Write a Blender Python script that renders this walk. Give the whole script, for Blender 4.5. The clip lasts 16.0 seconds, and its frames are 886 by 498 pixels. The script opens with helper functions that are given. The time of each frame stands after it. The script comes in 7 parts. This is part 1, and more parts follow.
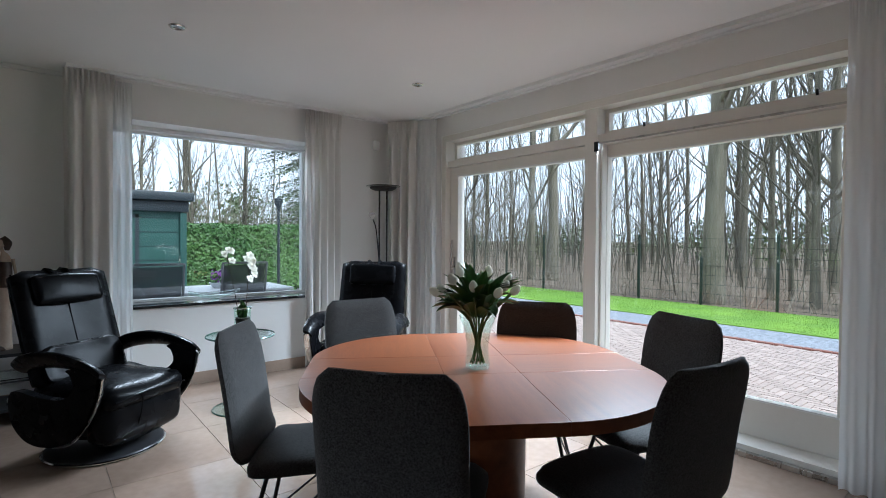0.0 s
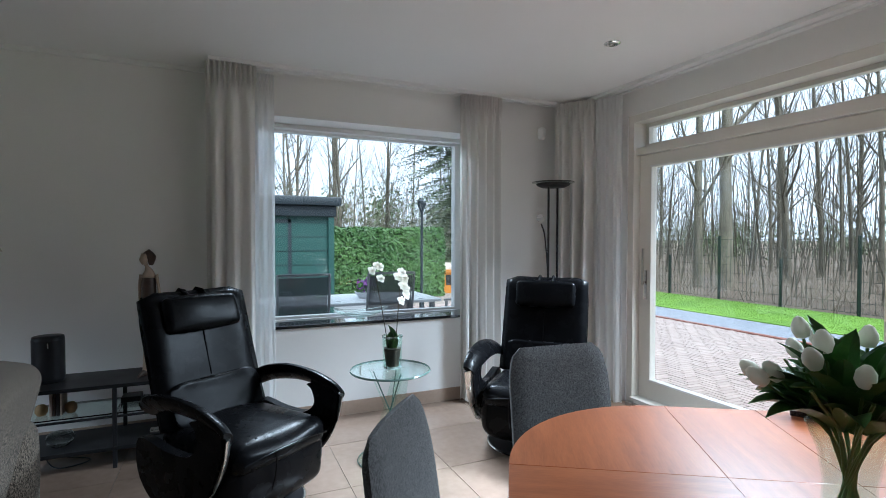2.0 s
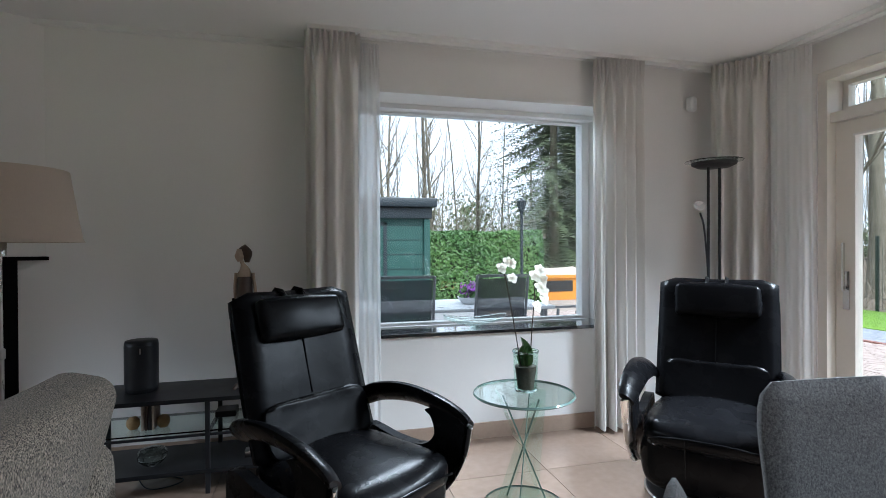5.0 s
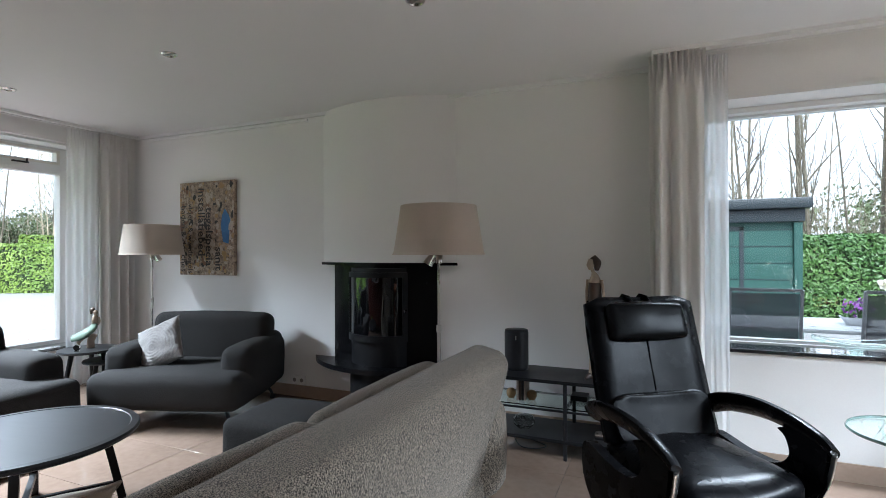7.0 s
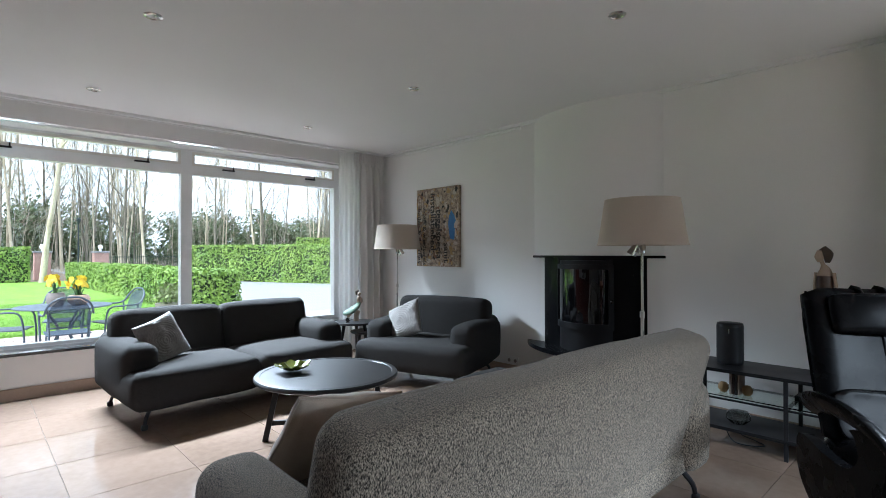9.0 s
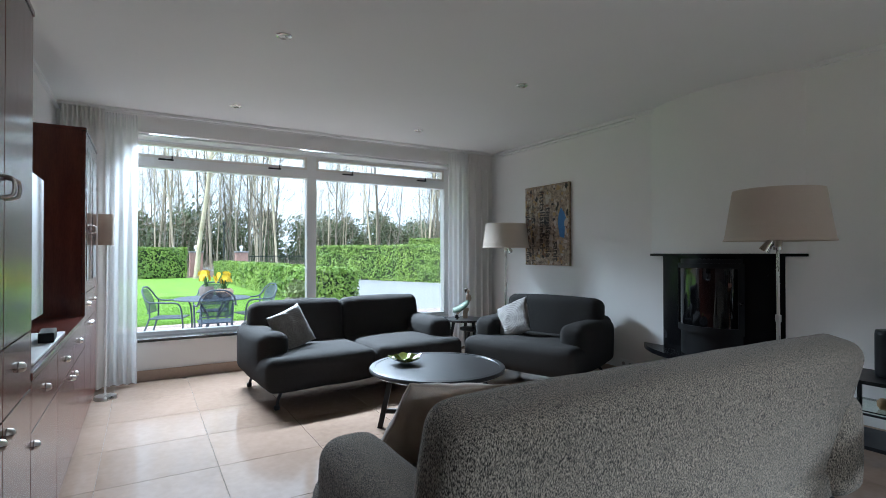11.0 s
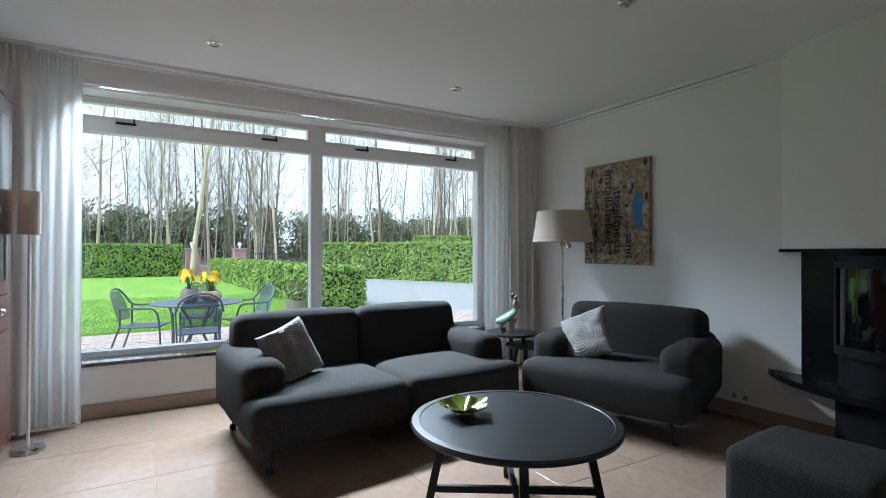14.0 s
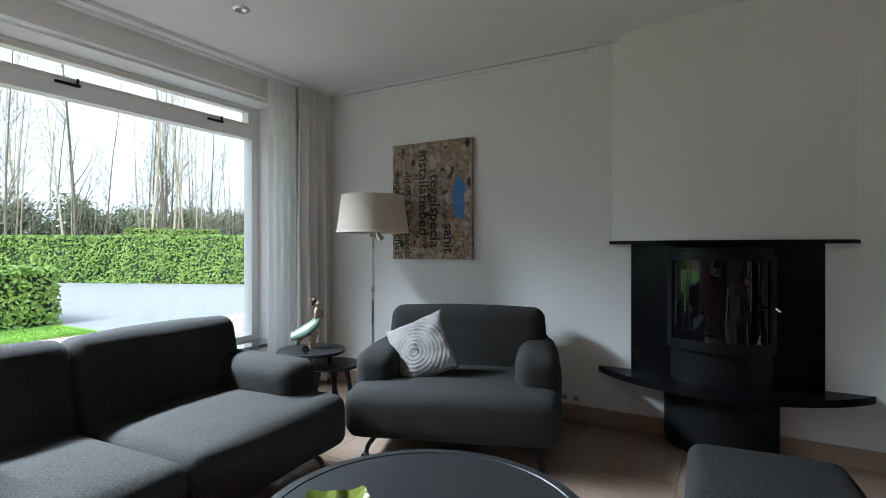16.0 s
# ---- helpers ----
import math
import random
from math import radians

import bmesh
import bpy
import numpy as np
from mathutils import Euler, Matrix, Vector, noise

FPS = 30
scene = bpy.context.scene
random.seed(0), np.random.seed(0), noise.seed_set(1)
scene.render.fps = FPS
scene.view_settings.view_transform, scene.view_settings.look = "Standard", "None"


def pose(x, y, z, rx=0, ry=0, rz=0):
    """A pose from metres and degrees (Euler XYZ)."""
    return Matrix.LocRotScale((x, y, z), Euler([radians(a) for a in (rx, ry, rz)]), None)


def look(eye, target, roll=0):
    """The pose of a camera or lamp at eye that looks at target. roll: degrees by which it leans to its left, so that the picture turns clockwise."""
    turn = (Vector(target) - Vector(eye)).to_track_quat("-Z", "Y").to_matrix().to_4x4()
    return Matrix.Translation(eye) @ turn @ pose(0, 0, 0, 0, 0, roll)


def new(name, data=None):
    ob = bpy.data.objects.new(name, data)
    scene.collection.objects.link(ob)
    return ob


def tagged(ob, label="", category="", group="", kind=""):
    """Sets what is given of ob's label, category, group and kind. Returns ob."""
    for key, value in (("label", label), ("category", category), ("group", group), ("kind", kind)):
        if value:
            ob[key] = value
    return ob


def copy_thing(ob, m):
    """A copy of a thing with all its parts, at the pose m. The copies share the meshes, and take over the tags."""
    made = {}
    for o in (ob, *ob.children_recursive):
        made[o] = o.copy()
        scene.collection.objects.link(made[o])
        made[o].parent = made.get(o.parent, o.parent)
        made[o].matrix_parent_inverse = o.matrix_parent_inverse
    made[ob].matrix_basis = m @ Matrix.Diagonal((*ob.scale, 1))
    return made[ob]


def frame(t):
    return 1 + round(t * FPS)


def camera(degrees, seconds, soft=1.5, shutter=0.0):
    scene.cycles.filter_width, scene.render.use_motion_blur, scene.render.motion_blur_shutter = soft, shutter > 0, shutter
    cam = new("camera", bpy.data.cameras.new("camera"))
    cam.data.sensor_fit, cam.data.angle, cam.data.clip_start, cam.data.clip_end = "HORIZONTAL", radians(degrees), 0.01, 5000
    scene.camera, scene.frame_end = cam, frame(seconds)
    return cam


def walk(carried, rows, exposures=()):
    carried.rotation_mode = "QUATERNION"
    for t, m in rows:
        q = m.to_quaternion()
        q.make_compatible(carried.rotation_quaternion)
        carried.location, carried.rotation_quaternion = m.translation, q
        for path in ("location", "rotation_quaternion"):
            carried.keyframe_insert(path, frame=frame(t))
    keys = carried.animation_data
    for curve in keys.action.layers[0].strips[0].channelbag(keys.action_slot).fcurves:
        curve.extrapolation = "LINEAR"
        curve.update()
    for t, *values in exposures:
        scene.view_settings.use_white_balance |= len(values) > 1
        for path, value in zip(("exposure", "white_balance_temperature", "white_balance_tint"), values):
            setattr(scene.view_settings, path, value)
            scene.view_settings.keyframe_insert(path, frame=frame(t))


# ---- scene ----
cam = camera(82.7, 16.0, soft=0.9)
PATH = [
    (0, (0.03, -0.094, 1.306), (1.29, 1.459, 1.267), 0.4),
    (0.5, (0.129, 0.094, 1.332), (1.263, 1.741, 1.29), 0.3),
    (1, (0.198, 0.315, 1.361), (1.16, 2.068, 1.319), 0.2),
    (1.5, (0.239, 0.625, 1.377), (1.103, 2.429, 1.329), 0.2),
    (2, (0.278, 0.874, 1.382), (1.092, 2.701, 1.339), 0.1),
    (2.5, (0.337, 1.09, 1.384), (1.107, 2.935, 1.339), 0.0),
    (3, (0.359, 1.289, 1.376), (1.083, 3.153, 1.338), -0.0),
    (3.2, (0.378, 1.362, 1.38), (1.076, 3.236, 1.337), 0.0),
    (5.3, (0.243, 1.548, 1.289), (0.624, 3.512, 1.291), -0.4),
    (5.5, (0.254, 1.525, 1.298), (0.478, 3.512, 1.304), -0.4),
    (6, (0.228, 1.407, 1.331), (0.063, 3.4, 1.334), -0.4),
    (6.3, (0.223, 1.372, 1.375), (-0.176, 3.331, 1.355), -0.5),
    (6.5, (0.227, 1.299, 1.362), (-0.29, 3.231, 1.357), -0.3),
    (6.9, (0.237, 1.175, 1.323), (-0.492, 3.037, 1.336), -0.4),
    (7, (0.256, 1.162, 1.329), (-0.533, 2.999, 1.342), -0.2),
    (7.5, (0.312, 1.034, 1.319), (-0.694, 2.763, 1.338), -0.1),
    (8, (0.382, 0.939, 1.295), (-0.788, 2.561, 1.311), -0.2),
    (8.5, (0.45, 0.864, 1.283), (-0.869, 2.367, 1.296), -0.2),
    (9, (0.507, 0.807, 1.269), (-0.951, 2.177, 1.285), -0.1),
    (9.5, (0.531, 0.791, 1.264), (-1.025, 2.047, 1.279), -0.1),
    (10, (0.54, 0.798, 1.253), (-1.091, 1.956, 1.27), -0.1),
    (10.2, (0.545, 0.799, 1.252), (-1.11, 1.922, 1.27), -0.1),
    (12.5, (0.233, 0.838, 1.209), (-1.514, 1.812, 1.223), 0.1),
    (13, (-0.083, 0.922, 1.197), (-1.828, 1.899, 1.21), 0.1),
    (13.5, (-0.412, 1.025, 1.228), (-2.152, 2.01, 1.24), 0.1),
    (14, (-0.745, 1.128, 1.22), (-2.464, 2.152, 1.231), 0.1),
    (14.5, (-1.05, 1.234, 1.227), (-2.693, 2.375, 1.238), 0.1),
    (15, (-1.381, 1.345, 1.205), (-2.891, 2.657, 1.214), 0.2),
    (15.5, (-1.637, 1.431, 1.198), (-2.933, 2.954, 1.203), 0.0),
    (16, (-1.839, 1.429, 1.196), (-2.836, 3.162, 1.193), 0.0),
]
walk(cam, [(t, look(eye, target, roll)) for t, eye, target, roll in PATH], [(0.0, 1.4, 5400, 4), (1.5, 1.5, 5350, 3), (3.0, 1.5, 5350, 3), (5.5, 1.8, 5600, 6), (7.5, 2.15, 5600, 6), (8.5, 2.1, 5550, 5), (10.0, 1.82, 5350, 3.5), (12.5, 1.68, 5330, 2.5), (14.0, 1.47, 5450, 2.5), (16.0, 1.75, 5550, 2.5)])

# ---- world, sun, exposure ----
world = bpy.data.worlds.new("overcast_sky")
scene.world = world
world.use_nodes = True
wn, wl = world.node_tree.nodes, world.node_tree.links
sky = wn.new("ShaderNodeTexSky")
sky.sky_type = "NISHITA"
sky.sun_disc = False
SUN_EL, SUN_AZ = radians(52), radians(170)
sky.sun_elevation, sky.sun_rotation = SUN_EL, SUN_AZ
sky.air_density, sky.dust_density = 1.0, 3.0
veil = wn.new("ShaderNodeMix")
veil.data_type = "RGBA"
veil.inputs[0].default_value = 0.8
veil.inputs[7].default_value = (11.0, 11.5, 12.2, 1)
wl.new(sky.outputs[0], veil.inputs[6])
wl.new(veil.outputs[2], wn["Background"].inputs[0])
wn["Background"].inputs[1].default_value = 0.066

sun = new("sun", bpy.data.lights.new("sun", "SUN"))
sun.data.energy, sun.data.angle, sun.data.color = 1.9, radians(25), (1.0, 0.96, 0.9)
sun.matrix_world = look((0, 0, 0), (-math.sin(SUN_AZ) * math.cos(SUN_EL), -math.cos(SUN_AZ) * math.cos(SUN_EL), -math.sin(SUN_EL)))


def window_fill(name, x, y, z, turn, length, watts):
    """Lamp added to boost the skylight: under a window's head, in the depth of its opening, slanting down into the
    room.
    """
    d = bpy.data.lights.new(name, "AREA")
    d.shape, d.size, d.size_y, d.energy, d.spread, d.color = "RECTANGLE", length, 0.16, watts, radians(84), (0.92, 0.96, 1.0)
    ob = new(name, d)
    ob.matrix_world = pose(x, y, z, 36, 0, turn)
    return ob


# added fill lamps, brightening the room beyond what the sky gives
for y in (1.45, 2.95):
    window_fill("window_fill_west", -5.34, y, 2.40, -88, 1.2, 40)
for y in (1.75, 3.15):
    window_fill("window_fill_east", 3.40, y, 2.08, 88, 1.1, 21)
window_fill("window_fill_north", 1.5, 4.90, 2.24, 180, 1.1, 13)


# ---- materials ----
def rgb(c):
    return (c[0], c[1], c[2], 1)


def material(name, a, b=None, rough=0.6, metal=0.0, scale=6.0, fine=60.0, bump=0.1, fine_bump=0.2, dist=0.002, piece=0.0, rough_var=0.1, stretch=(1, 1, 1), sheen=0.0, spec=0.5, coat=0.0, ramp_ends=(0.33, 0.67)):
    """Principled surface between the colours a and b: broad stains, fine grain, relief, and a shift from piece to piece."""
    m = bpy.data.materials.new(name)
    m.use_nodes = True
    n, l = m.node_tree.nodes, m.node_tree.links
    p = n["Principled BSDF"]
    b = b or tuple(v * 0.85 for v in a)
    co = n.new("ShaderNodeTexCoord")
    mp = n.new("ShaderNodeMapping")
    mp.inputs["Scale"].default_value = stretch
    l.new(co.outputs["Object"], mp.inputs[0])
    vec = mp.outputs[0]
    if piece:
        info = n.new("ShaderNodeObjectInfo")
        add = n.new("ShaderNodeVectorMath")
        add.operation = "MULTIPLY_ADD"
        add.inputs[1].default_value = (1, 1, 1)
        l.new(mp.outputs[0], add.inputs[0])
        sc = n.new("ShaderNodeMath")
        sc.operation = "MULTIPLY"
        sc.inputs[1].default_value = 37.0
        l.new(info.outputs["Random"], sc.inputs[0])
        l.new(sc.outputs[0], add.inputs[2])
        vec = add.outputs[0]
    big, small = n.new("ShaderNodeTexNoise"), n.new("ShaderNodeTexNoise")
    for t, s, d in ((big, scale, 4), (small, fine, 3)):
        t.inputs["Scale"].default_value = s
        t.inputs["Detail"].default_value = d
        l.new(vec, t.inputs["Vector"])
    half = n.new("ShaderNodeMath")
    half.operation = "MULTIPLY_ADD"
    half.inputs[1].default_value = 0.6
    mul = n.new("ShaderNodeMath")
    mul.operation = "MULTIPLY"
    mul.inputs[1].default_value = 0.4
    l.new(small.outputs["Fac"], mul.inputs[0])
    l.new(big.outputs["Fac"], half.inputs[0])
    l.new(mul.outputs[0], half.inputs[2])
    ramp = n.new("ShaderNodeValToRGB")
    ramp.color_ramp.elements[0].position, ramp.color_ramp.elements[1].position = ramp_ends
    ramp.color_ramp.elements[0].color, ramp.color_ramp.elements[1].color = rgb(b), rgb(a)
    l.new(half.outputs[0], ramp.inputs[0])
    col = ramp.outputs[0]
    if piece:
        hsv = n.new("ShaderNodeHueSaturation")
        rng = n.new("ShaderNodeMapRange")
        rng.inputs[3].default_value, rng.inputs[4].default_value = 1 - piece, 1 + piece
        l.new(info.outputs["Random"], rng.inputs[0])
        l.new(rng.outputs[0], hsv.inputs["Value"])
        l.new(col, hsv.inputs["Color"])
        col = hsv.outputs[0]
    l.new(col, p.inputs["Base Color"])
    rr = n.new("ShaderNodeMapRange")
    rr.inputs[3].default_value, rr.inputs[4].default_value = max(0.02, rough - rough_var), min(1, rough + rough_var)
    l.new(big.outputs["Fac"], rr.inputs[0])
    l.new(rr.outputs[0], p.inputs["Roughness"])
    p.inputs["Metallic"].default_value = metal
    p.inputs["Specular IOR Level"].default_value = spec
    p.inputs["Coat Weight"].default_value = coat
    if sheen:
        p.inputs["Sheen Weight"].default_value = sheen
    hmix = n.new("ShaderNodeMath")
    hmix.operation = "MULTIPLY_ADD"
    hmix.inputs[1].default_value = bump
    hm2 = n.new("ShaderNodeMath")
    hm2.operation = "MULTIPLY"
    hm2.inputs[1].default_value = fine_bump
    l.new(small.outputs["Fac"], hm2.inputs[0])
    l.new(big.outputs["Fac"], hmix.inputs[0])
    l.new(hm2.outputs[0], hmix.inputs[2])
    bp = n.new("ShaderNodeBump")
    bp.inputs["Strength"].default_value = 1.0
    bp.inputs["Distance"].default_value = dist
    l.new(hmix.outputs[0], bp.inputs["Height"])
    l.new(bp.outputs[0], p.inputs["Normal"])
    return m


def translucent(name, a, b, through_share, clear_share=0.0, scale=3.0, fine=250.0):
    """Woven cloth: lets part of the light through, and for a sheer part of the view."""
    m = material(name, a, b, rough=0.9, scale=scale, fine=fine, fine_bump=0.3, dist=0.001, stretch=(1, 1, 0.3))
    n, l = m.node_tree.nodes, m.node_tree.links
    p, out = n["Principled BSDF"], n["Material Output"]
    tr = n.new("ShaderNodeBsdfTranslucent")
    tr.inputs[0].default_value = rgb(a)
    mx = n.new("ShaderNodeMixShader")
    mx.inputs[0].default_value = through_share
    l.new(p.outputs[0], mx.inputs[1])
    l.new(tr.outputs[0], mx.inputs[2])
    last = mx
    if clear_share:
        tp = n.new("ShaderNodeBsdfTransparent")
        m2 = n.new("ShaderNodeMixShader")
        m2.inputs[0].default_value = clear_share
        l.new(mx.outputs[0], m2.inputs[1])
        l.new(tp.outputs[0], m2.inputs[2])
        last = m2
    l.new(last.outputs[0], out.inputs[0])
    return m


def clear_glass(name, tint=(1, 1, 1), gloss=1.0):
    m = bpy.data.materials.new(name)
    m.use_nodes = True
    n, l = m.node_tree.nodes, m.node_tree.links
    n.remove(n["Principled BSDF"])
    tp, gl, lw, mx = n.new("ShaderNodeBsdfTransparent"), n.new("ShaderNodeBsdfGlossy"), n.new("ShaderNodeLayerWeight"), n.new("ShaderNodeMixShader")
    steep, share = n.new("ShaderNodeMath"), n.new("ShaderNodeMath")
    steep.operation, share.operation = "POWER", "MULTIPLY_ADD"
    steep.inputs[1].default_value = 4.0
    share.inputs[1].default_value, share.inputs[2].default_value = 0.5, 0.025
    tp.inputs[0].default_value = rgb(tint)
    gl.inputs["Roughness"].default_value = 0.0
    gl.inputs["Color"].default_value = (gloss, gloss, gloss, 1)
    l.new(lw.outputs["Facing"], steep.inputs[0])
    l.new(steep.outputs[0], share.inputs[0])
    l.new(share.outputs[0], mx.inputs[0])
    l.new(tp.outputs[0], mx.inputs[1])
    l.new(gl.outputs[0], mx.inputs[2])
    l.new(mx.outputs[0], n["Material Output"].inputs[0])
    return m


def solid_glass(name, tint):
    m = bpy.data.materials.new(name)
    m.use_nodes = True
    p = m.node_tree.nodes["Principled BSDF"]
    p.inputs["Base Color"].default_value = rgb(tint)
    p.inputs["Transmission Weight"].default_value = 1.0
    p.inputs["Roughness"].default_value = 0.02
    p.inputs["IOR"].default_value = 1.45
    return m


M_WALL = material("painted_plaster", (0.85, 0.84, 0.82), (0.81, 0.80, 0.78), rough=0.85, scale=1.5, fine=140, fine_bump=0.25, dist=0.0012)
M_CEIL = material("ceiling_paint", (0.82, 0.82, 0.81), (0.79, 0.79, 0.78), rough=0.9, scale=1.2, fine=160, fine_bump=0.2, dist=0.001)
M_FRAME = material("cream_gloss_paint", (0.80, 0.77, 0.71), (0.77, 0.74, 0.68), rough=0.35, scale=2, fine=40, fine_bump=0.1, dist=0.0006)
M_WHITE = material("white_paint", (0.85, 0.85, 0.84), (0.81, 0.81, 0.80), rough=0.4, scale=2, fine=50, fine_bump=0.1, dist=0.0006)
M_TILE = material("beige_floor_tile", (0.25, 0.18, 0.138), (0.19, 0.135, 0.10), rough=0.11, scale=1.6, fine=22, bump=0.15, fine_bump=0.06, dist=0.0006, piece=0.04, rough_var=0.06)
M_GROUT = material("tile_grout", (0.19, 0.15, 0.12), (0.15, 0.12, 0.095), rough=0.9, scale=8, fine=200)
M_BASE = material("brown_skirting_tile", (0.40, 0.30, 0.23), (0.34, 0.25, 0.19), rough=0.45, scale=4, fine=50)
M_BLACKSTONE = material("black_stone", (0.007, 0.007, 0.008), (0.005, 0.005, 0.006), rough=0.26, scale=9, fine=120, fine_bump=0.0, bump=0.0, rough_var=0.04, spec=0.12)
M_SILL = material("polished_black_sill", (0.02, 0.02, 0.022), (0.014, 0.014, 0.016), rough=0.10, scale=9, fine=120, fine_bump=0.0, bump=0.0, rough_var=0.03, spec=1.0, coat=1.0)
M_CURTAIN = translucent("linen_curtain", (0.84, 0.82, 0.79), (0.72, 0.70, 0.67), 0.10)
M_SHEER = translucent("sheer_voile", (0.90, 0.90, 0.90), (0.84, 0.84, 0.84), 0.45, 0.13)
M_PANE = clear_glass("window_glass", (0.96, 0.97, 0.97))
M_TABLEGLASS = clear_glass("table_glass", (0.90, 0.965, 0.94))
M_GLASSEDGE = material("green_glass_edge", (0.14, 0.21, 0.185), (0.09, 0.15, 0.13), rough=0.1, scale=8, fine=60, fine_bump=0.0, bump=0.0)
M_STEEL = material("brushed_steel", (0.62, 0.60, 0.57), (0.5, 0.48, 0.46), rough=0.28, metal=1.0, scale=10, fine=200, stretch=(1, 1, 0.1), fine_bump=0.1, dist=0.0005)
M_CHROME = material("polished_metal", (0.75, 0.74, 0.72), (0.68, 0.67, 0.65), rough=0.12, metal=1.0, scale=10, fine=100, fine_bump=0.02, rough_var=0.05)
M_BLACKMETAL = material("black_metal", (0.022, 0.022, 0.024), (0.014, 0.014, 0.016), rough=0.42, scale=12, fine=180, fine_bump=0.1, dist=0.0005, spec=0.25)
M_FABRIC = material("dark_grey_weave", (0.054, 0.051, 0.049), (0.013, 0.0125, 0.012), rough=0.97, scale=160, fine=400, bump=0.9, fine_bump=0.8, dist=0.002, sheen=0.0, spec=0.08, ramp_ends=(0.34, 0.68))
M_BOUCLE = material("grey_boucle_weave", (0.36, 0.305, 0.24), (0.018, 0.016, 0.014), rough=0.97, scale=300, fine=520, bump=0.9, fine_bump=0.8, dist=0.002, sheen=0.1, spec=0.12, stretch=(1, 1, 0.40), ramp_ends=(0.42, 0.62))
M_CHAIR = material("charcoal_chair_cloth", (0.082, 0.078, 0.075), (0.013, 0.0125, 0.012), rough=0.95, scale=170, fine=500, bump=0.5, fine_bump=0.7, dist=0.0012, sheen=0.15, spec=0.15, ramp_ends=(0.36, 0.64))
M_LEATHER = material("black_leather", (0.004, 0.004, 0.0045), (0.003, 0.003, 0.0035), rough=0.27, scale=9, fine=220, bump=0.55, fine_bump=0.08, dist=0.004, rough_var=0.05, spec=0.07)
M_CHERRY = material("cherry_veneer", (0.215, 0.070, 0.026), (0.14, 0.041, 0.015), rough=0.30, spec=0.2, scale=3, fine=28, stretch=(1, 9, 9), bump=0.03, fine_bump=0.03, dist=0.0004, rough_var=0.02, piece=0.04)
M_MAHOGANY = material("mahogany_veneer", (0.105, 0.026, 0.016), (0.06, 0.014, 0.009), rough=0.2, scale=3, fine=24, stretch=(7, 7, 1), bump=0.04, fine_bump=0.05, dist=0.0005, rough_var=0.05)
M_SHADE = translucent("linen_lampshade", (0.66, 0.58, 0.49), (0.60, 0.52, 0.44), 0.25)
M_PILLOW = material("quilted_grey_cotton", (0.25, 0.23, 0.215), (0.16, 0.148, 0.14), rough=0.95, scale=60, fine=300, fine_bump=0.5, sheen=0.2)
M_TAUPE = material("taupe_velvet", (0.42, 0.34, 0.275), (0.31, 0.25, 0.20), rough=0.9, scale=14, fine=260, fine_bump=0.5, sheen=0.4)
M_TABLEBLACK = material("black_stained_wood", (0.017, 0.017, 0.018), (0.013, 0.013, 0.014), rough=0.36, scale=5, fine=60, stretch=(1, 8, 1), fine_bump=0.03, bump=0.02, dist=0.0003, rough_var=0.02, spec=0.25)
M_STOVE = material("cast_iron", (0.008, 0.008, 0.009), (0.006, 0.006, 0.007), rough=0.5, scale=14, fine=240, fine_bump=0.3, dist=0.0008, spec=0.2)
M_DARKGLASS = material("dark_glass", (0.006, 0.006, 0.007), (0.005, 0.005, 0.006), rough=0.02, scale=3, fine=20, bump=0.0, fine_bump=0.0, rough_var=0.005, spec=0.55)
M_GREENGLASS = solid_glass("green_edge_glass", (0.86, 0.97, 0.92))
M_GLASSWARE = solid_glass("clear_glassware", (0.97, 0.99, 0.98))
M_LEAF = material("green_leaf", (0.07, 0.17, 0.035), (0.035, 0.10, 0.02), rough=0.45, scale=20, fine=120, fine_bump=0.2)
M_PETAL = translucent("white_petal", (0.86, 0.84, 0.76), (0.80, 0.78, 0.66), 0.3)
M_STEM = material("green_stem", (0.12, 0.20, 0.05), (0.08, 0.14, 0.035), rough=0.5, scale=30, fine=150)
M_SOIL = material("bark_potting", (0.05, 0.035, 0.025), (0.03, 0.02, 0.015), rough=0.95, scale=40, fine=120, bump=0.8, dist=0.01)


# ---- mesh tools ----
def box(bm, x0, x1, y0, y1, z0, z1):
    vs = [bm.verts.new((x, y, z)) for z in (z0, z1) for y in (y0, y1) for x in (x0, x1)]
    for f in ((0, 2, 3, 1), (4, 5, 7, 6), (0, 1, 5, 4), (1, 3, 7, 5), (3, 2, 6, 7), (2, 0, 4, 6)):
        bm.faces.new([vs[i] for i in f])
    return vs


def rbox(x0, x1, y0, y1, z0, z1, r=0.01, seg=2):
    """A block with rounded edges, as a bmesh."""
    bm = bmesh.new()
    box(bm, x0, x1, y0, y1, z0, z1)
    bmesh.ops.bevel(bm, geom=bm.edges[:], offset=r, segments=seg, profile=0.5, affect="EDGES")
    return bm


def boxes(*rows):
    bm = bmesh.new()
    for r in rows:
        box(bm, *r)
    return bm


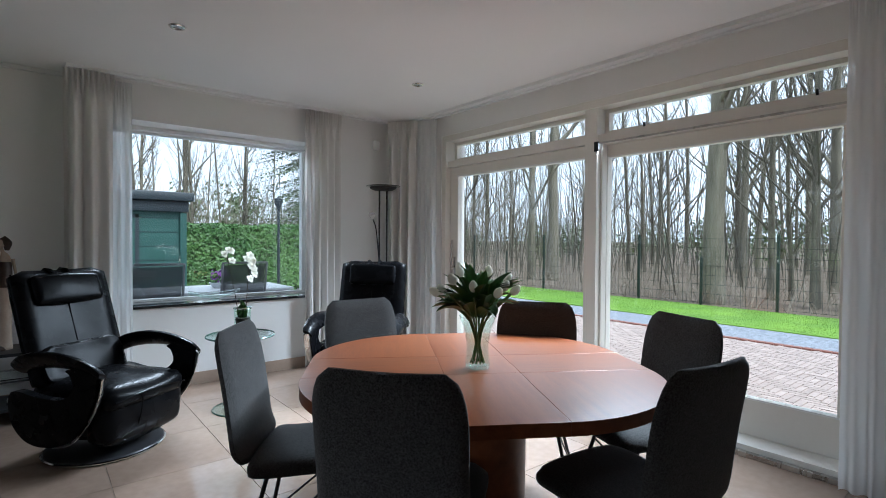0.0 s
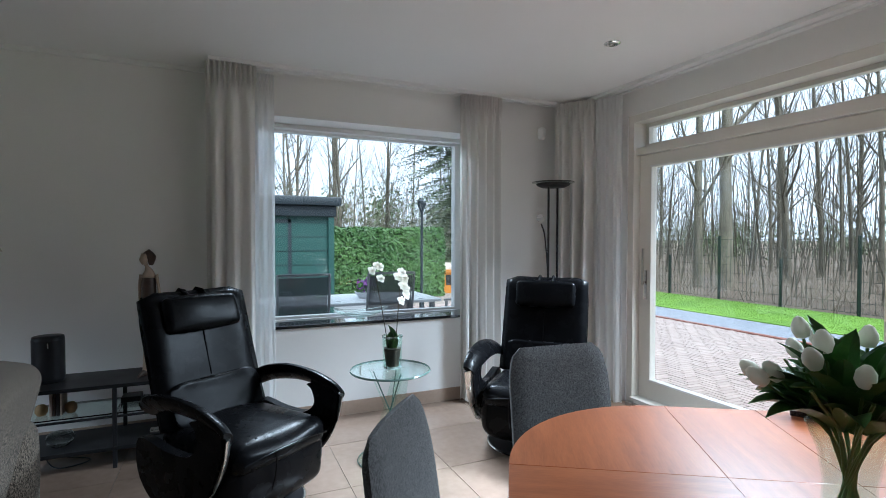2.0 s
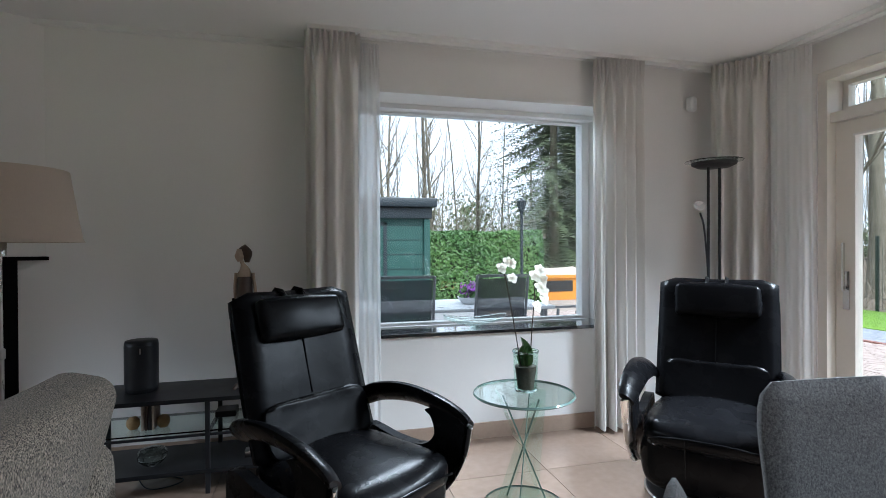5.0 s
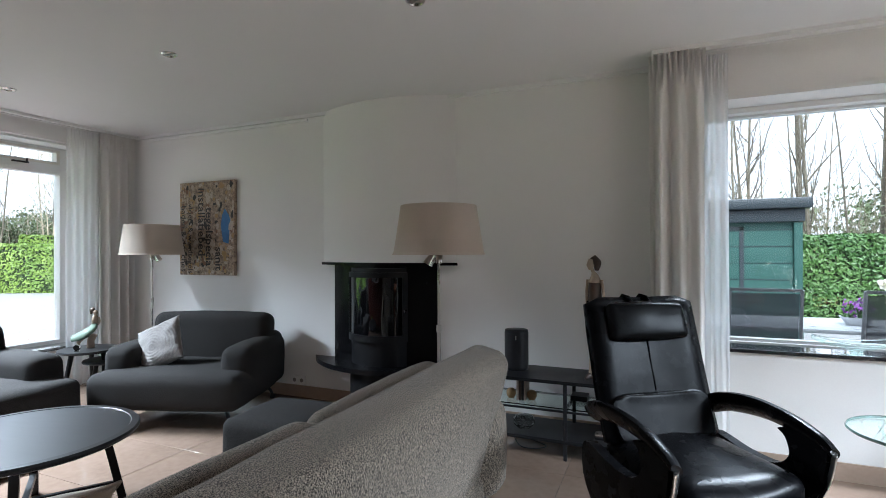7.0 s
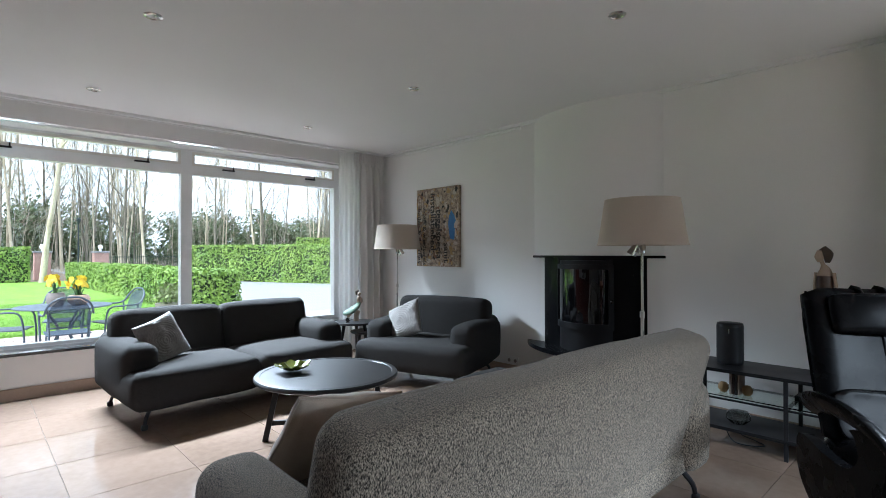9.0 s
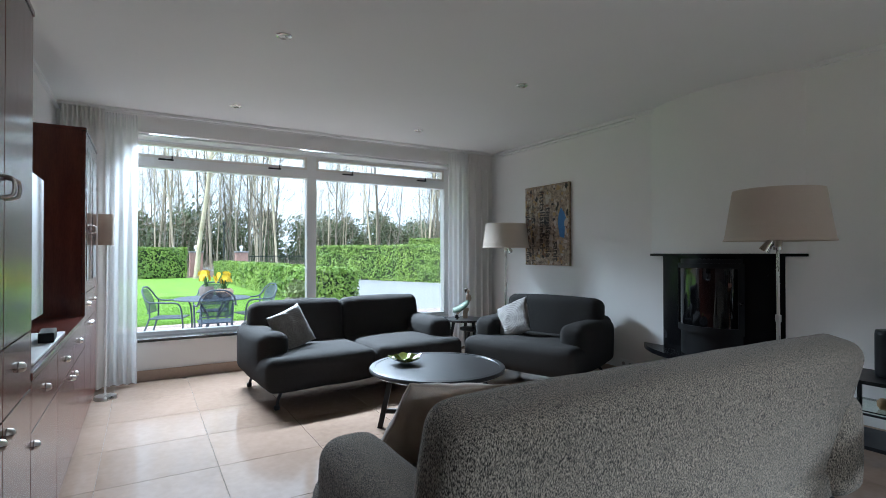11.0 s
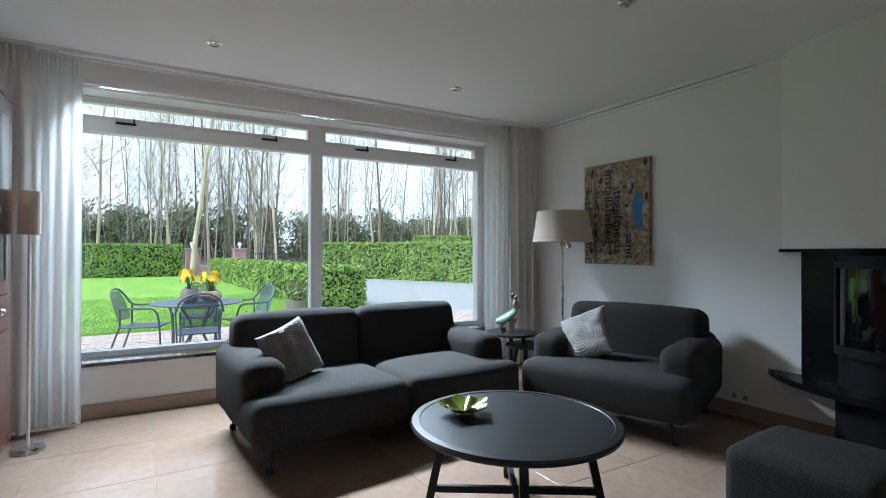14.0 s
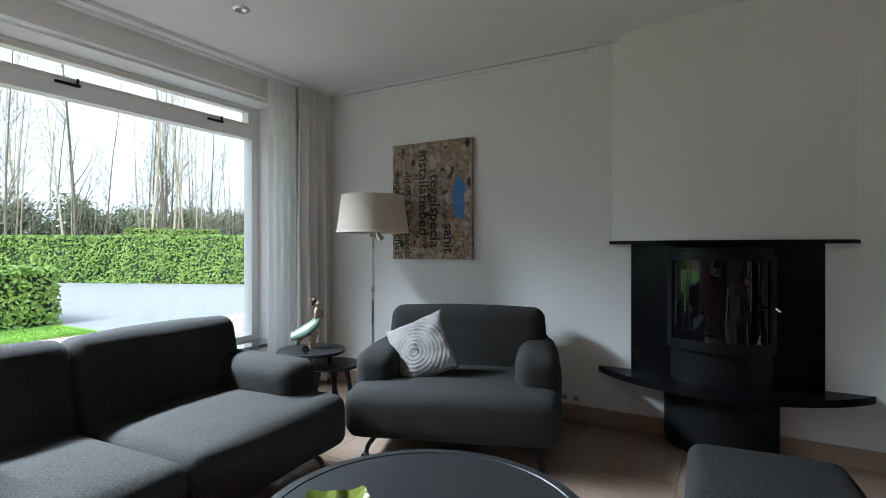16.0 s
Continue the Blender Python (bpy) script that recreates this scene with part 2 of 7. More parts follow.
def soft(x0, x1, y0, y1, z0, z1, r=0.06, puff=0.02, cuts=13, warp=0.004, seed=0, taper=0.0):
    """An upholstered block: round edges, swelling faces, slight unevenness, narrower below by taper."""
    bm = bmesh.new()
    box(bm, -1, 1, -1, 1, -1, 1)
    bmesh.ops.subdivide_edges(bm, edges=bm.edges[:], cuts=cuts, use_grid_fill=True)
    c = Vector(((x0 + x1) / 2, (y0 + y1) / 2, (z0 + z1) / 2))
    h = Vector(((x1 - x0) / 2, (y1 - y0) / 2, (z1 - z0) / 2))
    rr = [min(r, 0.97 * q) for q in h]
    for v in bm.verts:
        k = v.co.copy()
        core, out = [], []
        for i in range(3):
            a = abs(k[i])
            sg = 1 if k[i] >= 0 else -1
            if a > 0.62:
                core.append(sg * (h[i] - rr[i]))
                out.append(sg * math.tan(math.pi / 4 * (a - 0.62) / 0.38))
            else:
                core.append(sg * (h[i] - rr[i]) * a / 0.62)
                out.append(0.0)
        d = Vector(out)
        if d.length > 1e-6:
            d = d.normalized()
        p = Vector([core[i] + d[i] * rr[i] for i in range(3)])
        q = [p[i] / h[i] for i in range(3)]
        for i in range(3):
            a, b = q[(i + 1) % 3], q[(i + 2) % 3]
            p[i] += q[i] * puff * (1 - a * a) * (1 - b * b)
        if taper:
            low = max(0.0, -q[2])
            p.x -= taper * low * (1 if q[0] > 0 else -1) * abs(q[0])
            p.y -= taper * low * (1 if q[1] > 0 else -1) * abs(q[1])
        p += c
        p += noise.noise_vector(p * 5 + Vector((seed * 7.3, 0, 0))) * warp
        v.co = p
    return bm


def disc_lathe(bm, prof, seg=32, cx=0.0, cy=0.0):
    """Turns a profile of (radius, height) round an upright axis."""
    rings = []
    for r, z in prof:
        if r < 1e-5:
            rings.append([bm.verts.new((cx, cy, z))])
        else:
            rings.append([bm.verts.new((cx + r * math.cos(2 * math.pi * i / seg), cy + r * math.sin(2 * math.pi * i / seg), z)) for i in range(seg)])
    for a, b in zip(rings, rings[1:]):
        for i in range(seg):
            j = (i + 1) % seg
            if len(a) == 1 and len(b) > 1:
                bm.faces.new((a[0], b[i], b[j]))
            elif len(b) == 1 and len(a) > 1:
                bm.faces.new((a[i], a[j], b[0]))
            elif len(a) > 1:
                bm.faces.new((a[i], a[j], b[j], b[i]))
    return bm


def lathe(prof, seg=32, cx=0.0, cy=0.0):
    return disc_lathe(bmesh.new(), prof, seg, cx, cy)


def tube(bm, pts, radii, seg=8, cap=True, flat=1.0):
    """Sweeps a ring along points; radii is one number or one for each point."""
    pts = [Vector(p) for p in pts]
    if not hasattr(radii, "__len__"):
        radii = [radii] * len(pts)
    rings, side = [], None
    for i, p in enumerate(pts):
        d = (pts[min(i + 1, len(pts) - 1)] - pts[max(i - 1, 0)]).normalized()
        if side is None:
            side = d.orthogonal().normalized()
        side = (side - d * side.dot(d))
        side = side.normalized() if side.length > 1e-6 else d.orthogonal().normalized()
        up = d.cross(side)
        rings.append([bm.verts.new(p + radii[i] * (math.cos(2 * math.pi * k / seg) * side + flat * math.sin(2 * math.pi * k / seg) * up)) for k in range(seg)])
    for a, b in zip(rings, rings[1:]):
        for k in range(seg):
            bm.faces.new((a[k], a[(k + 1) % seg], b[(k + 1) % seg], b[k]))
    if cap:
        bm.faces.new(rings[0][::-1])
        bm.faces.new(rings[-1])
    return bm


def bar(bm, p, q, w, d=None):
    """A square-edged bar from p to q."""
    p, q = Vector(p), Vector(q)
    z = (q - p).normalized()
    x = z.orthogonal().normalized() if abs(z.z) < 0.99 else Vector((1, 0, 0))
    if abs(z.z) < 0.99:
        x = Vector((0, 0, 1)).cross(z).normalized()
    y = z.cross(x)
    d = d or w
    vs = [bm.verts.new(o + x * sx * w / 2 + y * sy * d / 2) for o in (p, q) for sx, sy in ((-1, -1), (1, -1), (1, 1), (-1, 1))]
    for f in ((3, 2, 1, 0), (4, 5, 6, 7), (0, 1, 5, 4), (1, 2, 6, 5), (2, 3, 7, 6), (3, 0, 4, 7)):
        bm.faces.new([vs[i] for i in f])
    return bm


def prism(outline, z0, z1, r=0.0):
    """An upright slab over a closed outline."""
    bm = bmesh.new()
    lo, hi = [bm.verts.new((x, y, z0)) for x, y in outline], [bm.verts.new((x, y, z1)) for x, y in outline]
    n = len(outline)
    for i in range(n):
        bm.faces.new((lo[i], lo[(i + 1) % n], hi[(i + 1) % n], hi[i]))
    bm.faces.new(lo[::-1])
    top = bm.faces.new(hi)
    if r:
        bmesh.ops.bevel(bm, geom=list(top.edges), offset=r, segments=2, profile=0.5, affect="EDGES")
    return bm


def bend(pts, n=8):
    """A smooth line through points (Catmull-Rom)."""
    P = [Vector(p) for p in pts]
    P = [2 * P[0] - P[1]] + P + [2 * P[-1] - P[-2]]
    out = []
    for i in range(1, len(P) - 2):
        for k in range(n):
            t = k / n
            out.append(0.5 * (2 * P[i] + (P[i + 1] - P[i - 1]) * t + (2 * P[i - 1] - 5 * P[i] + 4 * P[i + 1] - P[i + 2]) * t * t + (3 * P[i] - P[i - 1] - 3 * P[i + 1] + P[i + 2]) * t ** 3))
    out.append(P[-2])
    return out


def mesh_of(name, bm, mat, smooth=True, angle=40):
    bmesh.ops.recalc_face_normals(bm, faces=bm.faces[:])
    me = bpy.data.meshes.new(name)
    if smooth:
        for f in bm.faces:
            f.smooth = True
        lim = math.cos(radians(angle))
        area = {f: f.calc_area() for f in bm.faces}
        for e in bm.edges:
            if len(e.link_faces) == 2:
                f, g = e.link_faces
                bent = f.normal.dot(g.normal)
                # flat faces keep their shading beside narrow bevels
                if bent < lim or (bent < 0.99 and max(area[f], area[g]) > 25 * min(area[f], area[g])):
                    e.smooth = False
    bm.to_mesh(me)
    bm.free()
    me.materials.append(mat)
    return me


def part(name, bm, mat, parent=None, label="", smooth=True, angle=40):
    ob = new(name, mesh_of(name, bm, mat, smooth, angle))
    ob.parent = parent
    if label:
        ob["label"] = label
    return ob


def thing(name, m, label, category, group=""):
    ob = new(name)
    ob.empty_display_size = 0.1
    ob.matrix_basis = m
    return tagged(ob, label, category, group)


def single(name, bm, mat, label, category, m=None, group="", smooth=True, angle=40):
    ob = new(name, mesh_of(name, bm, mat, smooth, angle))
    if m is not None:
        ob.matrix_basis = m
    return tagged(ob, label, category, group)


def setting(name, bm, mat, label="", smooth=False, category=""):
    ob = new(name, mesh_of(name, bm, mat, smooth))
    return tagged(ob, label, category, kind="structure")


# ---- the room ----
XW, XE, YS, YN, YN2, H = -5.20, 3.42, 0.12, 4.93, 4.76, 2.60
YB, XJ = -2.3, -0.85          # the far end of the dining part, and the corner where the cabinet wall ends
floor = setting("floor", boxes((-5.7, 3.9, -2.6, 5.3, -0.2, -0.004)), M_GROUT, "light beige tiled floor with narrow grey joints")
ceiling = setting("ceiling", boxes((-5.7, 3.9, -2.6, 5.3, H, H + 0.25)), M_CEIL, "smooth white painted ceiling")
WX0, WX1, WZ0, WZ1 = 0.50, 2.32, 0.70, 2.275     # the north window's opening
setting("wall_north", boxes((-5.6, 0.35, YN, 5.26, 0, H), (0.35, WX0, YN2, 5.26, 0, H), (WX1, 3.75, YN2, 5.26, 0, H), (WX0, WX1, YN2, 5.26, 0, WZ0), (WX0, WX1, YN2, 5.26, WZ1, H)), M_WALL, "white plastered wall with the stove and a square window")
VY0, VY1, VZ0, VZ1 = 0.52, 4.47, 0.38, 2.44     # the west window's opening
setting("wall_west", boxes((-5.6, XW, YS - 0.3, VY0, 0, H), (-5.6, XW, VY1, YN, 0, H), (-5.6, XW, VY0, VY1, 0, VZ0), (-5.6, XW, VY0, VY1, VZ1, H)), M_WALL, "white plastered wall with the wide garden window")
DY0, DY1, DZ1 = 0.55, 4.12, 2.40                # the sliding door's opening
setting("wall_east", boxes((XE, 3.75, YB, DY0, 0, H), (XE, 3.75, DY1, YN2, 0, H), (XE, 3.75, DY0, DY1, DZ1, H)), M_WALL, "white plastered wall with the sliding glass door")
setting("wall_south", boxes((XW, XJ, YS - 0.3, YS, 0, H)), M_WALL, "white plastered wall behind the cabinets")
setting("wall_corner", boxes((XJ - 0.3, XJ, YB, YS - 0.3, 0, H)), M_WALL, "white plastered return wall")
setting("wall_dining", boxes((XJ - 0.3, 3.75, YB - 0.3, YB, 0, H)), M_WALL, "white plastered wall of the dining end")
bb = []
bb.append((-5.2, 0.35, YN - 0.014, YN, 0, 0.105))
bb.append((0.364, 3.42, YN2 - 0.014, YN2, 0, 0.105))
bb.append((XW, XW + 0.014, YS, YN - 0.014, 0, 0.105))
bb.append((XW + 0.014, XJ, YS, YS + 0.014, 0, 0.105))
bb.append((XE - 0.014, XE, YB, DY0, 0, 0.105))
setting("baseboard", boxes(*bb), M_BASE, "brown stoneware skirting tiles")
cv = []
cv.append((XW, 0.35, YN - 0.03, YN, H - 0.03, H))
cv.append((XW, XJ, YS, YS + 0.03, H - 0.03, H))
setting("trim", boxes(*cv), M_CEIL, "narrow white ceiling cornice")
setting("sill_north", rbox(WX0 - 0.0, WX1, YN2 - 0.02, 5.04, WZ0 + 0.004, WZ0 + 0.028, 0.003), M_SILL, "black stone window sill")
setting("sill_west", rbox(-5.44, XW + 0.02, VY0, VY1, VZ0, VZ0 + 0.028, 0.004), M_SILL, "black stone window sill")


# ---- windows and the sliding door ----
def pane(parent, x0, x1, y0, y1, z0, z1):
    ob = part("pane", boxes((x0, x1, y0, y1, z0, z1)), M_PANE, parent, "clear glass pane", smooth=False)
    ob.visible_shadow = False
    return ob


w1 = tagged(thing("window_1", pose(0, 0, 0), "square fixed window in a cream painted frame", "window"), kind="structure")
part("window_frame", boxes((WX0, WX1, 5.06, 5.13, WZ1 - 0.05, WZ1), (WX0, WX1, 5.06, 5.13, WZ0 + 0.028, WZ0 + 0.048), (WX0, WX0 + 0.06, 5.06, 5.13, WZ0 + 0.048, WZ1 - 0.05), (WX1 - 0.06, WX1, 5.06, 5.13, WZ0 + 0.048, WZ1 - 0.05)), M_WHITE, w1)
part("window_trim", boxes((WX0 + 0.002, WX1 - 0.002, 4.98, 5.058, WZ1 - 0.035, WZ1 - 0.002), (WX0 - 0.10, WX1 + 0.10, YN2 - 0.012, YN2 - 0.001, WZ1, WZ1 + 0.022)), M_WHITE, w1, "white painted head board")
pane(w1, WX0 + 0.06, WX1 - 0.06, 5.09, 5.10, WZ0 + 0.048, WZ1 - 0.05)

w2 = tagged(thing("window_2", pose(0, 0, 0), "wide garden window with two top lights in a white frame", "window"), kind="structure")
XF0, XF1 = -5.57, -5.47
MY0, MY1, TZ0, TZ1 = 2.49, 2.60, 2.145, 2.245
part("window_frame", boxes((XF0, XF1, VY0, VY1, VZ1 - 0.04, VZ1), (XF0, XF1, VY0, VY1, VZ0 + 0.0, VZ0 + 0.06), (XF0, XF1, VY0, VY0 + 0.07, VZ0 + 0.06, VZ1 - 0.04), (XF0, XF1, VY1 - 0.07, VY1, VZ0 + 0.06, VZ1 - 0.04), (XF0, XF1, MY0, MY1, VZ0 + 0.06, VZ1 - 0.04)), M_WHITE, w2)
for a, b in ((VY0 + 0.07, MY0), (MY1, VY1 - 0.07)):
    part("transom", boxes((XF0, XF1, a, b, TZ0, TZ1)), M_WHITE, w2)
    sash = part("sash", boxes((XF0 + 0.01, XF1 - 0.006, a, b, TZ1, TZ1 + 0.03), (XF0 + 0.01, XF1 - 0.006, a, b, VZ1 - 0.065, VZ1 - 0.04), (XF0 + 0.01, XF1 - 0.006, a, a + 0.03, TZ1 + 0.03, VZ1 - 0.065), (XF0 + 0.01, XF1 - 0.006, b - 0.03, b, TZ1 + 0.03, VZ1 - 0.065)), M_FRAME, w2, "cream painted top light sash")
    pane(w2, -5.535, -5.525, a, b, VZ0 + 0.06, TZ0)
    pane(w2, -5.535, -5.525, a + 0.03, b - 0.03, TZ1 + 0.03, VZ1 - 0.065)
    for k in (0.22, 0.8):
        y = a + (b - a) * k
        bm = rbox(XF1 - 0.005, XF1 + 0.02, y - 0.07, y + 0.07, TZ1 - 0.022, TZ1 - 0.006, 0.003)
        bar(bm, (XF1 + 0.01, y + 0.055, TZ1 - 0.01), (XF1 + 0.012, y + 0.055, TZ1 + 0.03), 0.012)
        part("stay_handle", bm, M_BLACKMETAL, sash, "black metal casement stay")
part("head_board", boxes((-5.465, -5.25, VY0 + 0.004, VY1 - 0.004, VZ1 - 0.022, VZ1 - 0.004)), M_WHITE, w2)

door = tagged(thing("door_1", pose(0, 0, 0), "sliding glass patio door with top lights in cream frames", "sliding door"), kind="structure")
DM0, DM1 = 2.22, 2.33         # the post between the leaves
part("door_frame", boxes((3.43, 3.66, DY1 - 0.06, DY1, 0, DZ1), (3.43, 3.66, DY0, DY0 + 0.06, 0, DZ1), (3.43, 3.66, DY0 + 0.06, DY1 - 0.06, DZ1 - 0.06, DZ1), (3.45, 3.66, DM0, DM1, 0.06, DZ1 - 0.06), (3.455, 3.66, DY0 + 0.06, DM0, 2.07, 2.13), (3.455, 3.66, DM1, DY1 - 0.06, 2.07, 2.13), (3.40, 3.70, DY0 + 0.06, DY1 - 0.06, 0.0, 0.06)), M_FRAME, door)
part("threshold", boxes((3.36, 3.398, DY0 + 0.06, DY1 - 0.06, 0.0, 0.028)), M_STEEL, door, "low metal threshold strip")


def leaf(y0, y1, x0, x1, z0, z1, foot, side, head):
    ob = part("door_leaf", boxes((x0, x1, y0, y1, z0, z0 + foot), (x0, x1, y0, y1, z1 - head, z1), (x0, x1, y0, y0 + side, z0 + foot, z1 - head), (x0, x1, y1 - side, y1, z0 + foot, z1 - head)), M_FRAME, door, "cream painted door leaf")
    xm = (x0 + x1) / 2
    g = pane(ob, xm - 0.006, xm + 0.006, y0 + side, y1 - side, z0 + foot, z1 - head)
    bead = part("glazing_bead", boxes((x0 - 0.004, x0 + 0.002, y0 + side - 0.012, y1 - side + 0.012, z0 + foot - 0.012, z0 + foot), (x0 - 0.004, x0 + 0.002, y0 + side - 0.012, y1 - side + 0.012, z1 - head, z1 - head + 0.012)), M_WHITE, ob)
    return ob


slide = leaf(DM0 - 0.02, DY1 - 0.062, 3.50, 3.56, 0.062, 2.066, 0.16, 0.12, 0.10)
fixed = leaf(DY0 + 0.062, DM1 - 0.03, 3.585, 3.645, 0.062, 2.066, 0.24, 0.09, 0.10)
bm = boxes((3.493, 3.50, DY1 - 0.15, DY1 - 0.11, 0.88, 1.12))
bar(bm, (3.47, DY1 - 0.13, 1.0), (3.47, DY1 - 0.13, 1.30), 0.018, 0.012)
bar(bm, (3.47, DY1 - 0.13, 1.02), (3.50, DY1 - 0.13, 1.02), 0.018)
part("door_handle", bm, M_CHROME, slide, "long lever handle of satin metal")
part("rail_end", boxes((3.44, 3.455, DM0 - 0.02, DM0 + 0.02, 2.0, 2.075)), M_BLACKMETAL, door, "black rail end cap")
part("slide_rail", boxes((3.445, 3.454, DY0 + 0.07, DM0 - 0.02, 2.055, 2.068)), M_STEEL, door)
for a, b in ((DY0 + 0.06, DM0), (DM1, DY1 - 0.06)):
    sash = part("sash", boxes((3.56, 3.62, a, b, 2.13, 2.17), (3.56, 3.62, a, b, DZ1 - 0.09, DZ1 - 0.06), (3.56, 3.62, a, a + 0.035, 2.17, DZ1 - 0.09), (3.56, 3.62, b - 0.035, b, 2.17, DZ1 - 0.09)), M_FRAME, door, "cream painted top light sash")
    pane(sash, 3.584, 3.594, a + 0.035, b - 0.035, 2.17, DZ1 - 0.09)
    for k in ((0.16, 0.82) if a < 1 else ()):
        y = a + (b - a) * k
        bm = rbox(3.53, 3.56, y - 0.08, y + 0.08, 2.128, 2.142, 0.003)
        bar(bm, (3.545, y - 0.05, 2.14), (3.545, y - 0.05, 2.185), 0.014)
        part("stay_handle", bm, M_BLACKMETAL, sash, "black metal casement stay")


# ---- curtains and rails ----
def curtain(name, pts, z0, z1, mat, label, fold=0.10, amp=0.064, seed=1, pleat=True):
    """A hanging cloth along a plan line, pleated at the top and swaying out below."""
    rnd = random.Random(seed)
    line = bend([(x, y, 0) for x, y in pts], 12)
    length = sum((b - a).length for a, b in zip(line, line[1:]))
    n = max(40, int(length / fold * 14))
    cum = [0.0]
    for a, b in zip(line, line[1:]):
        cum.append(cum[-1] + (b - a).length)

    def at(s):
        for i in range(len(cum) - 1):
            if s <= cum[i + 1] + 1e-9:
                t = (s - cum[i]) / max(1e-9, cum[i + 1] - cum[i])
                d = (line[i + 1] - line[i]).normalized()
                return line[i].lerp(line[i + 1], t), Vector((-d.y, d.x, 0))
        d = (line[-1] - line[-2]).normalized()
        return line[-1], Vector((-d.y, d.x, 0))

    ph = [rnd.uniform(-0.5, 0.5) for _ in range(60)]
    bm = bmesh.new()
    rows = 26
    grid = []
    for j in range(rows + 1):
        h = 1 - j / rows
        z = z0 + (z1 - z0) * h
        tight = 1.0 if h > 0.95 else 0.0
        row = []
        for i in range(n + 1):
            s = length * i / n
            p, nn = at(s)
            u = s / fold
            k = int(u) % 50
            w = ph[k] * (1 - (u % 1)) + ph[k + 1] * (u % 1)
            wave = math.sin(2 * math.pi * (u + 0.25 * w * (1 - h)))
            wave = math.copysign(abs(wave) ** 0.9, wave)
            a = amp * (0.45 + 0.55 * (1 - h)) * (1 + 0.6 * w)
            if pleat and h > 0.955:
                wave = math.sin(2 * math.pi * u * 3)
                a = amp * 0.45
            elif pleat and 0.935 < h <= 0.955:
                a = amp * 0.2
            q = p + nn * (wave * a + 0.012 * math.sin(3.1 * s + 2 * h) * (1 - h))
            row.append(bm.verts.new((q.x, q.y, z)))
        grid.append(row)
    for a, b in zip(grid, grid[1:]):
        for i in range(n):
            bm.faces.new((a[i], a[i + 1], b[i + 1], b[i]))
    ob = single(name, bm, mat, label, "curtain", angle=180)
    return ob


CL = "grey-beige linen curtain with a pleated head, hanging open"
SL = "thin white sheer curtain gathered at the window's edge"
curtain("curtain", [(0.20, 4.63), (0.36, 4.61), (0.52, 4.63)], 0.02, 2.575, M_CURTAIN, CL, seed=2)
curtain("sheer_curtain", [(0.50, 4.69), (0.65, 4.69)], 0.02, 2.55, M_SHEER, SL, fold=0.06, amp=0.018, seed=3)
curtain("curtain", [(2.12, 4.66), (2.30, 4.61), (2.50, 4.62)], 0.02, 2.575, M_CURTAIN, CL, seed=4, fold=0.075)
curtain("curtain", [(3.02, 4.58), (3.12, 4.45), (3.22, 4.30)], 0.02, 2.575, M_CURTAIN, CL, seed=5)
curtain("sheer_curtain", [(3.22, 4.28), (3.30, 4.05)], 0.02, 2.56, M_SHEER, SL, fold=0.07, amp=0.02, seed=6)
curtain("sheer_curtain", [(3.27, 0.62), (3.27, 0.12)], 0.02, 2.56, M_SHEER, SL, fold=0.08, amp=0.025, seed=7)
curtain("curtain", [(-5.02, 4.52), (-5.02, 4.88)], 0.02, 2.575, M_CURTAIN, CL, seed=8)
curtain("sheer_curtain", [(-5.06, 4.22), (-5.06, 4.52)], 0.02, 2.56, M_SHEER, SL, fold=0.075, amp=0.02, seed=9)
curtain("curtain", [(-5.0, 0.17), (-5.0, 0.50)], 0.02, 2.575, M_CURTAIN, CL, seed=10)
curtain("sheer_curtain", [(-5.06, 0.42), (-5.06, 0.76)], 0.02, 2.56, M_SHEER, SL, fold=0.07, amp=0.022, seed=11)


def rail(x0, x1, y0, y1):
    along_x = (x1 - x0) > (y1 - y0)
    bm = boxes((x0, x1, y0, y1, H - 0.014, H))
    for d in (0.0, 1.0):
        if along_x:
            yy = y0 + d * (y1 - y0 - 0.008)
            box(bm, x0, x1, yy, yy + 0.008, H - 0.026, H - 0.014)
        else:
            xx = x0 + d * (x1 - x0 - 0.008)
            box(bm, xx, xx + 0.008, y0, y1, H - 0.026, H - 0.014)
    single("curtain_rail", bm, M_WHITE, "white double curtain track on the ceiling", "curtain rail", smooth=False)


rail(0.22, 3.05, 4.60, 4.70)
rail(3.22, 3.32, 0.0, 4.4)
rail(-5.09, -4.99, 0.15, 4.9)
single("picture_rail", rbox(-4.85, -2.71, YN - 0.022, YN, H - 0.062, H - 0.036, 0.003), M_WHITE, "slim white picture hanging rail under the cornice", "picture rail")


# ---- downlights ----
def downlight():
    t = thing("ceiling_spot", pose(0, 0, 0), "round recessed halogen downlight with a chrome ring", "ceiling light", "recessed ceiling spots")
    part("ring", lathe([(0.030, -0.002), (0.034, -0.010), (0.044, -0.008), (0.050, -0.002), (0.050, 0.0)], 32), M_CHROME, t, "chrome ring")
    part("reflector", lathe([(0.030, -0.002), (0.022, 0.012), (0.0, 0.016)][:0] + [(0.031, -0.004), (0.026, -0.0022), (0.0, -0.0021)], 24), M_STEEL, t)
    part("bulb", lathe([(0.010, -0.0022), (0.009, -0.006), (0.0, -0.008)], 16), M_GLASSWARE, t)
    return t


spot = None
for x, y in ((2.53, 3.34), (0.72, 3.36), (-0.87, 3.44), (-2.61, 3.42), (-4.34, 3.40), (-4.39, 1.53), (-2.65, 1.55)):
    if spot is None:
        spot = downlight()
        spot.matrix_basis = pose(x, y, H)
    else:
        copy_thing(spot, pose(x, y, H))


